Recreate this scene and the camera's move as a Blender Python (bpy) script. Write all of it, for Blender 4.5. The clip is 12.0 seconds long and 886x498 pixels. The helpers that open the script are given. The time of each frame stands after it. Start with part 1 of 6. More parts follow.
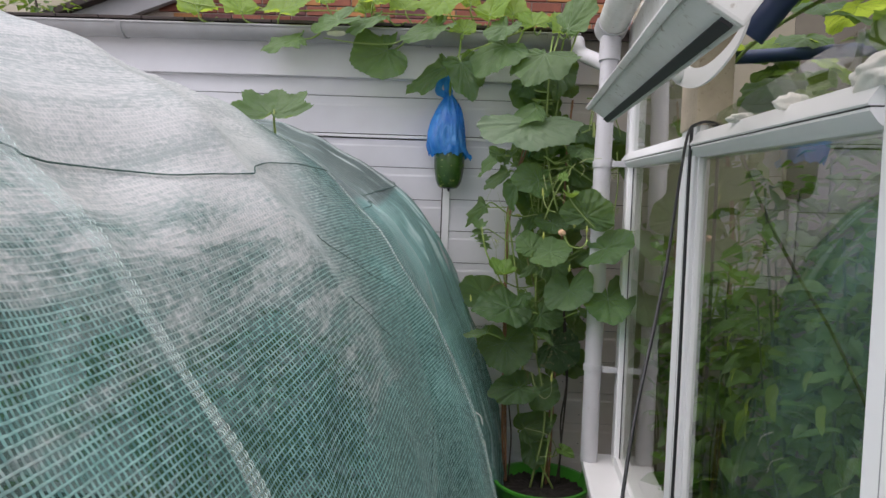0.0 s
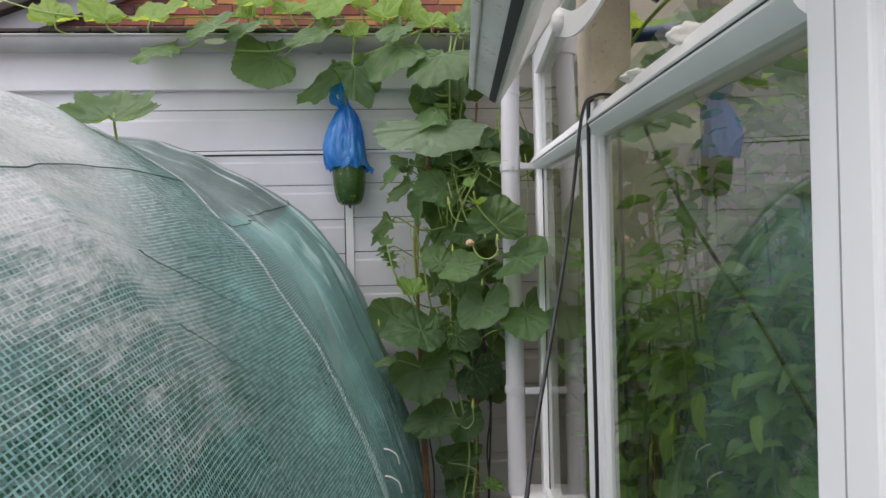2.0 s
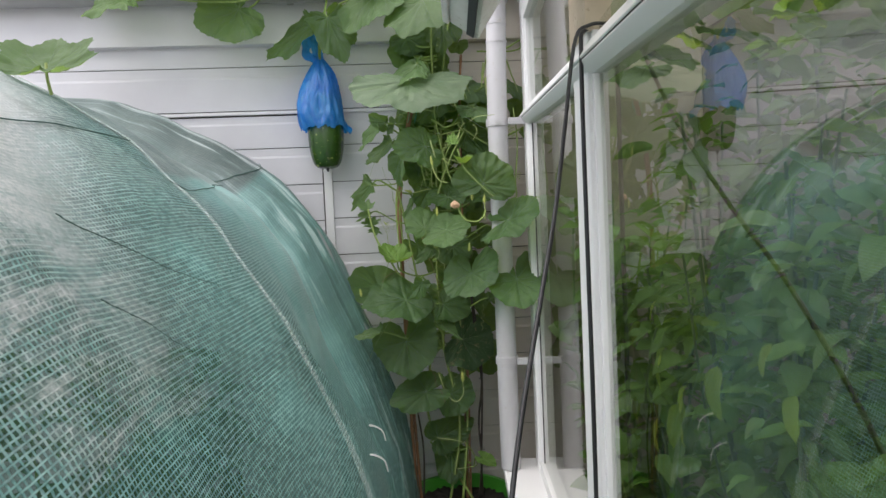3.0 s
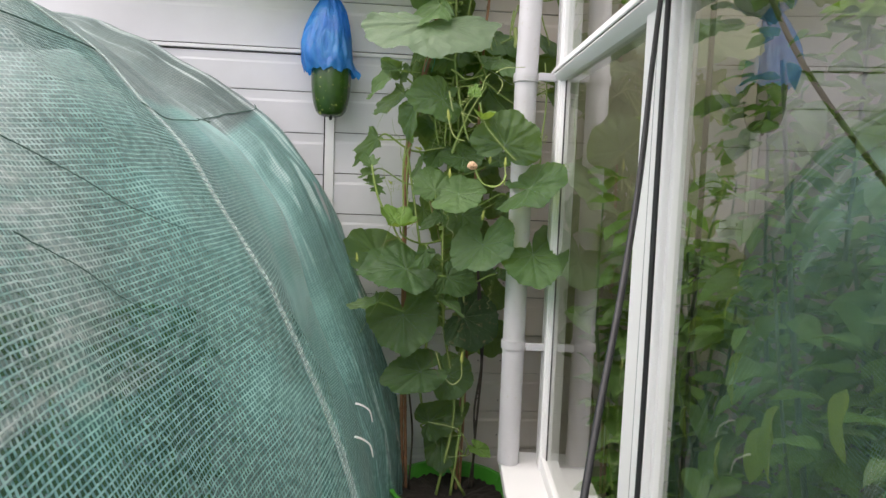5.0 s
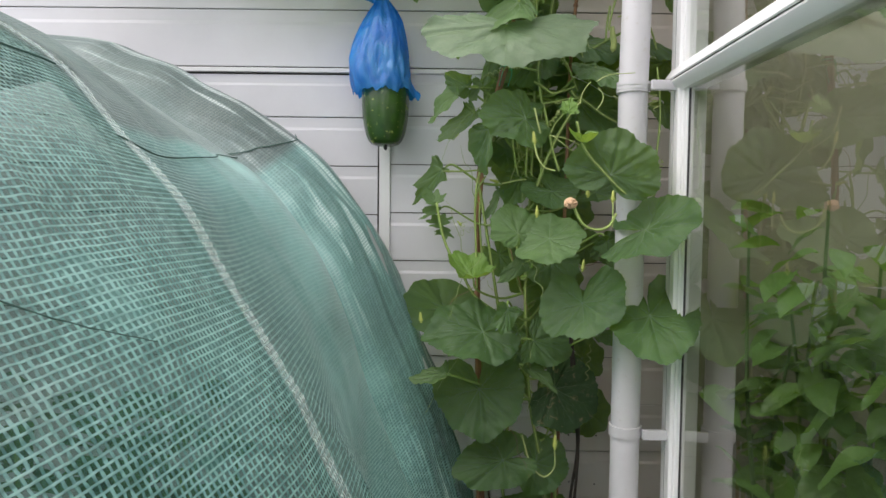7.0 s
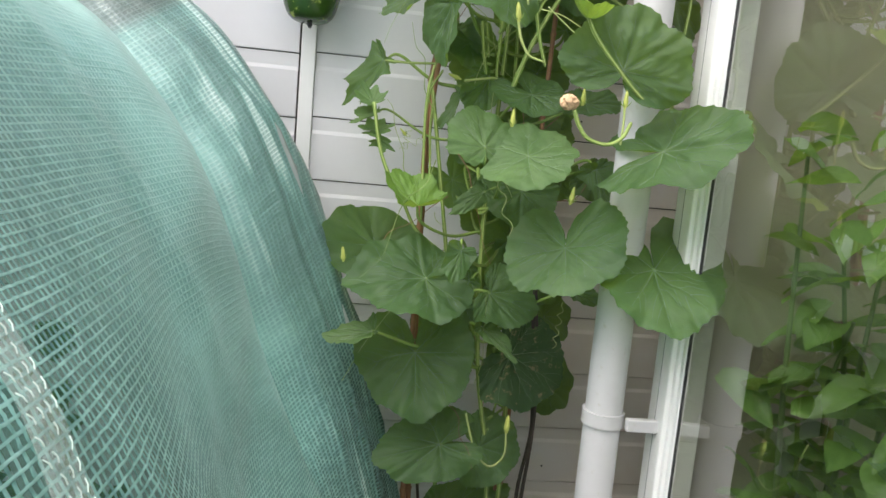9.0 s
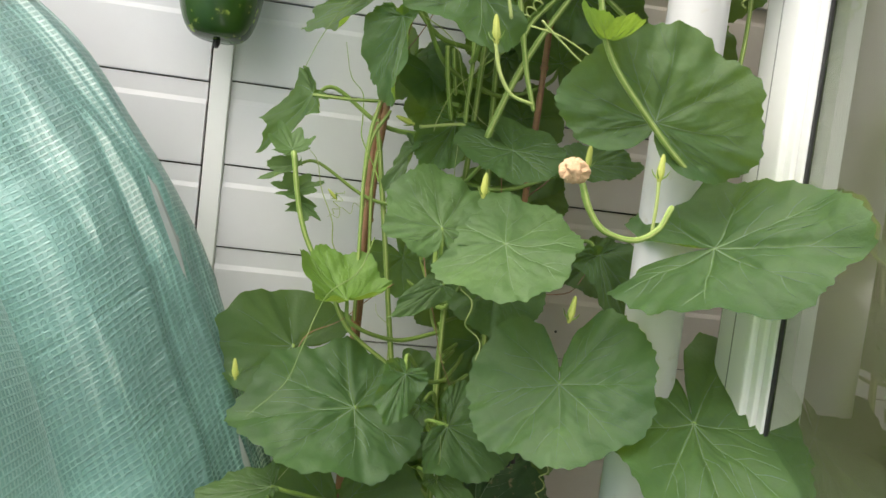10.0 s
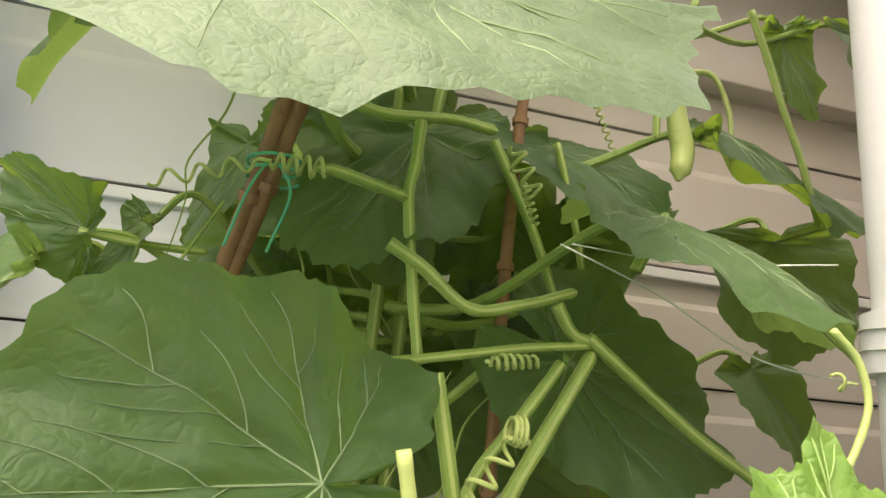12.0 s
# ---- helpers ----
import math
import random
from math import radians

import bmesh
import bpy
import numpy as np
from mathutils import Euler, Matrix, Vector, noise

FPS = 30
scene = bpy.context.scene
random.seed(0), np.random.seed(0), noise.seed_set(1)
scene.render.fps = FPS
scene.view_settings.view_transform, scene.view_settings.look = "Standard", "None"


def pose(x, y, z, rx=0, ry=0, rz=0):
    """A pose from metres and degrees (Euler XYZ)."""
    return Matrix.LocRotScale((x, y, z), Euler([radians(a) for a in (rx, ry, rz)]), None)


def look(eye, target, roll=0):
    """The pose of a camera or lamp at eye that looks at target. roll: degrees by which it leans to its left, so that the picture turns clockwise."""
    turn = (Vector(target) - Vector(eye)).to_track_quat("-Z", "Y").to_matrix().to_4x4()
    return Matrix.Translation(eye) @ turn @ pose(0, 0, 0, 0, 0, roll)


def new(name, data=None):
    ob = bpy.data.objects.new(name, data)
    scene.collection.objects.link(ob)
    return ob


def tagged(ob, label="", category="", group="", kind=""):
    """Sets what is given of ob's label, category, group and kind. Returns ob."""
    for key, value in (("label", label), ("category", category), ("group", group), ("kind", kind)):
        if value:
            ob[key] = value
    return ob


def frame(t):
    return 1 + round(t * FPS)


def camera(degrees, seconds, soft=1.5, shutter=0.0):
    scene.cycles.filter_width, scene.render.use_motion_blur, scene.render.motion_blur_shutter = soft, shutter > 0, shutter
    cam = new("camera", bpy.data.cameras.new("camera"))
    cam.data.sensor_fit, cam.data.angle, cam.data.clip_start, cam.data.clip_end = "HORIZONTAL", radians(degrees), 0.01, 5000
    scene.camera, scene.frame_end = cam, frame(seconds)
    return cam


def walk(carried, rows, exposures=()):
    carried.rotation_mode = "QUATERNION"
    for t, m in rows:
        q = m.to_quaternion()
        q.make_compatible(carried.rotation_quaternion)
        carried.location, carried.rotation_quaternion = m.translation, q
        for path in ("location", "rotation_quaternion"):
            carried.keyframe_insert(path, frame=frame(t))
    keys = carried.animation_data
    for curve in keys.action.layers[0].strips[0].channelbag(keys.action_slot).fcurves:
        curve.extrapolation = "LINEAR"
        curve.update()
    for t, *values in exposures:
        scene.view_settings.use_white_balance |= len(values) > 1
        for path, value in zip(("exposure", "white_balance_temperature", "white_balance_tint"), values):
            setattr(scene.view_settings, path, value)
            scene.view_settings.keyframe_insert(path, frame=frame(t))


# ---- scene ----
cam = camera(68.1, 12.0)
PATH = [
    (0, (0.093, 0.08, 1.504), (0.041, 2.077, 1.418), 2.1),
    (0.5, (0.113, 0.127, 1.508), (0.129, 2.126, 1.482), 1.2),
    (1, (0.175, 0.209, 1.485), (0.251, 2.208, 1.5), 0.1),
    (1.5, (0.229, 0.281, 1.473), (0.349, 2.277, 1.504), -0.7),
    (2, (0.232, 0.328, 1.448), (0.365, 2.323, 1.456), -1.3),
    (2.5, (0.244, 0.395, 1.445), (0.378, 2.39, 1.412), -2.1),
    (3, (0.278, 0.488, 1.429), (0.424, 2.481, 1.341), -2.5),
    (3.2, (0.287, 0.509, 1.428), (0.444, 2.5, 1.321), -2.4),
    (5, (0.247, 0.729, 1.395), (0.414, 2.715, 1.227), 2.2),
    (5.5, (0.27, 0.788, 1.383), (0.359, 2.777, 1.198), 0.4),
    (6, (0.226, 0.897, 1.399), (0.227, 2.891, 1.235), -0.8),
    (6.5, (0.207, 1.046, 1.442), (0.181, 3.044, 1.353), 0.1),
    (8.3, (0.185, 1.42, 1.433), (0.307, 3.41, 1.271), 3.5),
    (8.5, (0.179, 1.479, 1.416), (0.314, 3.466, 1.234), 3.9),
    (9, (0.203, 1.596, 1.369), (0.416, 3.568, 1.114), 5.1),
    (9.5, (0.224, 1.743, 1.384), (0.481, 3.714, 1.163), 6.0),
    (10, (0.286, 1.984, 1.432), (0.554, 3.961, 1.296), 6.9),
    (10.5, (0.318, 2.137, 1.49), (0.648, 4.109, 1.484), 6.9),
    (11, (0.333, 2.324, 1.585), (0.715, 4.279, 1.765), 6.6),
    (11.5, (0.346, 2.446, 1.678), (0.818, 4.357, 2.03), 5.2),
    (12, (0.371, 2.522, 1.711), (0.881, 4.399, 2.178), 4.7),
]
EXPOSURES = [(0.0, 0.44, 6400, 20), (1.5, 0.44, 6400, 20), (3.0, 0.75, 6500, 16), (5.0, 1.0, 6700, 17), (6.5, 0.86, 6600, 16), (8.5, 1.18, 6600, 13), (9.5, 1.50, 6800, 12), (10.0, 1.4, 7000, 10), (10.5, 1.37, 7000, 9), (11.0, 1.47, 6900, 9), (11.5, 1.62, 7300, 10), (12.0, 1.78, 8000, 14)]
walk(cam, [(t, look(eye, target, roll)) for t, eye, target, roll in PATH], EXPOSURES)

# ---- world, sky light ----
world = bpy.data.worlds.new("sky")
scene.world = world
world.use_nodes = True
wn = world.node_tree
bg = wn.nodes["Background"]
sky = wn.nodes.new("ShaderNodeTexSky")
sky.sky_type = "NISHITA"
sky.sun_disc = False
sky.sun_elevation = radians(64)
sky.sun_rotation = radians(241)
sky.dust_density = 4.0
sky.air_density = 1.4
sky_mix = wn.nodes.new("ShaderNodeMixRGB")
sky_mix.inputs[0].default_value = 0.72
sky_mix.inputs[2].default_value = (9.0, 9.2, 9.6, 1)
wn.links.new(sky.outputs[0], sky_mix.inputs[1])
wn.links.new(sky_mix.outputs[0], bg.inputs[0])
bg.inputs[1].default_value = 0.1
sun_data = bpy.data.lights.new("sun", "SUN")
sun_data.energy = 2.1
sun_data.angle = radians(75)
sun_data.color = (1.0, 0.97, 0.92)
sun = new("sun", sun_data)
sun.matrix_world = look((-3.60, 0.70, 10.18), (0.3, 2.9, 1.0))



# ---- materials ----
def material(name, color, rough=0.5, metal=0.0, spec=0.5):
    m = bpy.data.materials.new(name)
    m.use_nodes = True
    b = m.node_tree.nodes["Principled BSDF"]
    b.inputs["Base Color"].default_value = (*color, 1)
    b.inputs["Roughness"].default_value = rough
    b.inputs["Metallic"].default_value = metal
    b.inputs["Specular IOR Level"].default_value = spec
    return m


def node(m, kind, **values):
    n = m.node_tree.nodes.new("ShaderNode" + kind)
    for key, value in values.items():
        n.inputs[key].default_value = value
    return n


def link(m, a, b):
    m.node_tree.links.new(a, b)


def ramp(m, fac, stops):
    n = m.node_tree.nodes.new("ShaderNodeValToRGB")
    while len(n.color_ramp.elements) < len(stops):
        n.color_ramp.elements.new(0.5)
    for e, (p, c) in zip(n.color_ramp.elements, stops):
        e.position, e.color = p, (*c, 1)
    link(m, fac, n.inputs[0])
    return n.outputs[0]


def speckled(name, c1, c2, scale=8.0, fine=120.0, rough=0.5, bump=0.15, c3=None, metal=0.0, spec=0.5, wobble=0.08):
    """A surface with broad and fine variation, some wear and relief."""
    m = material(name, c1, rough, metal, spec)
    b = m.node_tree.nodes["Principled BSDF"]
    co = m.node_tree.nodes.new("ShaderNodeTexCoord")
    big = node(m, "TexNoise", Scale=scale, Detail=6.0, Roughness=0.6)
    small = node(m, "TexNoise", Scale=fine, Detail=4.0)
    link(m, co.outputs["Object"], big.inputs["Vector"])
    link(m, co.outputs["Object"], small.inputs["Vector"])
    mid = tuple((p + q) / 2 for p, q in zip(c1, c2))
    col = ramp(m, big.outputs[0], [(0.3, c2), (0.5, mid), (0.7, c1)])
    if c3:
        mix = m.node_tree.nodes.new("ShaderNodeMixRGB")
        spots = ramp(m, small.outputs[0], [(0.62, (0, 0, 0)), (0.72, (1, 1, 1))])
        link(m, spots, mix.inputs[0])
        link(m, col, mix.inputs[1])
        mix.inputs[2].default_value = (*c3, 1)
        col = mix.outputs[0]
    hue = m.node_tree.nodes.new("ShaderNodeHueSaturation")
    info = m.node_tree.nodes.new("ShaderNodeObjectInfo")
    rng = node(m, "MapRange")
    rng.inputs["To Min"].default_value, rng.inputs["To Max"].default_value = 1 - wobble, 1 + wobble
    link(m, info.outputs["Random"], rng.inputs["Value"])
    link(m, rng.outputs[0], hue.inputs["Value"])
    link(m, col, hue.inputs["Color"])
    link(m, hue.outputs[0], b.inputs["Base Color"])
    bmp = node(m, "Bump", Strength=bump, Distance=0.002)
    link(m, small.outputs[0], bmp.inputs["Height"])
    link(m, bmp.outputs[0], b.inputs["Normal"])
    return m


def leaf_material(name, c1, c2, through_col, thin=0.35, rough=0.5, cells=0.0):
    """Blade with blotches, a fine net of small veins, quilted relief and light coming through."""
    m = speckled(name, c1, c2, 14.0, 260.0, rough, 0.16, None, 0.0, 0.42, 0.16)
    b = m.node_tree.nodes["Principled BSDF"]
    out = m.node_tree.nodes["Material Output"]
    if cells:
        co = m.node_tree.nodes.new("ShaderNodeTexCoord")
        bend = node(m, "TexNoise", Scale=60.0, Detail=2.0)
        link(m, co.outputs["Object"], bend.inputs["Vector"])
        push = m.node_tree.nodes.new("ShaderNodeMixRGB")
        push.blend_type = "ADD"
        push.inputs[0].default_value = 0.010
        link(m, co.outputs["Object"], push.inputs[1])
        link(m, bend.outputs["Color"], push.inputs[2])
        heights = []
        for scale in (cells, cells * 3.1):
            vor = node(m, "TexVoronoi", Scale=scale)
            vor.feature = "DISTANCE_TO_EDGE"
            link(m, push.outputs[0], vor.inputs["Vector"])
            heights.append(ramp(m, vor.outputs["Distance"], [(0.0, (0, 0, 0)), (0.22, (1, 1, 1))]))
        both = m.node_tree.nodes.new("ShaderNodeMixRGB")
        both.inputs[0].default_value = 0.35
        link(m, heights[0], both.inputs[1])
        link(m, heights[1], both.inputs[2])
        old = b.inputs["Base Color"].links[0].from_socket
        tint = m.node_tree.nodes.new("ShaderNodeMixRGB")
        tint.blend_type = "MULTIPLY"
        tint.inputs[0].default_value = 0.5
        shade = ramp(m, both.outputs[0], [(0.0, (1.25, 1.22, 1.1)), (0.8, (0.95, 0.96, 0.95))])
        link(m, old, tint.inputs[1])
        link(m, shade, tint.inputs[2])
        link(m, tint.outputs[0], b.inputs["Base Color"])
        first = b.inputs["Normal"].links[0].from_socket
        quilt = node(m, "Bump", Strength=0.4, Distance=0.0013)
        link(m, both.outputs[0], quilt.inputs["Height"])
        link(m, first, quilt.inputs["Normal"])
        link(m, quilt.outputs[0], b.inputs["Normal"])
    tr = node(m, "BsdfTranslucent")
    tr.inputs["Color"].default_value = (*through_col, 1)
    mix = node(m, "MixShader")
    mix.inputs[0].default_value = thin
    link(m, b.outputs[0], mix.inputs[1])
    link(m, tr.outputs[0], mix.inputs[2])
    link(m, mix.outputs[0], out.inputs["Surface"])
    return m


def glass_material(name, tint, refl=3.8):
    m = bpy.data.materials.new(name)
    m.use_nodes = True
    nt = m.node_tree
    nt.nodes.remove(nt.nodes["Principled BSDF"])
    tr = node(m, "BsdfTransparent")
    tr.inputs[0].default_value = (*tint, 1)
    gl = node(m, "BsdfGlossy", Roughness=0.0)
    fr = node(m, "Fresnel", IOR=refl)
    mix = node(m, "MixShader")
    link(m, fr.outputs[0], mix.inputs[0])
    link(m, tr.outputs[0], mix.inputs[1])
    link(m, gl.outputs[0], mix.inputs[2])
    link(m, mix.outputs[0], nt.nodes["Material Output"].inputs["Surface"])
    return m


WHITE = speckled("white_upvc", (0.86, 0.86, 0.86), (0.80, 0.80, 0.80), 2.5, 90, 0.35, 0.05, None, 0, 0.5, 0.02)
CLAD = speckled("white_cladding", (0.73, 0.73, 0.755), (0.655, 0.65, 0.67), 3.0, 140, 0.42, 0.08, None, 0, 0.5, 0.03)


def corner_shaded(m, low, high, colour):
    """Warm shade painted in uneven patches, stronger towards the corner behind the downpipe."""
    b = m.node_tree.nodes["Principled BSDF"]
    co = m.node_tree.nodes.new("ShaderNodeTexCoord")
    sep = m.node_tree.nodes.new("ShaderNodeSeparateXYZ")
    link(m, co.outputs["Object"], sep.inputs[0])
    mottle = node(m, "TexNoise", Scale=5.0, Detail=6.0, Roughness=0.65)
    link(m, co.outputs["Object"], mottle.inputs["Vector"])
    place = node(m, "MapRange")
    place.interpolation_type = "SMOOTHSTEP"
    place.inputs["From Min"].default_value, place.inputs["From Max"].default_value = low, high
    link(m, sep.outputs[0], place.inputs["Value"])
    fac = m.node_tree.nodes.new("ShaderNodeMath")
    fac.operation = "MULTIPLY"
    link(m, place.outputs[0], fac.inputs[0])
    link(m, ramp(m, mottle.outputs[0], [(0.25, (0.45, 0.45, 0.45)), (0.7, (1, 1, 1))]), fac.inputs[1])
    mix = m.node_tree.nodes.new("ShaderNodeMixRGB")
    link(m, fac.outputs[0], mix.inputs[0])
    link(m, b.inputs["Base Color"].links[0].from_socket, mix.inputs[1])
    mix.inputs[2].default_value = (*colour, 1)
    link(m, mix.outputs[0], b.inputs["Base Color"])


corner_shaded(CLAD, 0.40, 0.70, (0.66, 0.59, 0.52))
OLDWHITE = speckled("weathered_white_paint", (0.82, 0.81, 0.79), (0.68, 0.66, 0.62), 9, 70, 0.5, 0.3, (0.42, 0.37, 0.31), 0, 0.4, 0.03)
PIPE_WHITE = speckled("white_pipe_plastic", (0.60, 0.59, 0.615), (0.53, 0.52, 0.535), 5, 60, 0.4, 0.06, (0.52, 0.50, 0.49), 0, 0.4, 0.02)
GUTTER_GREY = speckled("pale_grey_gutter", (0.34, 0.345, 0.355), (0.27, 0.27, 0.27), 6, 80, 0.45, 0.1, (0.33, 0.31, 0.28))
RUBBER = material("black_gasket", (0.03, 0.03, 0.032), 0.6)
BLACK = material("black_cable_rubber", (0.018, 0.018, 0.02), 0.45)
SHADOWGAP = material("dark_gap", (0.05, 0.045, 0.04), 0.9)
BRICK = speckled("red_brick", (0.29, 0.11, 0.072), (0.20, 0.078, 0.056), 9, 60, 0.85, 0.6, (0.15, 0.07, 0.05), 0, 0.2, 0.25)
BRICK_Y = speckled("orange_brick", (0.46, 0.23, 0.09), (0.36, 0.165, 0.07), 9, 60, 0.85, 0.6, (0.3, 0.13, 0.06), 0, 0.2, 0.2)
BRICK_D = speckled("purple_brick", (0.17, 0.08, 0.075), (0.11, 0.05, 0.05), 9, 60, 0.85, 0.6, (0.07, 0.04, 0.04), 0, 0.2, 0.2)
MORTAR = speckled("mortar", (0.42, 0.36, 0.30), (0.30, 0.26, 0.22), 20, 200, 0.95, 0.5)
TILE = speckled("dark_roof_tile", (0.075, 0.055, 0.05), (0.04, 0.035, 0.033), 10, 60, 0.85, 0.5, (0.10, 0.10, 0.07))
GROUND = speckled("garden_ground", (0.36, 0.34, 0.31), (0.26, 0.245, 0.22), 4, 60, 0.95, 0.6, (0.16, 0.155, 0.13))
SOIL = speckled("dark_compost", (0.022, 0.017, 0.013), (0.012, 0.01, 0.008), 40, 150, 1.0, 1.0, (0.05, 0.04, 0.03))
TUB = speckled("green_flexible_plastic", (0.06, 0.33, 0.03), (0.05, 0.26, 0.025), 6, 100, 0.35, 0.05)
CANE = speckled("bamboo", (0.34, 0.17, 0.085), (0.20, 0.10, 0.055), 30, 160, 0.55, 0.3, (0.10, 0.06, 0.045))
OLDVINE = speckled("dark_old_vine", (0.06, 0.045, 0.035), (0.03, 0.025, 0.02), 30, 160, 0.8, 0.6)
STEM = speckled("green_stem", (0.25, 0.35, 0.085), (0.17, 0.27, 0.06), 40, 300, 0.5, 0.4, None, 0, 0.4, 0.12)
PALE_STEM = speckled("pale_green_stem", (0.40, 0.46, 0.16), (0.32, 0.40, 0.13), 40, 300, 0.5, 0.3)
VEIN = speckled("leaf_vein", (0.22, 0.31, 0.15), (0.15, 0.23, 0.10), 40, 300, 0.5, 0.2)
VEIN_Y = speckled("young_leaf_vein", (0.22, 0.34, 0.10), (0.18, 0.29, 0.08), 40, 300, 0.5, 0.2)
LEAF_OLD = leaf_material("mature_leaf", (0.078, 0.154, 0.064), (0.046, 0.101, 0.046), (0.30, 0.46, 0.05), 0.44, 0.50, 70.0)
LEAF_SPOT = leaf_material("mildewed_leaf", (0.055, 0.115, 0.045), (0.036, 0.082, 0.035), (0.14, 0.26, 0.04), 0.28, 0.55, 70.0)
spot_b = LEAF_SPOT.node_tree.nodes["Principled BSDF"]
spot_n = node(LEAF_SPOT, "TexNoise", Scale=45.0, Detail=5.0, Roughness=0.7)
link(LEAF_SPOT, LEAF_SPOT.node_tree.nodes["Texture Coordinate"].outputs["Object"], spot_n.inputs["Vector"])
spot_mix = LEAF_SPOT.node_tree.nodes.new("ShaderNodeMixRGB")
link(LEAF_SPOT, ramp(LEAF_SPOT, spot_n.outputs[0], [(0.58, (0, 0, 0)), (0.66, (1, 1, 1))]), spot_mix.inputs[0])
link(LEAF_SPOT, spot_b.inputs["Base Color"].links[0].from_socket, spot_mix.inputs[1])
spot_mix.inputs[2].default_value = (0.36, 0.27, 0.15, 1)
link(LEAF_SPOT, spot_mix.outputs[0], spot_b.inputs["Base Color"])
LEAF_MID = leaf_material("fresh_leaf", (0.104, 0.186, 0.066), (0.070, 0.138, 0.051), (0.26, 0.40, 0.09), 0.38, 0.5, 80.0)
LEAF_YOUNG = leaf_material("young_leaf", (0.15, 0.28, 0.055), (0.11, 0.22, 0.042), (0.34, 0.50, 0.06), 0.36, 0.5, 110.0)
# sky backlight on the gutter leaves put in as a brighter blade colour
LEAF_LIT = leaf_material("thin_lit_leaf", (0.20, 0.33, 0.055), (0.14, 0.26, 0.042), (0.54, 0.70, 0.08), 0.5, 0.5, 90.0)
# grey-green sky glare of the drooping overhead leaf put in its colour
LEAF_PALE = leaf_material("pale_glare_leaf", (0.16, 0.225, 0.135), (0.12, 0.19, 0.105), (0.30, 0.42, 0.23), 0.40, 0.42, 80.0)
LEAF_CHILLI = leaf_material("glossy_pepper_leaf", (0.185, 0.34, 0.095), (0.085, 0.185, 0.05), (0.32, 0.52, 0.07), 0.36, 0.27)
LEAF_CHILLI_L = leaf_material("pale_pepper_leaf", (0.15, 0.27, 0.07), (0.10, 0.20, 0.05), (0.26, 0.40, 0.06), 0.3, 0.28)
for glossy in (LEAF_CHILLI, LEAF_CHILLI_L):
    glossy.node_tree.nodes["Principled BSDF"].inputs["Specular IOR Level"].default_value = 1.0
PEPPER_STEM = speckled("pepper_stem", (0.11, 0.17, 0.06), (0.07, 0.12, 0.045), 30, 200, 0.5, 0.3)
TIMBER = speckled("bare_timber", (0.52, 0.44, 0.33), (0.40, 0.33, 0.24), 12, 90, 0.7, 0.3, (0.30, 0.24, 0.17))
DARK_BOARD = speckled("dark_boards", (0.19, 0.17, 0.135), (0.13, 0.115, 0.09), 3, 90, 0.8, 0.2)
FLOWER = speckled("withered_flower", (0.62, 0.42, 0.26), (0.48, 0.30, 0.17), 60, 200, 0.7, 0.6, (0.35, 0.2, 0.1))
BUD = speckled("pale_bud", (0.52, 0.55, 0.13), (0.42, 0.48, 0.12), 60, 200, 0.55, 0.3)
FOAM = speckled("white_expanding_foam", (0.82, 0.80, 0.75), (0.74, 0.71, 0.64), 20, 80, 0.7, 0.6)
STRING = material("turquoise_string", (0.06, 0.42, 0.25), 0.5)
WIRE = material("thin_pale_wire", (0.6, 0.62, 0.58), 0.35, 0.6)
TIE = material("white_cable_tie", (0.8, 0.8, 0.78), 0.35)
BLUE_DARK = speckled("dark_blue_plastic", (0.02, 0.045, 0.13), (0.015, 0.03, 0.09), 8, 60, 0.4, 0.1)
INNER_WALL = speckled("brown_inner_wall", (0.35, 0.315, 0.24), (0.26, 0.235, 0.18), 2.5, 120, 0.8, 0.15)
VERGE_PANEL = speckled("beige_verge_panel", (0.50, 0.46, 0.365), (0.40, 0.365, 0.285), 2.5, 120, 0.8, 0.15)
GLASS = glass_material("window_glass", (0.86, 0.90, 0.87))
ROOF_SHEET = leaf_material("cloudy_roof_sheet", (0.6, 0.62, 0.6), (0.5, 0.53, 0.5), (0.9, 0.92, 0.9), 0.85, 0.5)
roof_out = ROOF_SHEET.node_tree.nodes["Material Output"].inputs["Surface"]
roof_mix = node(ROOF_SHEET, "MixShader")
roof_mix.inputs[0].default_value = 0.78
roof_old = roof_out.links[0].from_socket
link(ROOF_SHEET, roof_old, roof_mix.inputs[1])
link(ROOF_SHEET, node(ROOF_SHEET, "BsdfTransparent").outputs[0], roof_mix.inputs[2])
link(ROOF_SHEET, roof_mix.outputs[0], roof_out)
CLEAR = bpy.data.materials.new("clear_back_of_pane")
CLEAR.use_nodes = True
CLEAR.node_tree.nodes.remove(CLEAR.node_tree.nodes["Principled BSDF"])
link(CLEAR, node(CLEAR, "BsdfTransparent").outputs[0], CLEAR.node_tree.nodes["Material Output"].inputs["Surface"])
HOOP = speckled("grey_hoop_pipe", (0.3, 0.33, 0.32), (0.22, 0.25, 0.25), 10, 80, 0.4, 0.1)
TAPE = speckled("pale_seam_tape", (0.86, 0.93, 0.91), (0.62, 0.80, 0.76), 40, 300, 0.5, 0.8, (0.40, 0.62, 0.56))
tape_out = TAPE.node_tree.nodes["Material Output"].inputs["Surface"]
tape_mix = node(TAPE, "MixShader")
tape_mix.inputs[0].default_value = 0.76
tape_body = tape_out.links[0].from_socket
link(TAPE, tape_body, tape_mix.inputs[1])
link(TAPE, node(TAPE, "BsdfTransparent").outputs[0], tape_mix.inputs[2])
link(TAPE, tape_mix.outputs[0], tape_out)
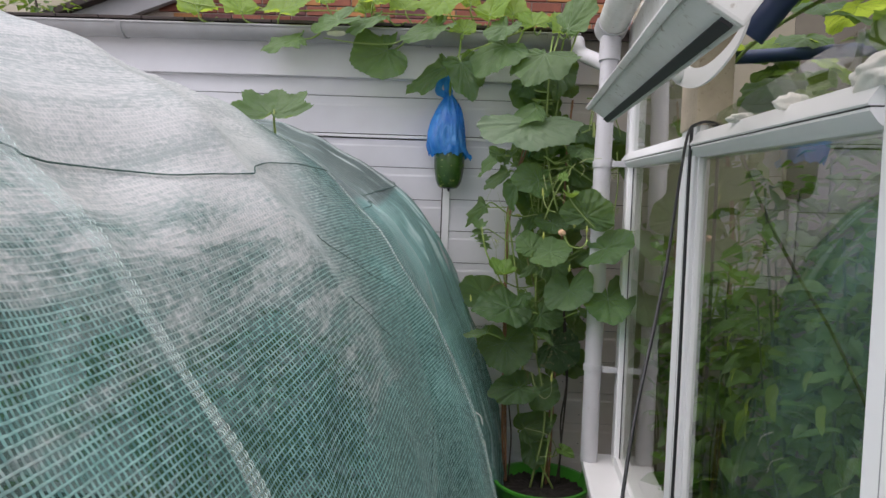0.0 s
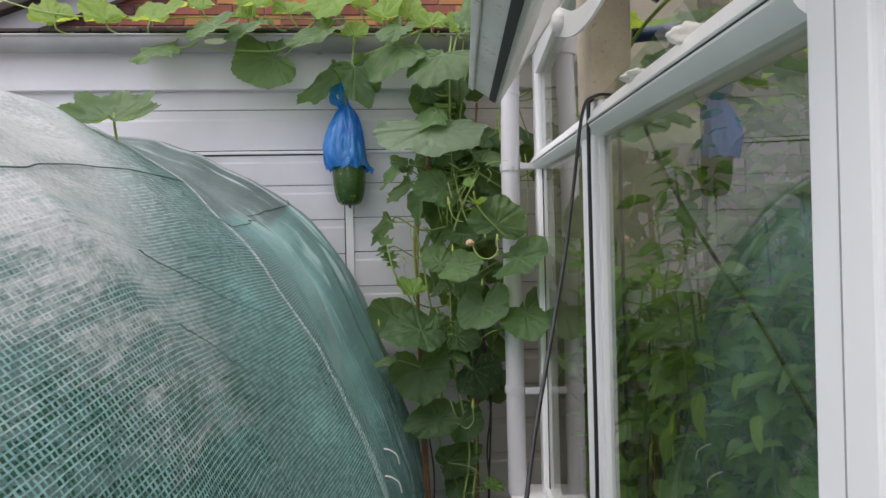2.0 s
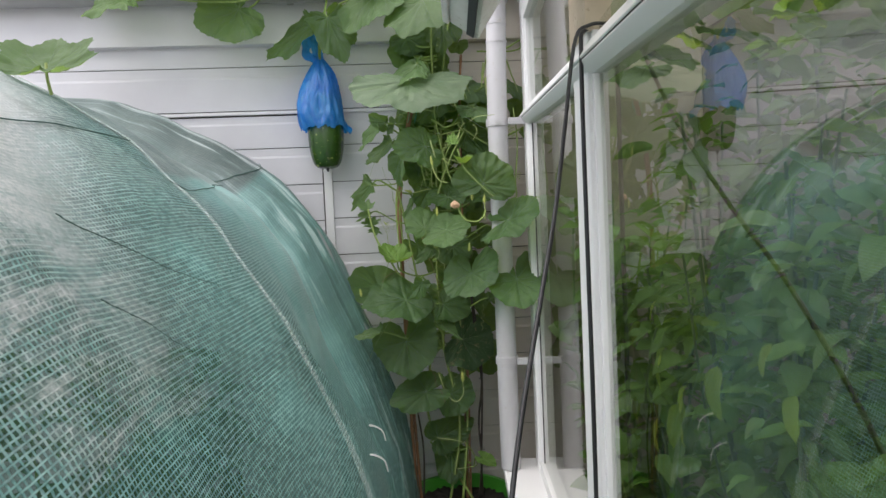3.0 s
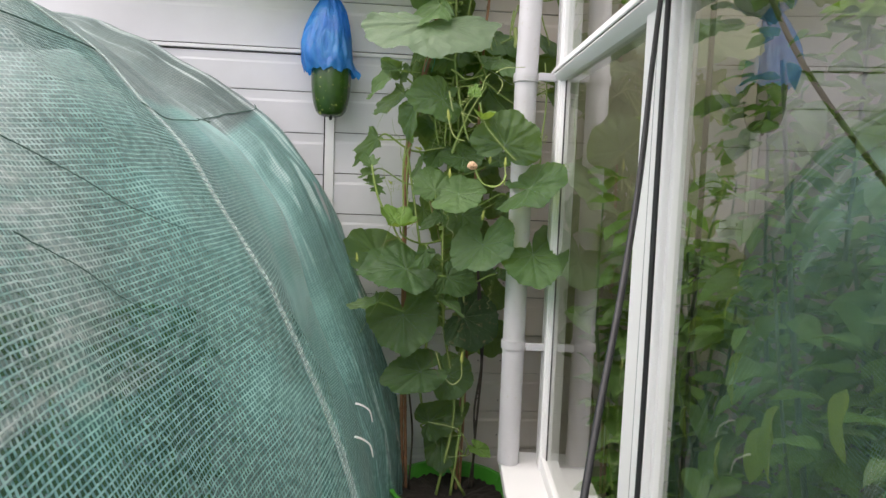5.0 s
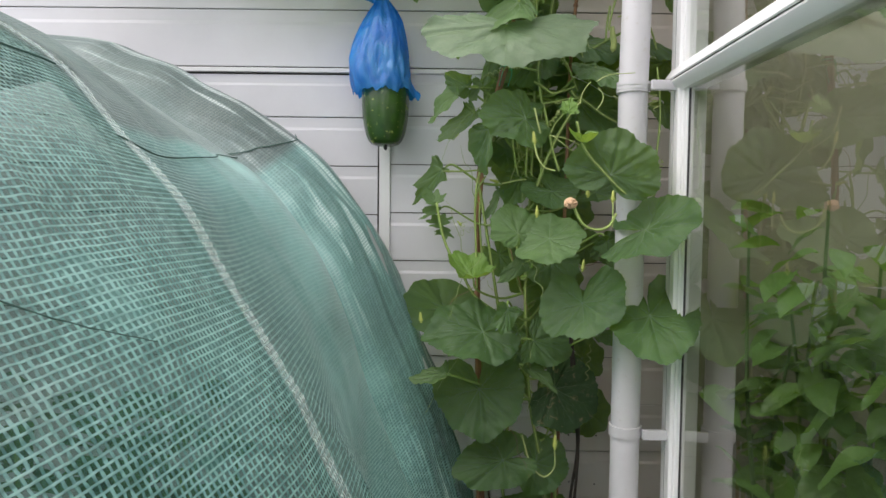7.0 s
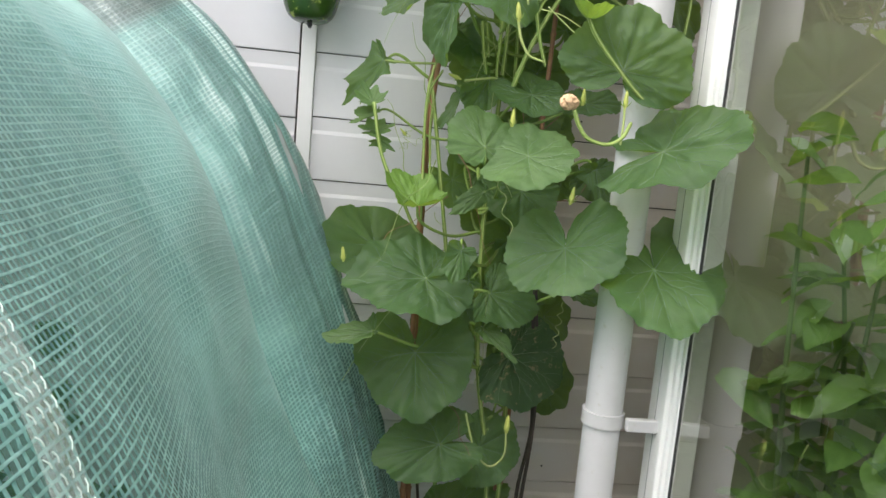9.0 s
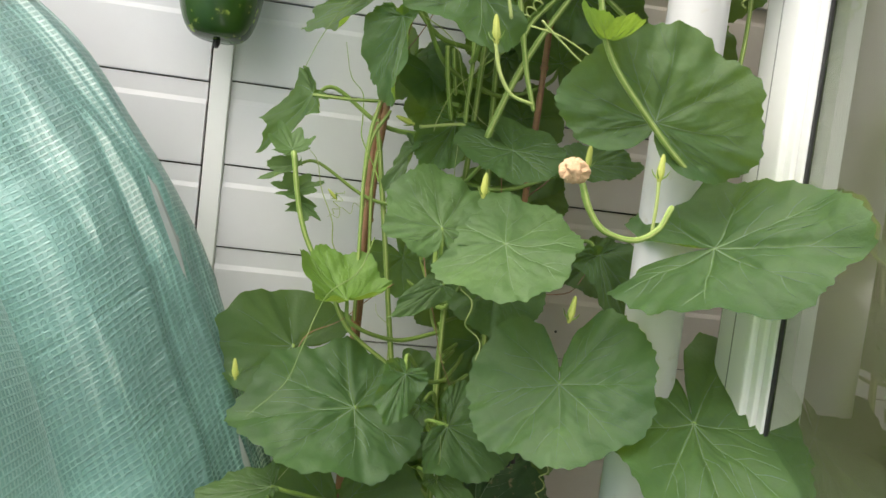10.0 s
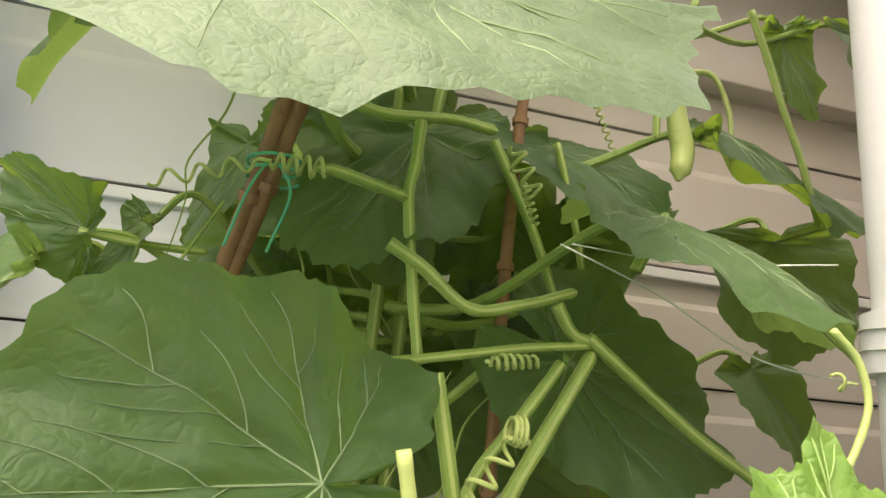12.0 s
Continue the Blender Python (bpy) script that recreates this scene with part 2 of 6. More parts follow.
STITCH = material("pale_stitch_thread", (0.66, 0.78, 0.74), 0.5)
SEAM = material("dark_seam_thread", (0.04, 0.10, 0.08), 0.7)

# blotched green rind of the gourd
RIND = speckled("gourd_rind", (0.036, 0.094, 0.012), (0.016, 0.054, 0.008), 16, 70, 0.20, 0.08, (0.30, 0.38, 0.08), 0, 0.6)

# thin blue plastic bag
BAG = material("blue_plastic_film", (0.012, 0.24, 0.80), 0.16, 0, 1.0)
b = BAG.node_tree.nodes["Principled BSDF"]
co = BAG.node_tree.nodes.new("ShaderNodeTexCoord")
stretch = node(BAG, "Mapping")
stretch.inputs["Scale"].default_value = (1.0, 1.0, 0.45)
link(BAG, co.outputs["Object"], stretch.inputs["Vector"])
n1 = node(BAG, "TexNoise", Scale=20.0, Detail=6.0, Distortion=2.2)
n2 = node(BAG, "TexVoronoi", Scale=20.0)
link(BAG, stretch.outputs[0], n1.inputs["Vector"])
link(BAG, stretch.outputs[0], n2.inputs["Vector"])
bp = node(BAG, "Bump", Strength=1.0, Distance=0.012)
bp2 = node(BAG, "Bump", Strength=0.8, Distance=0.006)
link(BAG, n1.outputs[0], bp.inputs["Height"])
link(BAG, n2.outputs["Distance"], bp2.inputs["Height"])
link(BAG, bp.outputs[0], bp2.inputs["Normal"])
link(BAG, bp2.outputs[0], b.inputs["Normal"])
link(BAG, ramp(BAG, n1.outputs[0], [(0.35, (0.010, 0.21, 0.78)), (0.65, (0.06, 0.42, 0.95))]), b.inputs["Base Color"])
tr = node(BAG, "BsdfTranslucent")
tr.inputs[0].default_value = (0.03, 0.38, 0.95, 1)
see = node(BAG, "BsdfTransparent")
see.inputs[0].default_value = (0.05, 0.42, 0.92, 1)
mx = node(BAG, "MixShader")
mx.inputs[0].default_value = 0.40
mx2 = node(BAG, "MixShader")
mx2.inputs[0].default_value = 0.22
link(BAG, b.outputs[0], mx.inputs[1])
link(BAG, tr.outputs[0], mx.inputs[2])
link(BAG, mx.outputs[0], mx2.inputs[1])
link(BAG, see.outputs[0], mx2.inputs[2])
link(BAG, mx2.outputs[0], BAG.node_tree.nodes["Material Output"].inputs["Surface"])


def net_material():
    """Knitted green shade net: strands along the tunnel, looser ones across, open holes between."""
    m = material("green_shade_net", (0.10, 0.36, 0.27), 0.42, 0, 0.6)
    nt = m.node_tree
    b = nt.nodes["Principled BSDF"]
    out = nt.nodes["Material Output"]
    uv = nt.nodes.new("ShaderNodeUVMap")
    uv.uv_map = "weave"
    warp = node(m, "TexNoise", Scale=90.0, Detail=2.0)
    link(m, uv.outputs[0], warp.inputs["Vector"])
    sep = nt.nodes.new("ShaderNodeSeparateXYZ")
    link(m, uv.outputs[0], sep.inputs[0])

    def calc(op, a, b_=None):
        n = nt.nodes.new("ShaderNodeMath")
        n.operation = op
        for i, v in enumerate((a, b_)):
            if v is None:
                continue
            if isinstance(v, (int, float)):
                n.inputs[i].default_value = v
            else:
                link(m, v, n.inputs[i])
        return n.outputs[0]

    def strands(axis, pitch, shift, lo, hi):
        v = calc("ADD", calc("DIVIDE", axis, pitch), calc("MULTIPLY", warp.outputs[0], shift))
        d = calc("MULTIPLY", calc("ABSOLUTE", calc("SUBTRACT", calc("FRACT", v), 0.5)), 2.0)
        r = node(m, "MapRange")
        r.inputs["From Min"].default_value, r.inputs["From Max"].default_value = lo, hi
        r.interpolation_type = "SMOOTHSTEP"
        link(m, d, r.inputs["Value"])
        return r.outputs[0]

    along = strands(sep.outputs[1], 0.0084, 0.26, 0.60, 0.82)
    across = strands(sep.outputs[0], 0.0080, 0.55, 0.42, 0.74)
    def span(value, lo, hi):
        r = node(m, "MapRange")
        r.interpolation_type = "SMOOTHSTEP"
        r.inputs["From Min"].default_value, r.inputs["From Max"].default_value = lo, hi
        link(m, value, r.inputs["Value"])
        return r.outputs[0]

    cloud = node(m, "TexNoise", Scale=2.6, Detail=5.0, Roughness=0.6, Distortion=0.6)
    link(m, uv.outputs[0], cloud.inputs["Vector"])
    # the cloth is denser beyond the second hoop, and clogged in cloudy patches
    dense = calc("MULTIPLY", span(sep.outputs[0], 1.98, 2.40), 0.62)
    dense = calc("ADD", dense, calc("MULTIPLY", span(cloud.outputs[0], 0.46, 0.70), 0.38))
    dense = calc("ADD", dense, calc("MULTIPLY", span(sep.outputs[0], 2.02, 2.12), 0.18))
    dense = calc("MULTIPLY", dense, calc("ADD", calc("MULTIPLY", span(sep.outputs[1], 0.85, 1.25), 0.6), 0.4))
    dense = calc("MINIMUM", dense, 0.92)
    open_ = calc("SUBTRACT", 1.0, dense)
    # strands slacken and fray unevenly, so the weave comes and goes
    knots = node(m, "TexNoise", Scale=62.0, Detail=2.0)
    link(m, uv.outputs[0], knots.inputs["Vector"])
    frayed = node(m, "TexNoise", Scale=14.0, Detail=4.0, Roughness=0.65)
    link(m, uv.outputs[0], frayed.inputs["Vector"])
    along = calc("MULTIPLY", along, calc("ADD", calc("MULTIPLY", span(frayed.outputs[0], 0.36, 0.64), 0.22), 0.78))
    across = calc("MULTIPLY", across, calc("ADD", calc("MULTIPLY", span(frayed.outputs[0], 0.62, 0.38), 0.22), 0.78))
    uneven = calc("ADD", calc("MULTIPLY", span(knots.outputs[0], 0.35, 0.65), 0.75), 0.48)
    across = calc("MINIMUM", calc("MULTIPLY", across, uneven), 1.0)
    along = calc("MINIMUM", calc("MULTIPLY", along, calc("ADD", calc("MULTIPLY", uneven, 0.5), 0.5)), 1.0)
    cover = calc("MAXIMUM", along, calc("MULTIPLY", across, 0.96))
    cover = calc("SUBTRACT", 0.98, calc("MULTIPLY", calc("SUBTRACT", 1.0, cover), calc("MULTIPLY", open_, 0.80)))
    tone = calc("ADD", calc("MULTIPLY", calc("MULTIPLY", calc("MAXIMUM", along, calc("MULTIPLY", across, 0.62)), calc("ADD", calc("MULTIPLY", open_, 0.85), 0.12)), 0.44), calc("MULTIPLY", dense, 0.30))
    col = nt.nodes.new("ShaderNodeMixRGB")
    link(m, tone, col.inputs[0])
    col.inputs[1].default_value = (0.12, 0.405, 0.37, 1)
    col.inputs[2].default_value = (0.64, 0.92, 0.87, 1)
    lift = nt.nodes.new("ShaderNodeHueSaturation")
    lift.inputs["Saturation"].default_value = 0.95
    shade = node(m, "MapRange")
    shade.inputs["From Min"].default_value, shade.inputs["From Max"].default_value = 0.3, 0.7
    shade.inputs["To Min"].default_value, shade.inputs["To Max"].default_value = 0.80, 1.22
    link(m, cloud.outputs[0], shade.inputs["Value"])
    link(m, calc("MULTIPLY", shade.outputs[0], calc("SUBTRACT", 1.0, calc("MULTIPLY", span(sep.outputs[0], 2.02, 2.12), 0.16))), lift.inputs["Value"])
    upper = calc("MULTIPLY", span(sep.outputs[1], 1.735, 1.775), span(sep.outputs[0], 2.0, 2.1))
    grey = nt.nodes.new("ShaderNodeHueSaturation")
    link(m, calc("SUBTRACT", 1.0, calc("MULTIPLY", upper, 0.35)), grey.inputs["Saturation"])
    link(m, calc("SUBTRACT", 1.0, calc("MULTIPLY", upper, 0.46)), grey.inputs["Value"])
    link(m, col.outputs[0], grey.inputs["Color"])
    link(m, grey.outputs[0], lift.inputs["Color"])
    col = lift
    # sky glare painted pale on the crest, thinning towards far end and down side
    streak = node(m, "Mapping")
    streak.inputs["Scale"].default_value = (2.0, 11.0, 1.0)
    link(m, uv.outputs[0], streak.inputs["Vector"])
    glare_noise = node(m, "TexNoise", Scale=1.0, Detail=7.0, Roughness=0.72, Distortion=0.4)
    link(m, streak.outputs[0], glare_noise.inputs["Vector"])
    glare_grain = node(m, "TexNoise", Scale=70.0, Detail=3.0)
    link(m, uv.outputs[0], glare_grain.inputs["Vector"])
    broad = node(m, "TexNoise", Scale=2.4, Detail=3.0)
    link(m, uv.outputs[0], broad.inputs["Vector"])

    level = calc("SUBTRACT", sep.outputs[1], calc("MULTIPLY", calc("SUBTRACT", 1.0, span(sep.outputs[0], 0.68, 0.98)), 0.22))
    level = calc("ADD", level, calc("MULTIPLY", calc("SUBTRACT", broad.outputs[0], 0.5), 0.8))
    level = calc("ADD", level, calc("MULTIPLY", calc("SUBTRACT", glare_noise.outputs[0], 0.5), 1.1))
    level = calc("ADD", level, calc("MULTIPLY", calc("SUBTRACT", glare_grain.outputs[0], 0.5), 0.35))
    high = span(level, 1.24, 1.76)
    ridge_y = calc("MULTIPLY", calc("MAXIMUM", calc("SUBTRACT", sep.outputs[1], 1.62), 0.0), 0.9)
    near = calc("SUBTRACT", 1.0, span(calc("SUBTRACT", calc("ADD", sep.outputs[0], calc("MULTIPLY", glare_noise.outputs[0], 0.3)), ridge_y), 1.48, 1.90))
    glare_mix = nt.nodes.new("ShaderNodeMixRGB")
    # short flecks along the strands break up the painted glare
    fleck_run = node(m, "Mapping")
    fleck_run.inputs["Scale"].default_value = (70.0, 130.0, 1.0)
    link(m, uv.outputs[0], fleck_run.inputs["Vector"])
    fleck = node(m, "TexNoise", Scale=1.0, Detail=4.0, Roughness=0.6)
    link(m, fleck_run.outputs[0], fleck.inputs["Vector"])
    glare_mask = calc("MULTIPLY", high, calc("ADD", calc("MULTIPLY", near, 0.94), 0.05))
    glare_gap = calc("MULTIPLY", calc("SUBTRACT", 1.0, span(calc("ADD", fleck.outputs[0], calc("MULTIPLY", calc("SUBTRACT", glare_noise.outputs[0], 0.5), 1.3)), 0.30, 0.66)), 0.66)
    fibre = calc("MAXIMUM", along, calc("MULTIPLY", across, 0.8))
    link(m, calc("MULTIPLY", calc("MULTIPLY", glare_mask, calc("SUBTRACT", 1.0, glare_gap)), calc("ADD", calc("MULTIPLY", fibre, 0.34), 0.68)), glare_mix.inputs[0])
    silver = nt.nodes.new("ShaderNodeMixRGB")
    link(m, calc("MULTIPLY", glare_mask, 0.85), silver.inputs[0])
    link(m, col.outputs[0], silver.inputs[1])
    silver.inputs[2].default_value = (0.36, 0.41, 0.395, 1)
    link(m, silver.outputs[0], glare_mix.inputs[1])
    glare_mix.inputs[2].default_value = (0.90, 0.89, 0.88, 1)
    cover = calc("MAXIMUM", cover, calc("MINIMUM", calc("MULTIPLY", glare_mask, 1.2), 0.98))
    # pleats at the far end, with glints painted pale along ridges, darker between
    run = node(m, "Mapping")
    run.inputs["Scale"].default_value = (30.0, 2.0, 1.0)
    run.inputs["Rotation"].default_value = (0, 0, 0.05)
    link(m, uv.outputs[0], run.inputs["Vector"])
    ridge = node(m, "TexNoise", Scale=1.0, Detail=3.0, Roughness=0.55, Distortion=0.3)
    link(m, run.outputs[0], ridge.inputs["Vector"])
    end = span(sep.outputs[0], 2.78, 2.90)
    glint_mix = nt.nodes.new("ShaderNodeMixRGB")
    link(m, calc("MULTIPLY", calc("MULTIPLY", end, span(ridge.outputs[0], 0.55, 0.63)), calc("ADD", calc("MULTIPLY", along, 0.4), 0.25)), glint_mix.inputs[0])
    link(m, glare_mix.outputs[0], glint_mix.inputs[1])
    glint_mix.inputs[2].default_value = (0.88, 0.93, 0.92, 1)
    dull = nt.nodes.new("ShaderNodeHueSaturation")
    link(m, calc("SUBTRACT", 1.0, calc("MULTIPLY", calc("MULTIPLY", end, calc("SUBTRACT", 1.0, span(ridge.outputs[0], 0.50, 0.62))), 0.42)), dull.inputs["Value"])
    link(m, glint_mix.outputs[0], dull.inputs["Color"])
    pale = glare_mix
    glare_mix = dull
    link(m, glare_mix.outputs[0], b.inputs["Base Color"])
    crumple = node(m, "TexNoise", Scale=1.0, Detail=5.0, Roughness=0.6, Distortion=1.2)
    squeeze = node(m, "Mapping")
    squeeze.inputs["Rotation"].default_value = (0, 0, 0.7)
    squeeze.inputs["Scale"].default_value = (4.0, 9.0, 1.0)
    link(m, uv.outputs[0], squeeze.inputs["Vector"])
    link(m, squeeze.outputs[0], crumple.inputs["Vector"])
    wrinkle = node(m, "Bump", Strength=0.6, Distance=0.009)
    link(m, crumple.outputs[0], wrinkle.inputs["Height"])
    bm_ = node(m, "Bump", Strength=0.5, Distance=0.003)
    link(m, wrinkle.outputs[0], bm_.inputs["Normal"])
    link(m, calc("ADD", cover, calc("MULTIPLY", fibre, 0.5)), bm_.inputs["Height"])
    link(m, bm_.outputs[0], b.inputs["Normal"])
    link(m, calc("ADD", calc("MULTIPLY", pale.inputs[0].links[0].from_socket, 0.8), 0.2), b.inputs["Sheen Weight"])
    b.inputs["Sheen Roughness"].default_value = 0.3
    b.inputs["Sheen Tint"].default_value = (0.92, 1.0, 0.98, 1)
    b.inputs["Specular IOR Level"].default_value = 0.75
    b.inputs["Roughness"].default_value = 0.33
    tl = node(m, "BsdfTranslucent")
    link(m, glare_mix.outputs[0], tl.inputs[0])
    body = node(m, "MixShader")
    link(m, calc("SUBTRACT", 0.34, calc("MULTIPLY", span(sep.outputs[0], 2.25, 2.5), 0.28)), body.inputs[0])
    link(m, b.outputs[0], body.inputs[1])
    link(m, tl.outputs[0], body.inputs[2])
    hole = node(m, "BsdfTransparent")
    hole.inputs[0].default_value = (0.52, 0.63, 0.58, 1)
    mix = node(m, "MixShader")
    link(m, cover, mix.inputs[0])
    link(m, hole.outputs[0], mix.inputs[1])
    link(m, body.outputs[0], mix.inputs[2])
    link(m, mix.outputs[0], out.inputs["Surface"])
    return m


NET = net_material()


# ---- builders ----
def mesh_of(bm, mats, smooth=False, angle=None):
    me = bpy.data.meshes.new("mesh")
    bm.to_mesh(me)
    bm.free()
    for m in mats if isinstance(mats, (list, tuple)) else [mats]:
        me.materials.append(m)
    if smooth:
        me.shade_smooth()
        if angle:
            me.set_sharp_from_angle(angle=radians(angle))
    return me


def thing(name, place, label, category, group="", kind=""):
    ob = new(name)
    ob.empty_display_size = 0.05
    ob.matrix_basis = Matrix.Translation(place)
    return tagged(ob, label, category, group, kind)


def part(name, data, mats, parent, label="", smooth=False, angle=40):
    """Links a bmesh or mesh, in world coordinates, as one mesh object under a thing or a part."""
    me = data if isinstance(data, bpy.types.Mesh) else mesh_of(data, mats, smooth, angle)
    ob = new(name, me)
    ob.parent = parent
    ob.matrix_parent_inverse = parent.matrix_basis.inverted() if parent.parent is None else Matrix()
    if label:
        ob["label"] = label
    return ob


def structure(name, bm, mats, label, category="", smooth=False):
    ob = new(name, mesh_of(bm, mats, smooth, 40))
    return tagged(ob, label, category, "", "structure")


def box(bm, lo, hi, m=None, bevel=0.0, mat=0):
    lo, hi = Vector(lo), Vector(hi)
    r = bmesh.ops.create_cube(bm, size=1.0)
    vs = r["verts"]
    for v in vs:
        v.co = Vector([(a + b_) / 2 + c * (b_ - a) for a, b_, c in zip(lo, hi, v.co)])
    fs = {f for v in vs for f in v.link_faces}
    for f in fs:
        f.material_index = mat
    if bevel:
        es = list({e for v in vs for e in v.link_edges})
        r2 = bmesh.ops.bevel(bm, geom=es, offset=bevel, segments=2, affect="EDGES", profile=0.6)
        vs = list({v for f in r2["faces"] for v in f.verts} | {v for v in vs if v.is_valid})
    if m is not None:
        bmesh.ops.transform(bm, matrix=m, verts=[v for v in vs if v.is_valid])
    return vs


def one_box(lo, hi, m=None, bevel=0.0):
    bm = bmesh.new()
    box(bm, lo, hi, m, bevel)
    return bm


def smooth_path(points, steps=6):
    """Points of a Catmull-Rom curve through the given ones."""
    p = [Vector(q) for q in points]
    if len(p) < 3:
        return [p[0].lerp(p[-1], i / steps) for i in range(steps + 1)]
    ext = [2 * p[0] - p[1], *p, 2 * p[-1] - p[-2]]
    out = []
    for i in range(len(p) - 1):
        a, b_, c, d = ext[i:i + 4]
        for k in range(steps):
            t = k / steps
            out.append(0.5 * ((2 * b_) + (c - a) * t + (2 * a - 5 * b_ + 4 * c - d) * t * t + (3 * b_ - a - 3 * c + d) * t ** 3))
    out.append(p[-1])
    return out


def tube(bm, path, r0, r1=None, sides=8, mat=0, wobble=0.0):
    r1 = r0 if r1 is None else r1
    rings = []
    n = len(path)
    side = None
    for i, p in enumerate(path):
        d = (path[min(i + 1, n - 1)] - path[max(i - 1, 0)])
        d = d.normalized() if d.length > 1e-9 else Vector((0, 0, 1))
        if side is None:
            side = d.orthogonal().normalized()
        side = (side - d * side.dot(d)).normalized()
        up = d.cross(side)
        r = r0 + (r1 - r0) * i / max(n - 1, 1)
        r *= 1 + wobble * math.sin(i * 2.3)
        rings.append([bm.verts.new(p + r * (math.cos(a) * side + math.sin(a) * up)) for a in [2 * math.pi * k / sides for k in range(sides)]])
    for a, b_ in zip(rings, rings[1:]):
        for k in range(sides):
            f = bm.faces.new((a[k], a[(k + 1) % sides], b_[(k + 1) % sides], b_[k]))
            f.material_index = mat
    bm.faces.new(rings[0][::-1]).material_index = mat
    bm.faces.new(rings[-1]).material_index = mat
    return rings


def lathe(bm, profile, centre, sides=24, squash=1.0, shape=None, mat=0, cap=True):
    """Turned form: profile of (radius, z) from bottom to top round a centre."""
    rings = []
    for i, (r, z) in enumerate(profile):
        ring = []
        for k in range(sides):
            a = 2 * math.pi * k / sides
            rr = r * (shape(a, i / (len(profile) - 1)) if shape else 1)
            ring.append(bm.verts.new((centre[0] + rr * math.cos(a), centre[1] + squash * rr * math.sin(a), centre[2] + z)))
        rings.append(ring)
    for a, b_ in zip(rings, rings[1:]):
        for k in range(sides):
            bm.faces.new((a[k], a[(k + 1) % sides], b_[(k + 1) % sides], b_[k])).material_index = mat
    if cap:
        bm.faces.new(rings[0][::-1]).material_index = mat
        bm.faces.new(rings[-1]).material_index = mat
    return rings


def extrude_profile(bm, profile, x0, x1, mat=0):
    """A bar along x with the given (y, z) outline."""
    a = [bm.verts.new((x0, y, z)) for y, z in profile]
    b_ = [bm.verts.new((x1, y, z)) for y, z in profile]
    n = len(profile)
    for k in range(n):
        bm.faces.new((a[k], a[(k + 1) % n], b_[(k + 1) % n], b_[k])).material_index = mat
    bm.faces.new(a[::-1]).material_index = mat
    bm.faces.new(b_).material_index = mat


# ---- ground ----
# ground is out of view, its tone kept pale to bounce light upwards
bm = bmesh.new()
bmesh.ops.create_grid(bm, x_segments=40, y_segments=40, size=60)
for v in bm.verts:
    v.co.z = 0.02 * noise.noise(v.co * 0.4) - 0.01
structure("ground", bm, GROUND, "unseen ground between house and greenhouse, pale to bounce light", "ground")

# ---- house wall with white cladding ----
WALL = 3.24
bm = one_box((-4.0, WALL, -0.05), (4.2, WALL + 0.2, 2.36))
wall = structure("wall_house", bm, SHADOWGAP, "rear wall clad in white horizontal boards", "wall")
TRIM0, TRIM1 = -0.001, 0.035


def board(x0, x1, z0, h, name="board"):
    prof = [(WALL + 0.001, z0 + 0.003), (WALL - 0.0085, z0 + 0.003), (WALL - 0.009, z0 + 0.006), (WALL - 0.009, z0 + 0.74 * h),
            (WALL - 0.0075, z0 + 0.77 * h), (WALL - 0.006, z0 + 0.80 * h), (WALL - 0.006, z0 + h), (WALL + 0.001, z0 + h)]
    q = bmesh.new()
    extrude_profile(q, prof, x0, x1)
    return part(name, q, CLAD, wall)


PITCH = 0.1515
for k in range(12):
    z0 = 1.905 - PITCH * (k + 1)
    high = PITCH if k else 0.133
    board(TRIM1, 2.6, z0 + 0.004, high)
    board(-1.6, TRIM0 - 0.005, z0 - 0.003, high)
    board(-4.0, -1.603, z0 - 0.003, high)
nail = bmesh.new()
bmesh.ops.create_cone(nail, cap_ends=True, segments=10, radius1=0.0028, radius2=0.0022, depth=0.0016, matrix=Matrix.Rotation(radians(90), 4, "X"))
nail_mesh = mesh_of(nail, SHADOWGAP)
rng = random.Random(8)
for k in range(12):
    for x in (0.613, 0.70):
        ob = new("nail", nail_mesh)
        ob.parent = wall
        ob.location = (x + rng.uniform(-0.004, 0.004), WALL - 0.0098, 1.905 - PITCH * (k + 1) + 0.055 + rng.uniform(-0.006, 0.006))
board(-4.0, 2.6, 1.9055, 0.1765)
board(-4.0, 2.6, 2.082, 0.10)
part("trim", one_box((TRIM0 + 0.001, WALL - 0.018, 0.0), (TRIM1 - 0.001, WALL + 0.001, 1.884), None, 0.002), WHITE, wall)
part("trim", one_box((-4.0, WALL - 0.017, 1.8895), (2.6, WALL + 0.001, 1.903), None, 0.002), WHITE, wall)
fascia = structure("fascia", one_box((-4.0, WALL - 0.045, 2.165), (2.6, WALL + 0.01, 2.37), None, 0.003), CLAD, "plain white fascia board below the gutter", "fascia")

# wall gutter, half round
gutter = thing("wall_gutter", (-1.2, 3.13, 2.34), "pale grey half-round gutter along the wall", "gutter")
bm = bmesh.new()
GR = 0.056
prof = [(3.135 + GR * math.cos(a), 2.362 + GR * 1.0 * math.sin(a)) for a in [math.pi + math.pi * k / 14 for k in range(15)]]
prof += [(3.135 + (GR - 0.004) * math.cos(a), 2.362 + (GR - 0.004) * math.sin(a)) for a in [2 * math.pi - math.pi * k / 14 for k in range(15)]]
extrude_profile(bm, prof, -4.0, 0.60)
part("channel", bm, GUTTER_GREY, gutter, "", True)
bm = bmesh.new()
tube(bm, [Vector((-4.0, 3.135 - GR, 2.363)), Vector((0.6, 3.135 - GR, 2.363))], 0.006, sides=8)
part("rolled_edge", bm, GUTTER_GREY, gutter, "", True)
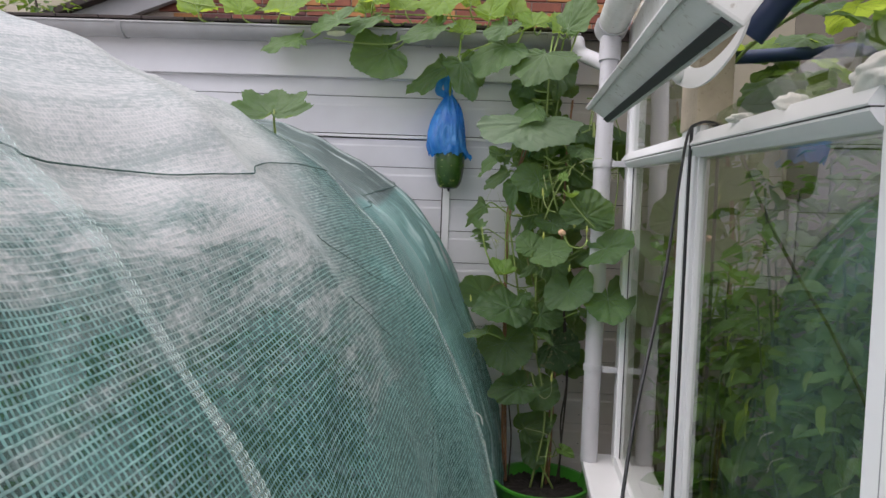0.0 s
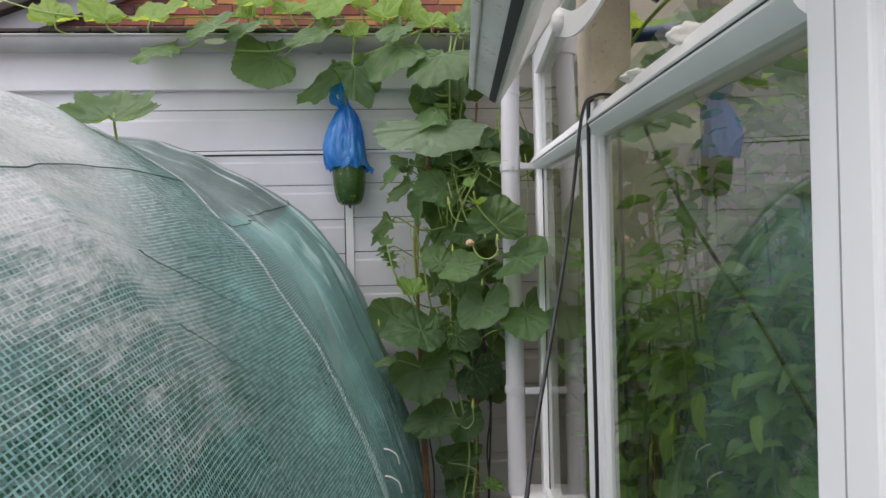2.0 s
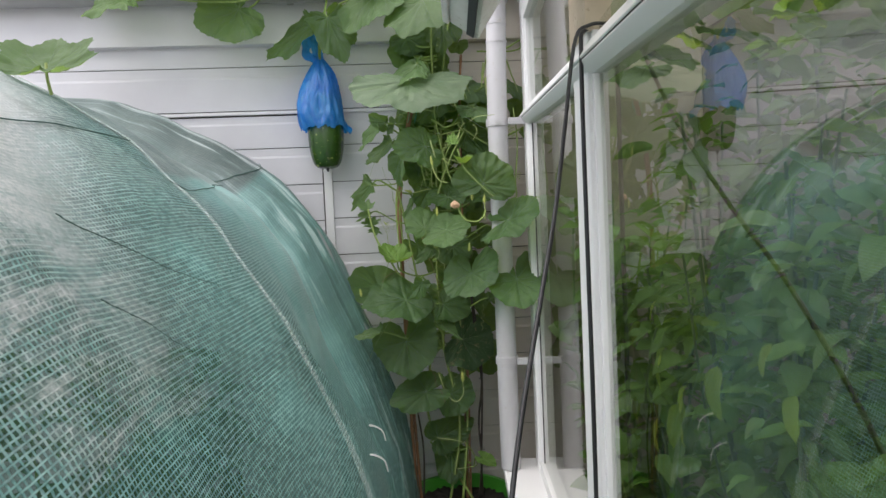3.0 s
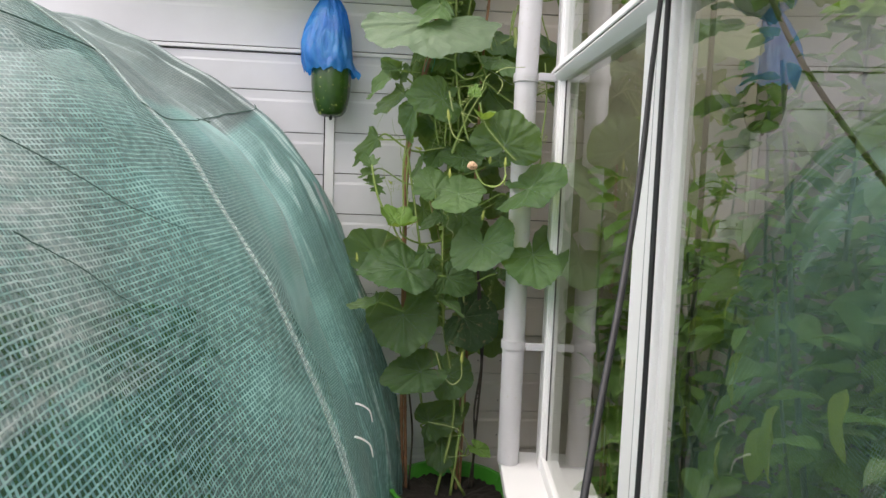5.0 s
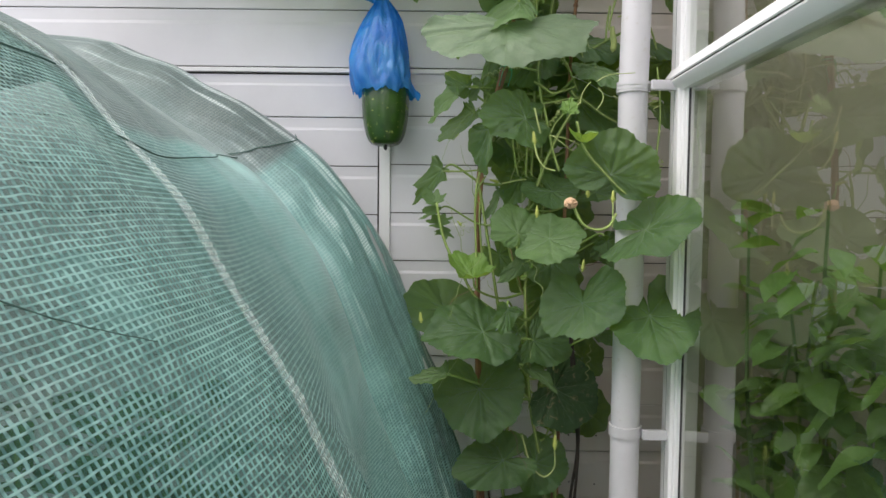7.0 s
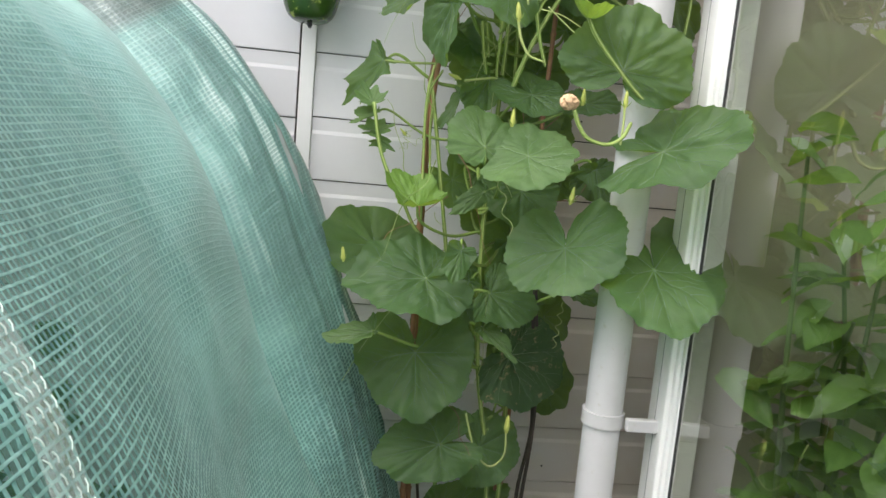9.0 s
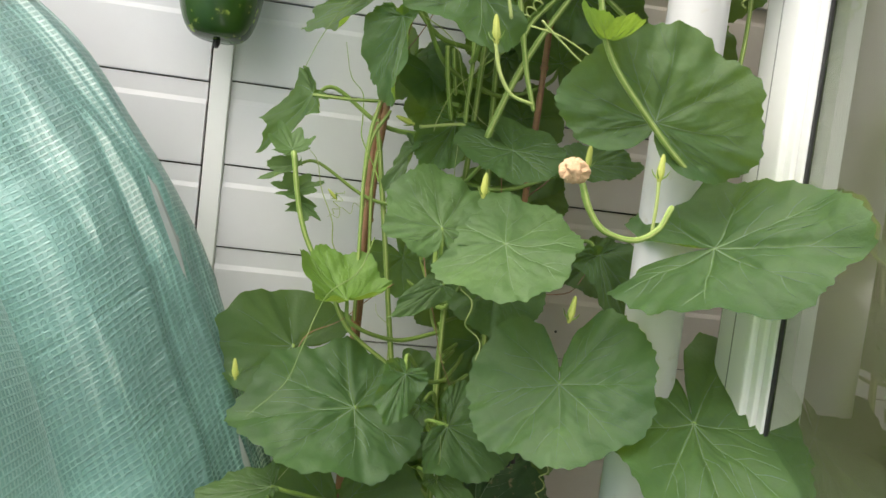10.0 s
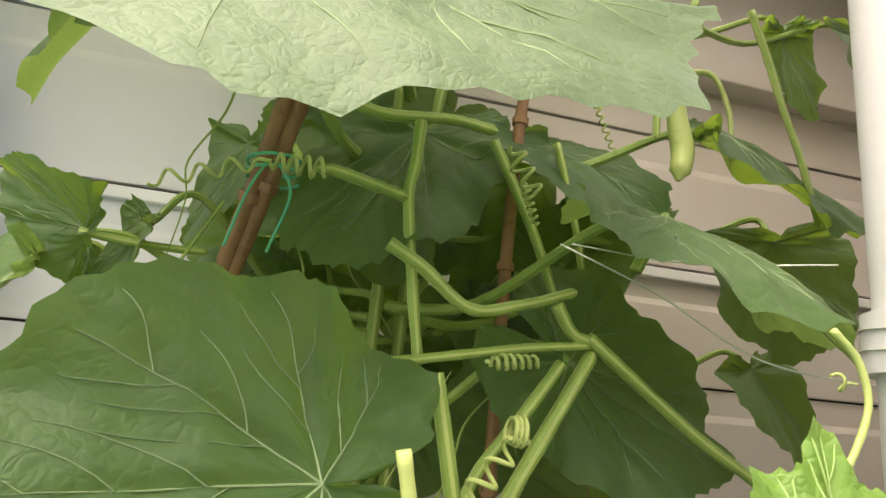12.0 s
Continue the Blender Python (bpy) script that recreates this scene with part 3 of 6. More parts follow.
for x in (-1.52, -0.1, 0.45):
    bm = bmesh.new()
    prof = [(3.135 + (GR + 0.006) * math.cos(a), 2.362 + (GR + 0.006) * math.sin(a)) for a in [math.pi * 0.97 + math.pi * 1.03 * k / 12 for k in range(13)]]
    prof += [(3.135 + (GR + 0.001) * math.cos(a), 2.362 + (GR + 0.001) * math.sin(a)) for a in [2 * math.pi - math.pi * 1.03 * k / 12 for k in range(13)]]
    extrude_profile(bm, prof, x, x + 0.022)
    part("bracket", bm, GUTTER_GREY, gutter, "", True)
bm = bmesh.new()
bmesh.ops.create_icosphere(bm, subdivisions=3, radius=1.0)
for v in bm.verts:
    k = 1 + 0.35 * noise.noise(v.co * 1.8)
    v.co = Vector((-0.50 + 0.045 * k * v.co.x, 3.078 + 0.004 * v.co.y, 2.335 + 0.012 * k * v.co.z))
part("white_splash", bm, FOAM, gutter, "dried white splash on the gutter", True)

# ---- low roof, brick gable and the neighbouring verge behind ----
roof = structure("roof", one_box((-4.0, 3.10, 2.345), (4.2, 5.05, 2.375), Matrix.Translation((0, 3.1, 2.36)) @ Matrix.Rotation(radians(13), 4, "X") @ Matrix.Translation((0, -3.1, -2.36)), 0.0), TILE, "low dark roof above the gutter", "roof")
for k in range(18):
    x = -2.6 + 0.2 * k
    q = bmesh.new()
    box(q, (x, 3.085, 2.380), (x + 0.194, 3.40, 2.394), Matrix.Translation((0, 3.1, 2.36)) @ Matrix.Rotation(radians(13 + random.uniform(-1, 1)), 4, "X") @ Matrix.Translation((0, -3.1, -2.36)), 0.003)
    part("tile", q, TILE, roof)
brick_wall = structure("wall_brick", one_box((-4.2, 5.062, 2.2), (4.2, 5.3, 3.95)), MORTAR, "gable wall of mixed red and orange brick", "wall")

# sloping verge with white board
verge = thing("roof_verge", (-2.4, 4.9, 3.05), "white sloping bargeboard under a dark verge", "bargeboard")
slope = math.atan2(3.347 - 3.058, -1.816 + 2.59)
vm = Matrix.Translation((-2.59, 5.0, 3.058)) @ Matrix.Rotation(-slope, 4, "Y")
part("bargeboard", one_box((-1.5, -0.03, -0.16), (3.2, 0.02, 0.0), vm, 0.004), GUTTER_GREY, verge)
bm = one_box((-1.5, -0.10, 0.0), (3.2, 0.04, 0.055), vm, 0.01)
part("dark_verge", bm, TILE, verge, "dark brown verge tiles")
part("back_panel", one_box((-1.5, 0.0, 0.058), (3.2, 0.03, 0.9), vm, 0.0), VERGE_PANEL, verge)

# ---- conservatory ----
CON = Matrix.Translation((0.735, 2.70, 0)) @ Matrix.Rotation(math.atan2(0.995, 0.0995), 4, "Z")


def trans_z(s):
    return 1.797 + 0.062 * s


def con_box(s0, s1, o0, o1, z0, z1, bevel=0.003, sloped=False):
    """Box in the frame of the glazed side: s along it, o outwards."""
    q = bmesh.new()
    vs = box(q, (s0, o0, z0), (s1, o1, z1), None, bevel)
    if sloped:
        for v in q.verts:
            v.co.z += 0.062 * v.co.x
    bmesh.ops.transform(q, matrix=CON, verts=q.verts)
    return q


def lean(q):
    """Tilts a roof piece so that it rises away from the garden."""
    tilt = CON @ Matrix.Translation((0, 0, 2.34)) @ Matrix.Rotation(radians(-14), 4, "X") @ Matrix.Translation((0, 0, -2.34)) @ CON.inverted()
    bmesh.ops.transform(q, matrix=tilt, verts=q.verts)
    return q


def glazed(q):
    """Outer face of a pane takes the gloss, its other faces stay clear."""
    out = CON.to_3x3() @ Vector((0, 1, 0.2))
    q.normal_update()
    best = max(q.faces, key=lambda f: f.normal.dot(out))
    for f in q.faces:
        f.material_index = 0 if f is best else 1
    return q


structure("floor", one_box((0.8, -4.0, 0.0), (3.6, 2.67, 0.03)), GROUND, "concrete floor of the conservatory", "floor")
structure("wall_dwarf", con_box(-6.0, 0.02, -0.16, -0.01, 0.0, 0.52, 0.004), CLAD, "low white wall under the windows", "wall")
structure("window_sill", con_box(-6.0, 0.10, -0.16, 0.115, 0.52, 0.556, 0.006), WHITE, "white plastic window sill", "sill")
structure("wall_back", one_box((1.352, 2.675, 0.0), (3.6, 2.735, 3.0)), DARK_BOARD, "dark boarded back of the conservatory", "wall")
structure("wall_inner", one_box((0.742, 2.675, 0.0), (1.35, 2.735, 3.0)), INNER_WALL, "plain dull brown end panel of the conservatory", "wall")
side = structure("wall_side", one_box((3.5, -4.0, 0.0), (3.6, 2.67, 3.1)), DARK_BOARD, "dark boarded far side of the conservatory", "wall")
for k in range(12):
    part("plank", one_box((3.478, -4.0, 0.2 * k + 0.004), (3.499, 2.66, 0.2 * k + 0.196), None, 0.003), DARK_BOARD, side)
structure("wall_end", one_box((0.2, -4.1, 0.0), (3.6, -4.0, 2.6)), DARK_BOARD, "plain dark end wall of the conservatory", "wall")

glazing = thing("glazed_side", (0.735, 2.70, 0.556), "white plastic window frames of the conservatory, one fanlight open", "window")
P1, P2, P3 = (-0.048, 0.03), (-1.085, -0.945), (-1.98, -1.90)
P4, P5 = (-3.1, -2.97), (-4.2, -4.07)
for s0, s1 in (P1, P2, P3, P4, P5):
    deep = 0.06 if (s0, s1) == P1 else 0.027
    post = part("post", con_box(s0, s1, -deep, 0.0, 0.556, 2.16, 0.004), WHITE, glazing)
    part("bead", con_box(s0 - 0.012, s0 + 0.001, -deep + 0.002, -0.008, 0.556, 2.10, 0.002), WHITE, post)
    part("bead", con_box(s1 - 0.001, s1 + 0.012, -deep + 0.002, -0.008, 0.556, 2.10, 0.002), WHITE, post)
    if (s0, s1) not in (P1, P2):
        part("gasket", con_box(s0 - 0.0150, s0 - 0.0118, -0.018, -0.0135, 0.57, 2.10, 0.0), RUBBER, post)
    part("centre_joint", con_box((s0 + s1) / 2 - 0.0008, (s0 + s1) / 2 + 0.0008, -0.002, 0.0006, 0.57, 2.10, 0.0), GUTTER_GREY, post)
post = part("deep_bead", con_box(-0.0735, -0.0605, -0.055, -0.0135, 0.60, 1.735, 0.002), WHITE, glazing)
part("gasket", con_box(-0.0775, -0.0738, -0.021, -0.0165, 0.60, 1.735, 0.0), RUBBER, post)
# outlines of the transom, outwards and downwards from its top edge
TOP = ((-0.055, 0.0), (-0.004, 0.0), (0.014, -0.026), (0.0155, -0.030), (0.014, -0.0325), (-0.055, -0.0325))
JOINT = ((-0.02, -0.0325), (0.0125, -0.0325), (0.0125, -0.0345), (-0.02, -0.0345))
LOWER = ((-0.055, -0.0345), (0.012, -0.0345), (0.0125, -0.038), (0.004, -0.050), (-0.006, -0.058), (-0.055, -0.058))


def transom_bar(s0, s1, outline):
    q = bmesh.new()
    extrude_profile(q, [(o, 1.797 + z) for o, z in outline], s0, s1)
    bmesh.ops.recalc_face_normals(q, faces=q.faces)
    for v in q.verts:
        v.co.z += 0.062 * v.co.x
    bmesh.ops.transform(q, matrix=CON, verts=q.verts)
    return q


posts = (P1, P2, P3, P4, P5)
for (a0, a1), (b0, b1) in zip(posts, posts[1:]):
    s0, s1 = b1 + 0.002, a0 - 0.002
    rail = part("transom", transom_bar(s0, s1, TOP), WHITE, glazing, "", True, 25)
    part("transom_lower", transom_bar(s0, s1, LOWER), WHITE, rail, "", True, 25)
    part("transom_joint", transom_bar(s0, s1, JOINT), RUBBER, rail)
    part("bottom_rail", con_box(s0, s1, -0.055, -0.004, 0.556, 0.60, 0.004), WHITE, glazing)
    part("pane", glazed(con_box(s0 - 0.01, s1 + 0.01, -0.022, -0.018, 0.58, 1.797 - 0.04, 0.0, False)), [GLASS, CLEAR], glazing, "clear glass pane with reflections").visible_shadow = False
    part("head", con_box(s0, s1, -0.055, -0.002, 2.08, 2.16, 0.004), WHITE, glazing)
    if (b0, b1) != P3:
        part("pane", glazed(con_box(s0 - 0.01, s1 + 0.01, -0.022, -0.018, 1.76, 2.09, 0.0)), [GLASS, CLEAR], glazing).visible_shadow = False
# transom stub that runs over the corner post
part("transom_end", transom_bar(P1[0] - 0.002, 0.035, TOP), WHITE, glazing, "", True, 25)
part("transom_end", transom_bar(P1[0] - 0.002, 0.035, LOWER), WHITE, glazing, "", True, 25)
part("transom_cover", transom_bar(P2[0] - 0.003, P2[1] + 0.003, TOP), WHITE, glazing, "", True, 25)
part("transom_cover", transom_bar(P2[0] - 0.003, P2[1] + 0.003, LOWER), WHITE, glazing, "", True, 25)
part("post_lining", con_box(P2[0] - 0.016, P2[1] + 0.004, -0.075, 0.0045, 1.745, 2.10, 0.004), TIMBER, glazing, "bare beige timber post above the transom")
part("transom_cover", con_box(P3[0] - 0.003, P3[1] + 0.003, -0.03, -0.001, 1.797 - 0.056, 1.797, 0.004, True), WHITE, glazing)

# open top-hung fanlight
SW = math.asin(0.20 / 0.36)
sash = thing("fanlight_sash", CON @ Vector((-1.5, 0.0, 2.06)), "weathered white top-hung fanlight standing open", "window")
sm = CON @ Matrix.Translation((-1.06, 0.012, 2.068)) @ Matrix.Rotation(radians(-3.5), 4, "Y") @ Matrix.Rotation(SW, 4, "X") @ Matrix.Translation((1.06, 0, 0))
S0, S1 = -2.05, -1.06


def sash_box(s0, s1, o0, o1, z0, z1, bevel=0.004):
    q = bmesh.new()
    box(q, (s0, o0, z0), (s1, o1, z1), None, bevel)
    bmesh.ops.transform(q, matrix=sm, verts=q.verts)
    return q


low = part("bottom_rail", sash_box(S0, S1, -0.03, 0.03, -0.36, -0.295), OLDWHITE, sash)
part("seal", sash_box(S0 + 0.01, S1 - 0.01, -0.022, -0.008, -0.364, -0.359, 0.0), RUBBER, low)
part("drip_edge", sash_box(S0, S1, 0.03, 0.042, -0.365, -0.35, 0.002), OLDWHITE, low)
part("top_rail", sash_box(S0, S1, -0.03, 0.03, -0.06, 0.0), WHITE, sash)
part("stile", sash_box(S0, S0 + 0.062, -0.03, 0.03, -0.296, -0.059), WHITE, sash)
part("stile", sash_box(S1 - 0.062, S1, -0.03, 0.03, -0.296, -0.059), WHITE, sash)
part("pane", glazed(sash_box(S0 + 0.05, S1 - 0.05, -0.004, 0.0, -0.31, -0.05, 0.0)), [GLASS, CLEAR], sash).visible_shadow = False
arm = thing("casement_stay", (0.48, 1.15, 1.74), "curved white casement stay below the open fanlight", "stay")
bm = bmesh.new()
pts = smooth_path([(0.478, 1.30, 1.790), (0.484, 1.245, 1.768), (0.489, 1.19, 1.762), (0.497, 1.14, 1.775), (0.506, 1.105, 1.80), (0.512, 1.085, 1.835), (0.516, 1.075, 1.87)], 8)
rows = []
for i, v in enumerate(pts):
    d = (pts[min(i + 1, len(pts) - 1)] - pts[max(i - 1, 0)]).normalized()
    up = Vector((1, 0, 0)).cross(d).normalized()
    w = 0.021 - 0.015 * (i / (len(pts) - 1)) ** 0.8
    rows.append([bm.verts.new(v + up * w * a + Vector((0.0022 * b_, 0, 0))) for a, b_ in ((1, -1), (1, 1), (-1, 1), (-1, -1))])
for r0, r1 in zip(rows, rows[1:]):
    for k in range(4):
        bm.faces.new((r0[k], r0[(k + 1) % 4], r1[(k + 1) % 4], r1[k]))
bm.faces.new(rows[0])
bm.faces.new(rows[-1])
bmesh.ops.recalc_face_normals(bm, faces=bm.faces)
part("arm", bm, WHITE, arm, "flat tapering arm")
bm = bmesh.new()
bmesh.ops.create_icosphere(bm, subdivisions=2, radius=0.022)
for v in bm.verts:
    v.co = Vector((v.co.x * 0.6, v.co.y, v.co.z * 0.9)) + Vector((0.478, 1.29, 1.787))
part("pivot", bm, WHITE, arm, "", True)

# expanding foam on the transom
for s, w, h in ((-1.38, 0.022, 0.009), (-1.62, 0.011, 0.013), (-1.88, 0.070, 0.020)):
    bm = bmesh.new()
    bmesh.ops.create_icosphere(bm, subdivisions=4, radius=1.0)
    for v in bm.verts:
        k = 1 + 0.45 * noise.noise(v.co * 1.9 + Vector((s * 9, 0, 0))) + 0.1 * noise.noise(v.co * 5)
        v.co = CON @ Vector((s + w * k * v.co.x, -0.012 + 0.026 * k * v.co.y, trans_z(s) + 0.35 * h + h * k * v.co.z))
    ob = new("foam_lump", mesh_of(bm, FOAM, True))
    tagged(ob, "lump of white expanding foam on the window frame", "foam")

# eaves beam, gutter and downpipe of the conservatory
structure("eaves_beam", con_box(-6.0, 0.05, -0.10, 0.004, 2.162, 2.30, 0.004), OLDWHITE, "weathered white eaves board of the conservatory", "eaves")
roof_c = structure("roof_glazing", lean(con_box(-6.0, 0.03, -2.8, -0.02, 2.34, 2.35, 0.0)), ROOF_SHEET, "cloudy white roof sheets of the conservatory", "roof")
roof_c.visible_shadow = False
for k in range(7):
    part("roof_bar", lean(con_box(-6.0 + k * 1.0, -5.95 + k * 1.0, -2.6, -0.02, 2.352, 2.39, 0.003)), WHITE, roof_c)
eg = thing("eaves_gutter", CON @ Vector((-1.0, 0.072, 2.30)), "white half-round gutter at the conservatory eaves", "gutter")
bm = bmesh.new()
path = [CON @ Vector((s, 0.072, 2.305)) for s in (-6.0, -3.0, 0.02)]
R = 0.06
prof = [(R * math.cos(a), R * math.sin(a)) for a in [math.pi + math.pi * k / 16 for k in range(17)]]
prof += [((R - 0.004) * math.cos(a), (R - 0.004) * math.sin(a)) for a in [2 * math.pi - math.pi * k / 16 for k in range(17)]]
extrude_profile(bm, [(0.072 + a, 2.315 + b_) for a, b_ in prof], -6.0, 0.0)
bmesh.ops.transform(bm, matrix=CON, verts=bm.verts)
part("channel", bm, OLDWHITE, eg, "", True)
bm = bmesh.new()
extrude_profile(bm, [(0.072 + a * 1.1, 2.315 + b_ * 1.1) for a, b_ in prof], -0.03, 0.11)
bmesh.ops.transform(bm, matrix=CON, verts=bm.verts)
part("outlet", bm, PIPE_WHITE, eg, "", True)
PX, PY = 0.646, 2.716
pipe = thing("downpipe", (PX, PY, 0.558), "white round plastic downpipe beside the window", "pipe")
bm = bmesh.new()


def pipe_at(z):
    """The upper length of the pipe leans a little."""
    return Vector((PX + 0.03 * max(0.0, z - 1.80), PY + 0.03 * max(0.0, z - 1.80), z))


tube(bm, [pipe_at(z) for z in (0.558, 1.2, 1.70, 1.76, 1.9, 2.27)], 0.0338, sides=28)
part("shaft", bm, PIPE_WHITE, pipe, "", True)
for z, h, r in ((2.16, 0.09, 0.042), (2.02, 0.008, 0.0358), (2.08, 0.006, 0.0355)):
    bm = bmesh.new()
    tube(bm, [pipe_at(z), pipe_at(z + 0.003), pipe_at(z + h)], r, sides=28)
    part("collar", bm, PIPE_WHITE, pipe, "", True)
bm = bmesh.new()
tube(bm, [pipe_at(1.742) + Vector((0.0393 * math.cos(0.3 * k), 0.0393 * math.sin(0.3 * k), 0.0004 * k + 0.004 * math.sin(0.3 * k))) for k in range(46)], 0.0005, sides=5)
part("wire_loop", bm, WIRE, pipe, "thin wire wound round the pipe", True)
for z in (0.925, 1.738):
    bm = bmesh.new()
    tube(bm, [Vector((PX, PY, z)), Vector((PX, PY, z + 0.001)), Vector((PX, PY, z + 0.024)), Vector((PX, PY, z + 0.025))], 0.0385, sides=28)
    clip = part("clip_band", bm, PIPE_WHITE, pipe, "", True)
    part("clip_arm", one_box((PX + 0.03, PY - 0.045, z + 0.001), (PX + 0.088, PY - 0.03, z + 0.024), None, 0.003), PIPE_WHITE, clip)
bm = bmesh.new()
tube(bm, smooth_path([(PX + 0.02, PY + 0.012, 2.12), (PX, PY + 0.06, 2.16), (PX - 0.05, PY + 0.18, 2.22), (PX - 0.06, PY + 0.30, 2.27), (PX - 0.06, PY + 0.36, 2.33)], 5), 0.03, sides=20)
part("swan_neck", bm, PIPE_WHITE, pipe, "", True)

# cables over the transom
cable = thing("black_cable", (0.60, 1.57, 1.74), "black rubber cable slung over the window frame", "cable")
bm = bmesh.new()
tube(bm, smooth_path([(0.74, 1.60, 1.70), (0.66, 1.59, 1.745), (0.615, 1.575, 1.742), (0.588, 1.56, 1.71), (0.545, 1.48, 1.56), (0.50, 1.38, 1.43), (0.455, 1.29, 1.32), (0.40, 1.20, 1.15), (0.36, 1.12, 0.95), (0.33, 1.05, 0.6), (0.32, 1.0, 0.3), (0.31, 0.95, 0.01)], 8), 0.0032, sides=10)
part("lead", bm, BLACK, cable, "", True)
bm = bmesh.new()
tube(bm, smooth_path([(0.74, 1.61, 1.70), (0.66, 1.605, 1.745), (0.622, 1.612, 1.745), (0.614, 1.612, 1.70), (0.613, 1.610, 1.4), (0.613, 1.606, 1.1), (0.613, 1.61, 0.8), (0.612, 1.605, 0.562)], 8), 0.004, sides=10)
part("lead", bm, BLACK, cable, "", True)

# dark blue rods inside the conservatory
rod = thing("blue_rod", (1.2, 1.6, 1.9), "dark blue plastic rod inside the conservatory", "rod")
bm = bmesh.new()
tube(bm, [Vector((0.85, 2.0, 2.0)), Vector((1.75, 1.75, 2.03))], 0.019, sides=14)
part("rod", bm, BLUE_DARK, rod, "", True)
bm = bmesh.new()
tube(bm, [Vector((0.71, 1.55, 1.93)), Vector((0.95, 1.35, 2.30))], 0.030, sides=14)
part("brace", bm, BLUE_DARK, rod, "", True)

# ---- net tunnel ----
tunnel = thing("net_tunnel", (-0.95, 1.0, 0.0), "hooped garden tunnel covered with green shade net", "net tunnel")
# along the tunnel: place, half width, height and fullness of the arch
STATIONS = ((-2.0, 1.16, 1.843, 1.8), (0.82, 1.16, 1.843, 1.8), (1.35, 1.185, 1.882, 1.95), (1.98, 1.258, 1.885, 2.03), (2.4, 1.19, 1.85, 2.13), (2.78, 1.205, 1.83, 2.1), (3.0, 1.285, 1.928, 2.24))
CX = -0.95


def arch(y):
    for p, q in zip(STATIONS, STATIONS[1:]):
        if y <= q[0]:
            w = max(0.0, (y - p[0]) / (q[0] - p[0]))
            w = w * w * (3 - 2 * w)
            return [a + (b_ - a) * w for a, b_ in zip(p[1:], q[1:])]
    return STATIONS[-1][1:]


def bell(v, centre, width):
    return math.exp(-((v - centre) / width) ** 2)


def net_point(y, th):
    """A point of the cover: th runs from the path side over the crest to the far side."""
    a, h, e = arch(y)
    c, s = math.cos(th), math.sin(th)
    x = CX + a * math.copysign(abs(c) ** (2 / e), c)
    z = h * abs(s) ** (2 / e)
    end = max(0.0, (y - 3.0) / 0.14)
    if end > 0:
        k = math.sqrt(max(0.0, 1 - min(1.0, end) ** 2))
        k = 0.55 + 0.45 * k
        x = CX + (x - CX) * k
        z = z * (0.80 + 0.20 * k)
    q = Vector((x, y, z))
    nrm = Vector((c / a, 0, s / h)).normalized()
    drape = 0.010 * noise.noise(Vector((y * 2.2, th * 2.4, 3.1))) + 0.006 * noise.noise(Vector((y * 6, th * 5, 8.0)))
    # slack creases running from the hoops, a pocket in the last bay, a drag line above it
    crease = 0.010 * noise.noise(Vector((y * 4.0 + th * 3.0, th * 9 - y * 5, 5.0))) * (1 if y > 0.3 else 0.4)
    crease += 0.008 * (1 - abs(math.sin(6.5 * y + 4.2 * th + 2 * noise.noise(Vector((y * 2, th * 2, 1)))))) ** 5
    crease += 0.034 * bell(y, 2.50 + 0.15 * (th - 0.75), 0.19) * bell(th, 0.78, 0.22) - 0.050 * bell(y, 2.765, 0.06) * bell(th, 0.74, 0.42)
    crease += 0.016 * bell(y + 0.32 * (th - 1.15), 2.34, 0.05) * bell(th, 1.20, 0.16) - 0.014 * bell(y - 0.22 * (th - 1.15), 2.52, 0.05) * bell(th, 1.18, 0.2)
    crease -= 0.055 * bell(y, 2.45, 0.24) * bell(th, 0.46, 0.17)
    crease += 0.020 * bell(y, 1.30, 0.16) * bell(th, 1.02, 0.30) - 0.014 * bell(y, 1.56, 0.14) * bell(th, 0.90, 0.35)
    # loose folds that run along the top of the near bay
    crease += 0.007 * math.sin(th * 34 + 1.5 * y + 3.0 * noise.noise(Vector((y * 1.7, th * 3, 6.0)))) * bell(y, 1.0, 0.75) * bell(th, 1.12, 0.30)
    folds = 0.012 * math.sin(th * 10 + 2 * y + 2.2 * noise.noise(Vector((y * 1.5, 0, 0)))) * max(0.0, min(1.0, (y - 2.15) / 0.5))
    pleat = 0.020 * (1 - abs(math.sin(52 * y + 5 * th + 3 * noise.noise(Vector((th * 1.5, y * 2, 2.0)))))) ** 3 * max(0.0, min(1.0, (y - 2.74) / 0.14)) * max(0.0, 1 - th / 1.35)
    q += nrm * (drape + crease + folds + pleat)
    q.z = max(q.z, 0.0)
    return q


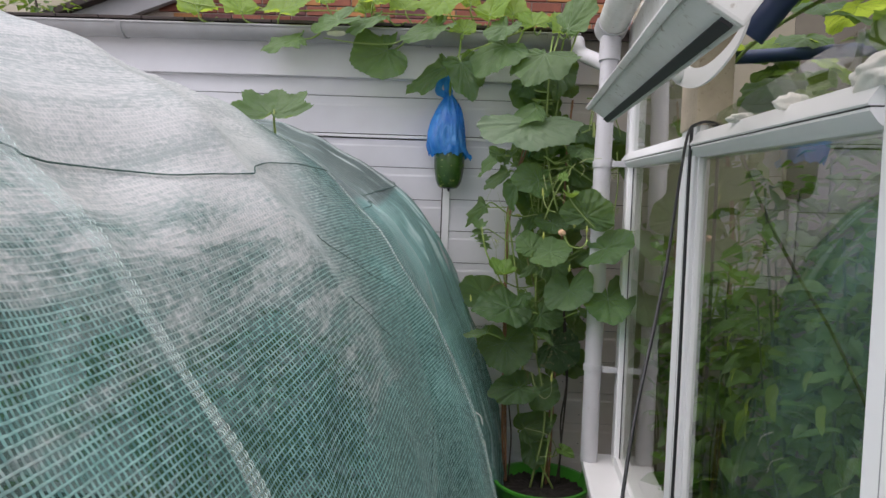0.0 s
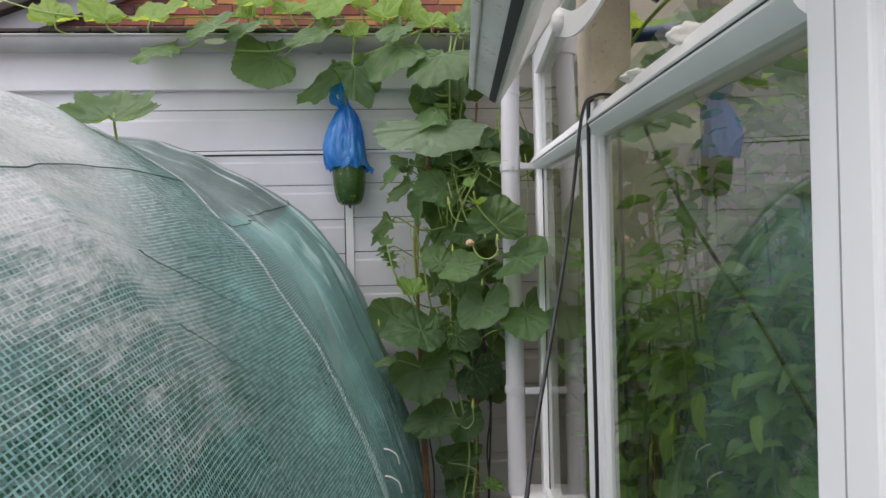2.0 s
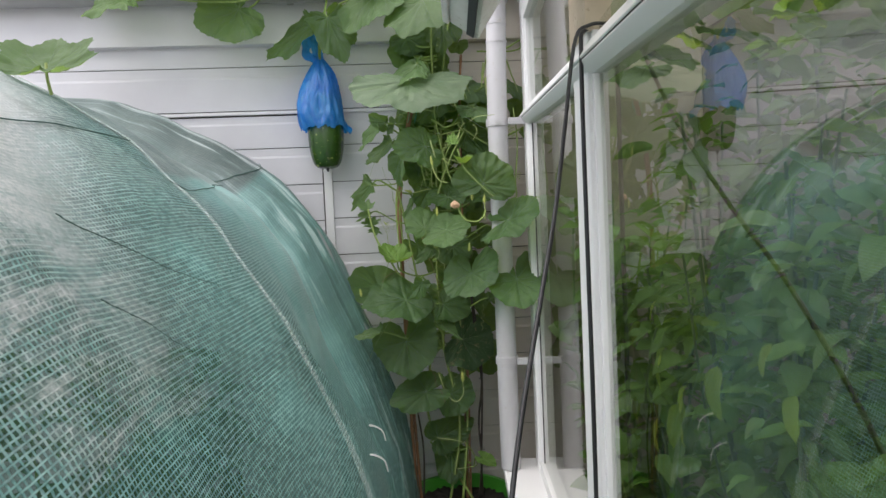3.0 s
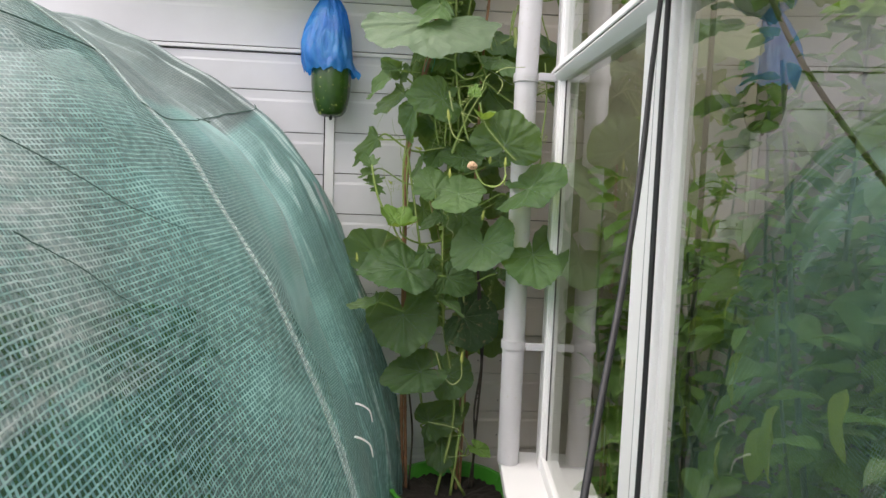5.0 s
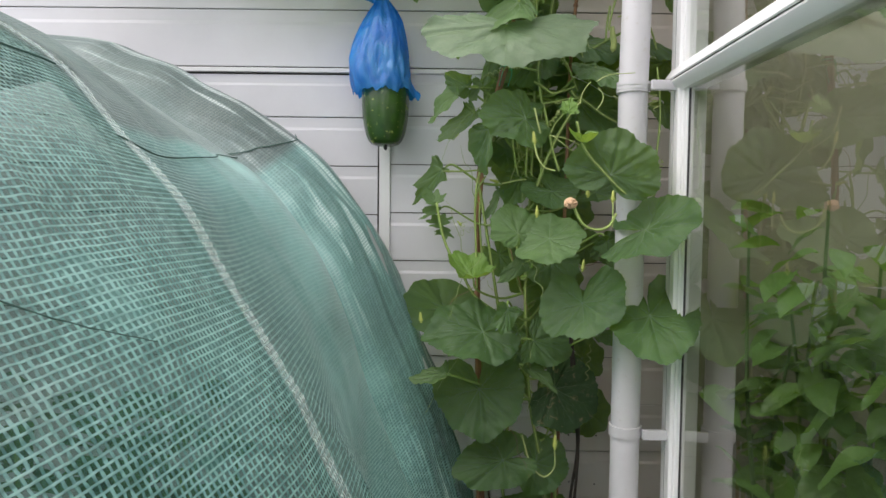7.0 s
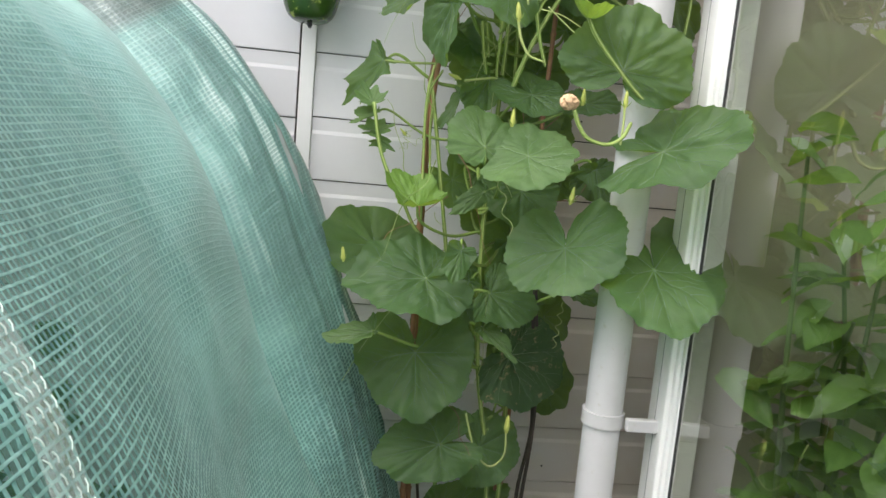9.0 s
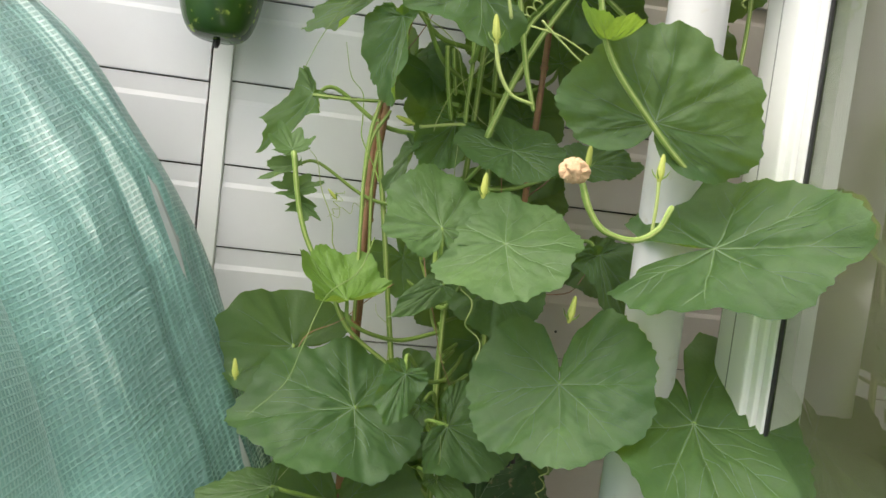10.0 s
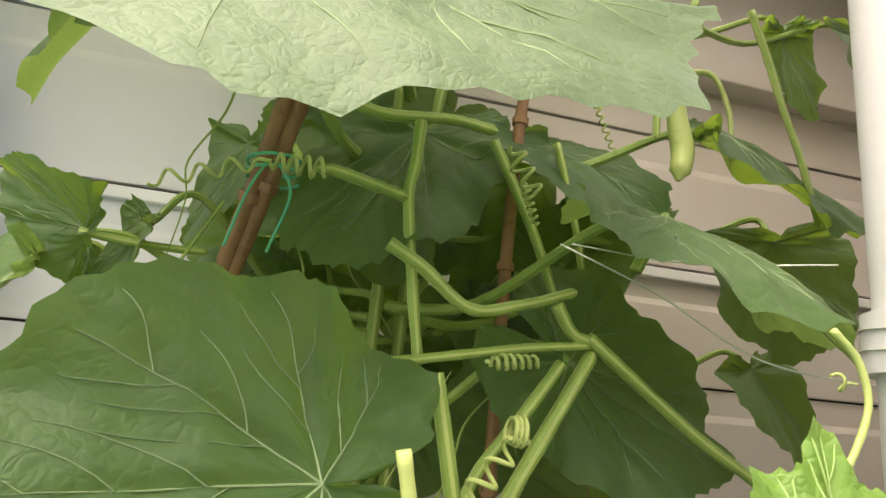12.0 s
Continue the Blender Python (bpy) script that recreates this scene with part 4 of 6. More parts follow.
def net_cover():
    q = bmesh.new()
    uvl = q.loops.layers.uv.new("weave")
    ys = [-2.0 + 0.25 * k for k in range(9)] + [0.2 + 0.02 * k for k in range(115)] + [2.50 + 0.0075 * k for k in range(65)] + [2.99 + 0.015 * k for k in range(10)]
    ths = [math.pi * k / 180 for k in range(181)]
    grid = [[q.verts.new(net_point(y, th)) for th in ths] for y in ys]
    arc_ref = [0.0]
    for a, b_ in zip(ths, ths[1:]):
        mid = (a + b_) / 2
        arc_ref.append(arc_ref[-1] + (b_ - a) * math.hypot(1.2 * math.sin(mid), 1.95 * math.cos(mid)))
    for i in range(len(ys) - 1):
        for k in range(len(ths) - 1):
            f = q.faces.new((grid[i][k], grid[i + 1][k], grid[i + 1][k + 1], grid[i][k + 1]))
            f.smooth = True
            for lp, (ii, kk) in zip(f.loops, ((i, k), (i + 1, k), (i + 1, k + 1), (i, k + 1))):
                lp[uvl].uv = (ys[ii], arc_ref[kk])
    return q


cover = part("cover", net_cover(), NET, tunnel, "green knitted shade net with painted crest glare, slightly slack", True, 180)
HOOPS = (-1.4, 0.79, 1.95, 2.96)


def hoop_y(y, th):
    """The middle hoop leans away towards its crest."""
    return y + (min(0.13, max(0.0, 0.34 * (th - 0.66))) if 1 < y < 2.5 else 0.0)


for y in HOOPS:
    bm = bmesh.new()
    tube(bm, [net_point(hoop_y(y, math.pi * k / 60), math.pi * k / 60) * 1.0 + Vector((0, 0, -0.012)) + Vector((-0.012 * math.cos(math.pi * k / 60), 0, 0)) for k in range(61)], 0.010, sides=8)
    part("hoop", bm, HOOP, tunnel, "", True)
for y in HOOPS[1:3]:
    q = bmesh.new()
    prev = None
    for k in range(8, 200):
        th = math.pi * k / 260
        w = 0.019 * (1 + 0.25 * noise.noise(Vector((k * 0.12, y, 0))))
        yy = hoop_y(y, th)
        a, b_ = net_point(yy - w, th), net_point(yy + w, th)
        off = Vector((math.cos(th), 0, math.sin(th))) * (0.006 + 0.001 * noise.noise(Vector((k * 0.6, y, 3))))
        cur = (q.verts.new(a + off * 0.3), q.verts.new((a + b_) / 2 + off), q.verts.new(b_ + off * 0.3))
        if prev:
            for j in (0, 1):
                q.faces.new((prev[j], prev[j + 1], cur[j + 1], cur[j])).smooth = True
        prev = cur
    tape = part("seam_tape", q, TAPE, tunnel, "pale translucent band of net doubled over a hoop", True, 180)
    q = bmesh.new()
    for k in range(240):
        th = 0.12 + 0.0075 * k
        for side in (-0.012, -0.004, 0.004, 0.012):
            if noise.noise(Vector((k * 0.9, side * 300, y))) < -0.25:
                continue
            yy = hoop_y(y, th) + side
            a, b_ = net_point(yy, th), net_point(yy + side * 0.3, th + 0.0045)
            off = Vector((math.cos(th), 0, math.sin(th))) * 0.0032
            tube(q, [a + off, (a + b_) / 2 + off * 1.3, b_ + off], 0.00045, sides=4)
    part("stitching", q, STITCH, tape, "pale stitches", True)["kind"] = "stuff"


def net_at_height(y, z, lift=0.004):
    lo, hi = 0.0, math.pi / 2
    for _ in range(30):
        mid = (lo + hi) / 2
        if net_point(y, mid).z < z:
            lo = mid
        else:
            hi = mid
    th = (lo + hi) / 2
    return net_point(y, th) + lift * Vector((math.cos(th), 0, math.sin(th)))


for heights in (((0.25, 1.58), (0.74, 1.571), (0.81, 1.556), (0.93, 1.554), (1.07, 1.557), (1.25, 1.573), (1.5, 1.611), (1.7, 1.628), (1.95, 1.636), (2.04, 1.636)),
                ((2.02, 1.54), (2.13, 1.526), (2.28, 1.535), (2.45, 1.556), (2.65, 1.567), (2.80, 1.59), (2.87, 1.615), (2.96, 1.645), (3.0, 1.665))):
    bm = bmesh.new()
    line = smooth_path([Vector((y, z, 0)) for y, z in heights], 9)
    pts = [net_at_height(v.x, v.y + 0.004 * noise.noise(Vector((v.x * 9, 1, 1)))) for v in line]
    tube(bm, pts, 0.0014, sides=6)
    part("hem_seam", bm, SEAM, tunnel, "dark sewn hem", True)

# pulled threads and pinched creases
for pts, r, mat in ((((1.50, 0.90), (1.56, 0.872), (1.62, 0.84), (1.70, 0.80), (1.76, 0.775)), 0.0011, SEAM), (((1.42, 0.80), (1.50, 0.765), (1.58, 0.72)), 0.0009, SEAM)):
    line = smooth_path([Vector((a, b_, 0)) for a, b_ in pts], 9)
    bm = bmesh.new()
    path = []
    for k, v in enumerate(line):
        off = Vector((math.cos(v.y), 0, math.sin(v.y)))
        path.append(net_point(v.x, v.y) + off * (0.0028 + 0.0015 * noise.noise(Vector((k * 0.7, r * 900, 0)))))
    tube(bm, path, r, r * 0.5, 5, 0, 0.3)
    part("pulled_thread", bm, mat, tunnel, "", True)

# pale bindings low on the end of the net
for y, z in ((2.78, 0.715), (2.60, 0.675)):
    p0 = net_at_height(y, z, 0.012)
    bm = bmesh.new()
    tube(bm, smooth_path([p0, p0 + Vector((0.02, -0.01, -0.002)), p0 + Vector((0.045, -0.01, -0.02)), p0 + Vector((0.055, -0.012, -0.055))], 5), 0.004, 0.0025, sides=6)
    ob = new("cable_tie", mesh_of(bm, TIE, True))
    tagged(ob, "white plastic tie fastened through the green net", "cable tie", "ties on the net")

# ---- tub with compost, canes ----
TX, TY = 0.485, 2.915
tub = thing("plant_tub", (TX, TY, 0.0), "bright green flexible plastic tub filled with dark compost", "tub")
bm = bmesh.new()
lathe(bm, [(0.165, 0.0), (0.172, 0.02), (0.20, 0.37), (0.212, 0.383), (0.212, 0.392), (0.198, 0.392), (0.192, 0.375), (0.165, 0.03)], (TX, TY, 0.0), 40, 1.0)
part("body", bm, TUB, tub, "", True)
bm = bmesh.new()
tube(bm, smooth_path([(TX + 0.19, TY - 0.07, 0.37), (TX + 0.205, TY - 0.06, 0.42), (TX + 0.205, TY, 0.44), (TX + 0.205, TY + 0.06, 0.42), (TX + 0.19, TY + 0.07, 0.37)], 6), 0.014, sides=10)
part("handle", bm, TUB, tub, "", True)
bm = bmesh.new()
bmesh.ops.create_circle(bm, cap_ends=True, segments=40, radius=0.188)
bmesh.ops.subdivide_edges(bm, edges=bm.edges, cuts=0)
bmesh.ops.poke(bm, faces=bm.faces)
bmesh.ops.subdivide_edges(bm, edges=bm.edges, cuts=5, use_grid_fill=True)
for v in bm.verts:
    v.co = Vector((TX, TY, 0.345 + 0.014 * noise.noise(v.co * 26) + 0.01 * noise.noise(v.co * 70))) + Vector((v.co.x, v.co.y, 0))
part("compost", bm, SOIL, tub, "dark crumbly compost", True, 180)


def bamboo(points, r, label):
    path = smooth_path(points, 14)
    t = thing("bamboo_cane", points[0], label, "cane", "canes in the tub")
    q = bmesh.new()
    tube(q, path, r, r * 0.85, 9, 0, 0.05)
    c = part("cane", q, CANE, t, "", True)
    for i in range(5, len(path) - 2, 7):
        q = bmesh.new()
        d = (path[i + 1] - path[i]).normalized() * 0.003
        tube(q, [path[i] - d, path[i], path[i] + d], r * 1.22, sides=9)
        part("knuckle", q, CANE, c, "", True)
    return t


bamboo([(0.322, 2.985, 0.33), (0.310, 2.99, 0.70), (0.300, 3.02, 1.30), (0.304, 3.028, 1.582), (0.362, 2.927, 1.86), (0.382, 2.90, 1.96)], 0.0065, "brown weathered bamboo cane tied to the vine")
bamboo([(0.337, 2.99, 0.33), (0.322, 3.0, 0.70), (0.305, 3.03, 1.25), (0.315, 3.02, 1.60), (0.372, 2.925, 1.865), (0.40, 2.90, 1.955)], 0.006, "split brown bamboo cane tied to the vine")
bamboo([(0.515, 2.98, 0.33), (0.524, 2.98, 0.843), (0.54, 2.98, 1.5), (0.547, 2.98, 1.858), (0.56, 2.98, 2.05)], 0.0055, "orange-brown bamboo cane standing in the tub")
bamboo([(0.528, 2.99, 0.33), (0.536, 2.99, 0.84), (0.53, 2.99, 1.3)], 0.005, "thin brown bamboo cane standing in the tub")

# ---- the vine ----
vine = thing("gourd_vine", (0.47, 2.93, 0.345), "climbing wax gourd vine with large dark green leaves", "vine")
leaf_no = [0]
BLADES = {"spotted": LEAF_SPOT, "old": LEAF_OLD, "mid": LEAF_MID, "young": LEAF_YOUNG, "lit": LEAF_LIT, "pale": LEAF_PALE}


def leaf_outline(th, lobe, rnd):
    """Radius of the blade, 1 at the tip, over the angle from the midrib."""
    a = abs(math.degrees(th))
    table = ((0, 1.0), (30, 0.97), (65, 0.95), (100, 0.95), (135, 0.95), (152, 0.88), (164, 0.66), (173, 0.34), (180, 0.09))
    for (p, u), (q, v) in zip(table, table[1:]):
        if p <= a <= q:
            w = (a - p) / (q - p)
            w = w * w * (3 - 2 * w)
            r = u + (v - u) * w
            break
    r += 0.8 * lobe * (math.cos(math.radians(a) * 7.2) - 0.15) * (1 if a < 150 else 0.3)
    r *= 1 + 0.07 * noise.noise(Vector((math.cos(th) * 1.6, math.sin(th) * 1.6, rnd)))
    saw = (a * 21 / 180 + rnd + 0.5 * noise.noise(Vector((th * 2, rnd, 4)))) % 1.0
    bite = 0.75 + 0.5 * noise.noise(Vector((th * 3.3, rnd, 9)))
    r *= 1 + bite * (0.040 + 0.20 * lobe) * (abs(saw - 0.65) / 0.65 - 0.5) * (1 if a < 168 else 0)
    r *= 1 + 0.035 * noise.noise(Vector((math.cos(th) * 4.5, math.sin(th) * 4.5, rnd + 6)))
    return r


VEIN_ANGLES = (0, 42, -42, 88, -88, 138, -138)


def leaf_mesh(length, wide, back, cup, lobe, blade, rnd, fine=True):
    rings, sectors = (20, 180) if fine else (7, 84)
    mats = [blade, VEIN_Y if blade in (LEAF_YOUNG, LEAF_LIT) else VEIN]
    q = bmesh.new()

    def bx(x):
        return x if x > 0 else x * back

    def height(x, y):
        th, r = math.atan2(y / wide, x), math.hypot(x, y / wide)
        edge = r / max(leaf_outline(th, lobe, rnd), 0.05)
        z = cup * r * r
        z += 0.060 * edge ** 2 * math.sin(3.0 * th + rnd * 7) + 0.040 * edge ** 3 * math.sin(7.0 * th + rnd * 3)
        z += 0.022 * edge ** 4 * math.sin(15.0 * th + 5 * noise.noise(Vector((th, rnd, 2))))
        z += 0.05 * noise.noise(Vector((x * 1.8, y * 1.8, rnd * 3)))
        z -= 0.10 * max(0.0, x) ** 2
        rib = 0.0
        for va in VEIN_ANGLES:
            d = abs(math.remainder(th - math.radians(va), 2 * math.pi))
            if d < 0.6:
                rib = max(rib, math.exp(-(r * math.sin(d) / 0.05) ** 2))
        z -= 0.034 * rib * min(1.0, r * 4) * (1.25 - edge)
        z += 0.013 * abs(math.sin(13.0 * r + 5.0 * math.cos(3.6 * th) + rnd)) * min(1.0, r * 2) * (1.15 - edge)
        z += (0.026 * noise.noise(Vector((x * 5.5, y * 5.5, rnd))) + 0.010 * noise.noise(Vector((x * 10, y * 10, rnd)))) * min(1.0, r * 3)
        return z

    def place(x, y, lift=0.0):
        return Vector((bx(x) * length, y * length, (height(x, y)) * length + lift))

    centre = q.verts.new(place(0, 0))
    rows = []
    for i in range(1, rings + 1):
        f = (i / rings) ** 0.85
        row = []
        for k in range(sectors + 1):
            th = -math.pi + 2 * math.pi * k / sectors
            th *= 0.988
            r = f * leaf_outline(th, lobe * f, rnd) if i == rings else f * (leaf_outline(th, lobe * 0.9, rnd))
            row.append(q.verts.new(place(r * math.cos(th), r * math.sin(th) * wide)))
        rows.append(row)
    for k in range(sectors):
        q.faces.new((centre, rows[0][k], rows[0][k + 1]))
    for a, b_ in zip(rows, rows[1:]):
        for k in range(sectors):
            q.faces.new((a[k], b_[k], b_[k + 1], a[k + 1]))

    def rib(points, w0, w1):
        n = len(points)
        ringv = []
        for i, (x, y) in enumerate(points):
            x2, y2 = points[min(i + 1, n - 1)]
            x1, y1 = points[max(i - 1, 0)]
            d = Vector((x2 - x1, y2 - y1, 0)).normalized()
            s = Vector((-d.y, d.x, 0))
            w = (w0 + (w1 - w0) * i / (n - 1)) * length
            p = place(x, y)
            h = max(w * 0.9, 0.0007) * (0.4 if i == n - 1 else 1)
            ringv.append([q.verts.new(p + s * w), q.verts.new(p + Vector((0, 0, h))), q.verts.new(p - s * w), q.verts.new(p - Vector((0, 0, h * 1.2)))])
        for a, b_ in zip(ringv, ringv[1:]):
            for k in range(4):
                q.faces.new((a[k], a[(k + 1) % 4], b_[(k + 1) % 4], b_[k])).material_index = 1

    def inside(x, y):
        """Keeps a vein within the margin."""
        rmax = 0.95 * leaf_outline(math.atan2(y, x), lobe * 0.9, rnd)
        r = math.hypot(x, y)
        return (x * rmax / r, y * rmax / r) if r > rmax else (x, y)

    for va in VEIN_ANGLES:
        va2 = math.radians(va + 6 * noise.noise(Vector((va, rnd * 5, 1))))
        reach = (0.93 if va == 0 else 0.88) * leaf_outline(va2, lobe * 0.9, rnd)
        curl = 0.16 * noise.noise(Vector((va, 3.0, rnd))) - 0.10 * math.copysign(1, va) * (va != 0)

        def along(u):
            bend = va2 + curl * (u / reach) ** 1.5
            return u * math.cos(bend), u * math.sin(bend)

        pts = [inside(*along(reach * i / 10)) for i in range(11)]
        rib([(x, y * wide) for x, y in pts], 0.0056, 0.0008)
        if not fine:
            continue
        for j0, sgn in ((0.26, 1), (0.33, -1), (0.46, 1), (0.53, -1), (0.66, 1), (0.74, -1)):
            if noise.noise(Vector((va * 0.3, j0 * 9, rnd * 9))) > 0.04:
                continue
            u0 = reach * (j0 + 0.05 * noise.noise(Vector((va, j0 * 5, rnd))))
            x0, y0 = along(u0)
            ln = (0.62 - 0.42 * j0) * reach * (1 + 0.3 * noise.noise(Vector((va, j0 * 3, sgn + rnd))))
            heading = va2 + curl + sgn * radians(40)
            path2 = [(x0, y0)]
            for i in range(6):
                h2 = heading - sgn * 0.42 * i / 6 + 0.12 * noise.noise(Vector((va, i, rnd + j0)))
                path2.append((path2[-1][0] + ln / 6 * math.cos(h2), path2[-1][1] + ln / 6 * math.sin(h2)))
            path2 = [inside(*c) for c in path2]
            if (Vector(path2[0]) - Vector(path2[-1])).length > 0.06:
                rib([(x, y * wide) for x, y in path2], 0.0023, 0.0006)
    return mesh_of(q, mats, True, 180)


def stem_near(p):
    """Where the main stem passes, a little below the height of p."""
    z = max(0.45, min(p.z - 0.05, 2.38))
    return Vector((0.47 + 0.06 * math.sin(3.1 * z) + 0.05 * noise.noise(Vector((z * 2, 0, 0))), 2.97 + 0.03 * math.cos(4 * z), z))


def leaf(base, reach, normal, wide=1.0, back=0.9, cup=0.05, lobe=0.03, age="old", owner=None, petiole=True):
    base, reach, normal = Vector(base), Vector(reach), Vector(normal).normalized()
    leaf_no[0] += 1
    rnd = leaf_no[0] * 0.618
    x = reach.normalized()
    z = (normal - x * normal.dot(x)).normalized()
    y = z.cross(x)
    m = Matrix((x, y, z)).transposed().to_4x4()
    m.translation = base
    near = base.y < 3.0 and base.z < 2.1 or base.z > 2.1 and owner is None
    me = leaf_mesh(reach.length, wide, back, cup, lobe, BLADES[age], rnd, near)
    me.transform(m)
    ob = part("leaf", me, None, owner or vine)
    if age == "young":
        ob["label"] = "bright yellow-green young leaf"
    if petiole and reach.length > 0.05:
        if base.z > 2.2:
            root = Vector((base.x - 0.1 * x.x + 0.03, 3.10, 2.40))
        else:
            root = stem_near(base)
        if (root - base).length > 0.2:
            root = base + (root - base).normalized() * 0.2
        back = base - x * 0.03 - z * 0.02
        q = bmesh.new()
        pr = 0.0022 + 0.012 * reach.length
        tube(q, smooth_path([root, root.lerp(back, 0.5) + Vector((0, 0.01, -0.02)), back, base - z * 0.001], 6), pr * 1.1, pr * 0.8, 7)
        part("petiole", q, STEM, ob, "", True)
    return ob


def vine_stem(points, r, mat=None):
    """A ridged stem with a rounded end, a little thicker at its joints."""
    path = smooth_path(points, 7)
    tip = (path[-1] - path[-2]).normalized() * r
    path += [path[-1] + tip * 0.6, path[-1] + tip * 0.95]
    q = bmesh.new()
    rings = tube(q, path, r * 0.92, r * 0.76, 12, 0, 0.03)
    for ring, k in ((rings[-2], 0.72), (rings[-1], 0.25)):
        c = sum((v.co for v in ring), Vector()) / len(ring)
        for v in ring:
            v.co = c + (v.co - c) * k
    for ring in rings[:-2]:
        c = sum((v.co for v in ring), Vector()) / len(ring)
        for j, v in enumerate(ring):
            v.co = c + (v.co - c) * (1 + (0.10 if j % 3 == 0 else 0.0) + 0.12 * noise.noise(v.co * 70))
    if mat is None and r >= 0.003:
        for i, f in enumerate(q.faces):
            f.material_index = 1 if i % 12 % 3 == 1 else 0
        return part("stem", q, [STEM, PALE_STEM], vine, "", True, 180)
    return part("stem", q, mat or (PALE_STEM if r < 0.003 else STEM), vine, "", True, 180)


def spiral(start, end, turns, radius, thick=0.0011):
    """A coiled tendril between two points."""
    a, b_ = Vector(start), Vector(end)
    d = b_ - a
    s = d.orthogonal().normalized()
    u = d.normalized().cross(s)
    pts = []
    n = int(turns * 12)
    for i in range(n + 1):
        t = i / n
        w = 2 * math.pi * turns * t
        r = radius * min(1.0, 4 * t) * (1 - 0.3 * t)
        pts.append(a + d * t + r * (math.cos(w) * s + math.sin(w) * u))
    q = bmesh.new()
    tube(q, pts, thick, thick * 0.8, 6)
    return part("tendril", q, PALE_STEM, vine, "", True)


# main stems from the tub to the gutter and along it
for k, (dx, dy) in enumerate(((0.0, 0.0), (0.05, 0.02), (-0.10, 0.03))):
    pts = [Vector((0.44 + 0.05 * k, 2.93, 0.345))] + [stem_near(Vector((0, 0, z))) + Vector((dx + 0.03 * math.sin(z * 5 + k), dy, 0)) for z in (0.7, 1.0, 1.3, 1.6, 1.9, 2.2, 2.4)[:4 if k == 2 else 7]]
    vine_stem(pts, 0.0055)
for dx in (0.0, 0.012):
    vine_stem([(0.561 + dx, 2.98, 0.35), (0.575, 2.97 + dx, 0.5), (0.57 + dx, 2.98, 0.64), (0.588, 2.98 - dx, 0.804), (0.572 + dx, 2.98, 0.95), (0.56, 2.98, 1.15)], 0.0048, OLDVINE)
vine_stem([(0.345, 2.97, 0.35), (0.352, 2.975, 0.55), (0.335, 2.985, 0.72), (0.33, 2.99, 0.95)], 0.004, OLDVINE)
vine_stem([(0.5, 2.98, 2.36), (0.35, 3.08, 2.42), (0.1, 3.09, 2.43), (-0.2, 3.085, 2.43), (-0.5, 3.09, 2.44), (-0.85, 3.10, 2.435), (-1.15, 3.08, 2.45), (-1.35, 3.06, 2.50)], 0.004)
vine_stem([(-0.10, 3.09, 2.42), (-0.16, 3.03, 2.34), (-0.24, 3.05, 2.29), (-0.40, 3.04, 2.285), (-0.55, 3.03, 2.30)], 0.0035)
vine_stem([(0.40, 3.0, 2.38), (0.20, 3.03, 2.30), (0.04, 3.07, 2.24), (0.02, 3.09, 2.16)], 0.004)

# leaves, each from the end of its stalk towards its tip
# leaves over the downpipe and the canes
leaf((0.679, 2.652, 1.224), (-0.011, -0.132, -0.079), (-0.20, -0.49, 0.85), 0.72, 1.16, .08, .03, "old")
leaf((0.531, 2.687, 1.246), (-0.012, -0.062, -0.074), (-0.54, -0.60, 0.59), 1.20, 1.25, .05, .03, "old")
leaf((0.650, 2.615, 1.421), (0.077, -0.114, 0.031), (-0.72, -0.32, 0.62), 0.72, 1.01, .05, .04, "old", petiole=False)
leaf((0.577, 2.632, 1.541), (0.024, 0.004, 0.103), (-0.20, -0.97, 0.11), 1.04, 0.56, .06, .03, "old", petiole=False)
leaf((0.454, 2.705, 1.396), (0.083, -0.018, 0.015), (-0.26, -0.53, 0.80), 1.10, 1.24, .04, .04, "mid")
leaf((0.384, 2.737, 1.405), (-0.013, 0.052, 0.073), (0.13, -0.80, 0.59), 0.82, 0.64, .05, .05, "mid")
leaf((0.310, 2.852, 1.147), (-0.149, -0.044, -0.004), (0.16, -0.63, 0.76), 0.71, 0.67, .06, .04, "old")
leaf((0.209, 3.021, 1.183), (-0.123, -0.052, 0.013), (0.37, -0.73, 0.57), 0.77, 1.00, .05, .03, "old")
leaf((0.303, 2.868, 0.992), (0.010, -0.070, -0.118), (-0.15, -0.86, 0.49), 0.90, 0.87, .05, .03, "old")
leaf((0.446, 2.880, 1.122), (0.099, -0.016, -0.032), (0.07, -0.79, 0.60), 0.73, 0.32, .05, .04, "old")
leaf((0.407, 2.920, 1.134), (-0.063, -0.033, -0.082), (-0.17, -0.86, 0.48), 0.26, 0.20, .05, .04, "old")
leaf((0.368, 2.800, 1.212), (-0.022, -0.031, -0.057), (0.27, -0.88, 0.39), 0.47, 0.28, .1, .05, "old")
leaf((0.517, 2.950, 0.974), (0.115, -0.007, -0.061), (0.14, -0.92, 0.37), 0.92, 0.50, .05, .04, "spotted")
leaf((0.434, 2.860, 1.052), (0.062, -0.042, -0.049), (0.11, -0.68, 0.72), 0.27, 0.20, .08, .05, "mid")
leaf((0.213, 2.830, 1.042), (-0.088, 0.002, -0.022), (-0.24, -0.30, 0.93), 0.48, 0.20, .12, .04, "mid")
leaf((0.368, 2.860, 0.805), (-0.136, -0.015, -0.030), (-0.03, -0.84, 0.54), 0.54, 0.78, .05, .03, "old")
leaf((0.464, 2.930, 0.771), (0.091, -0.005, -0.018), (0.03, -0.91, 0.42), 0.96, 0.60, .05, .03, "old")
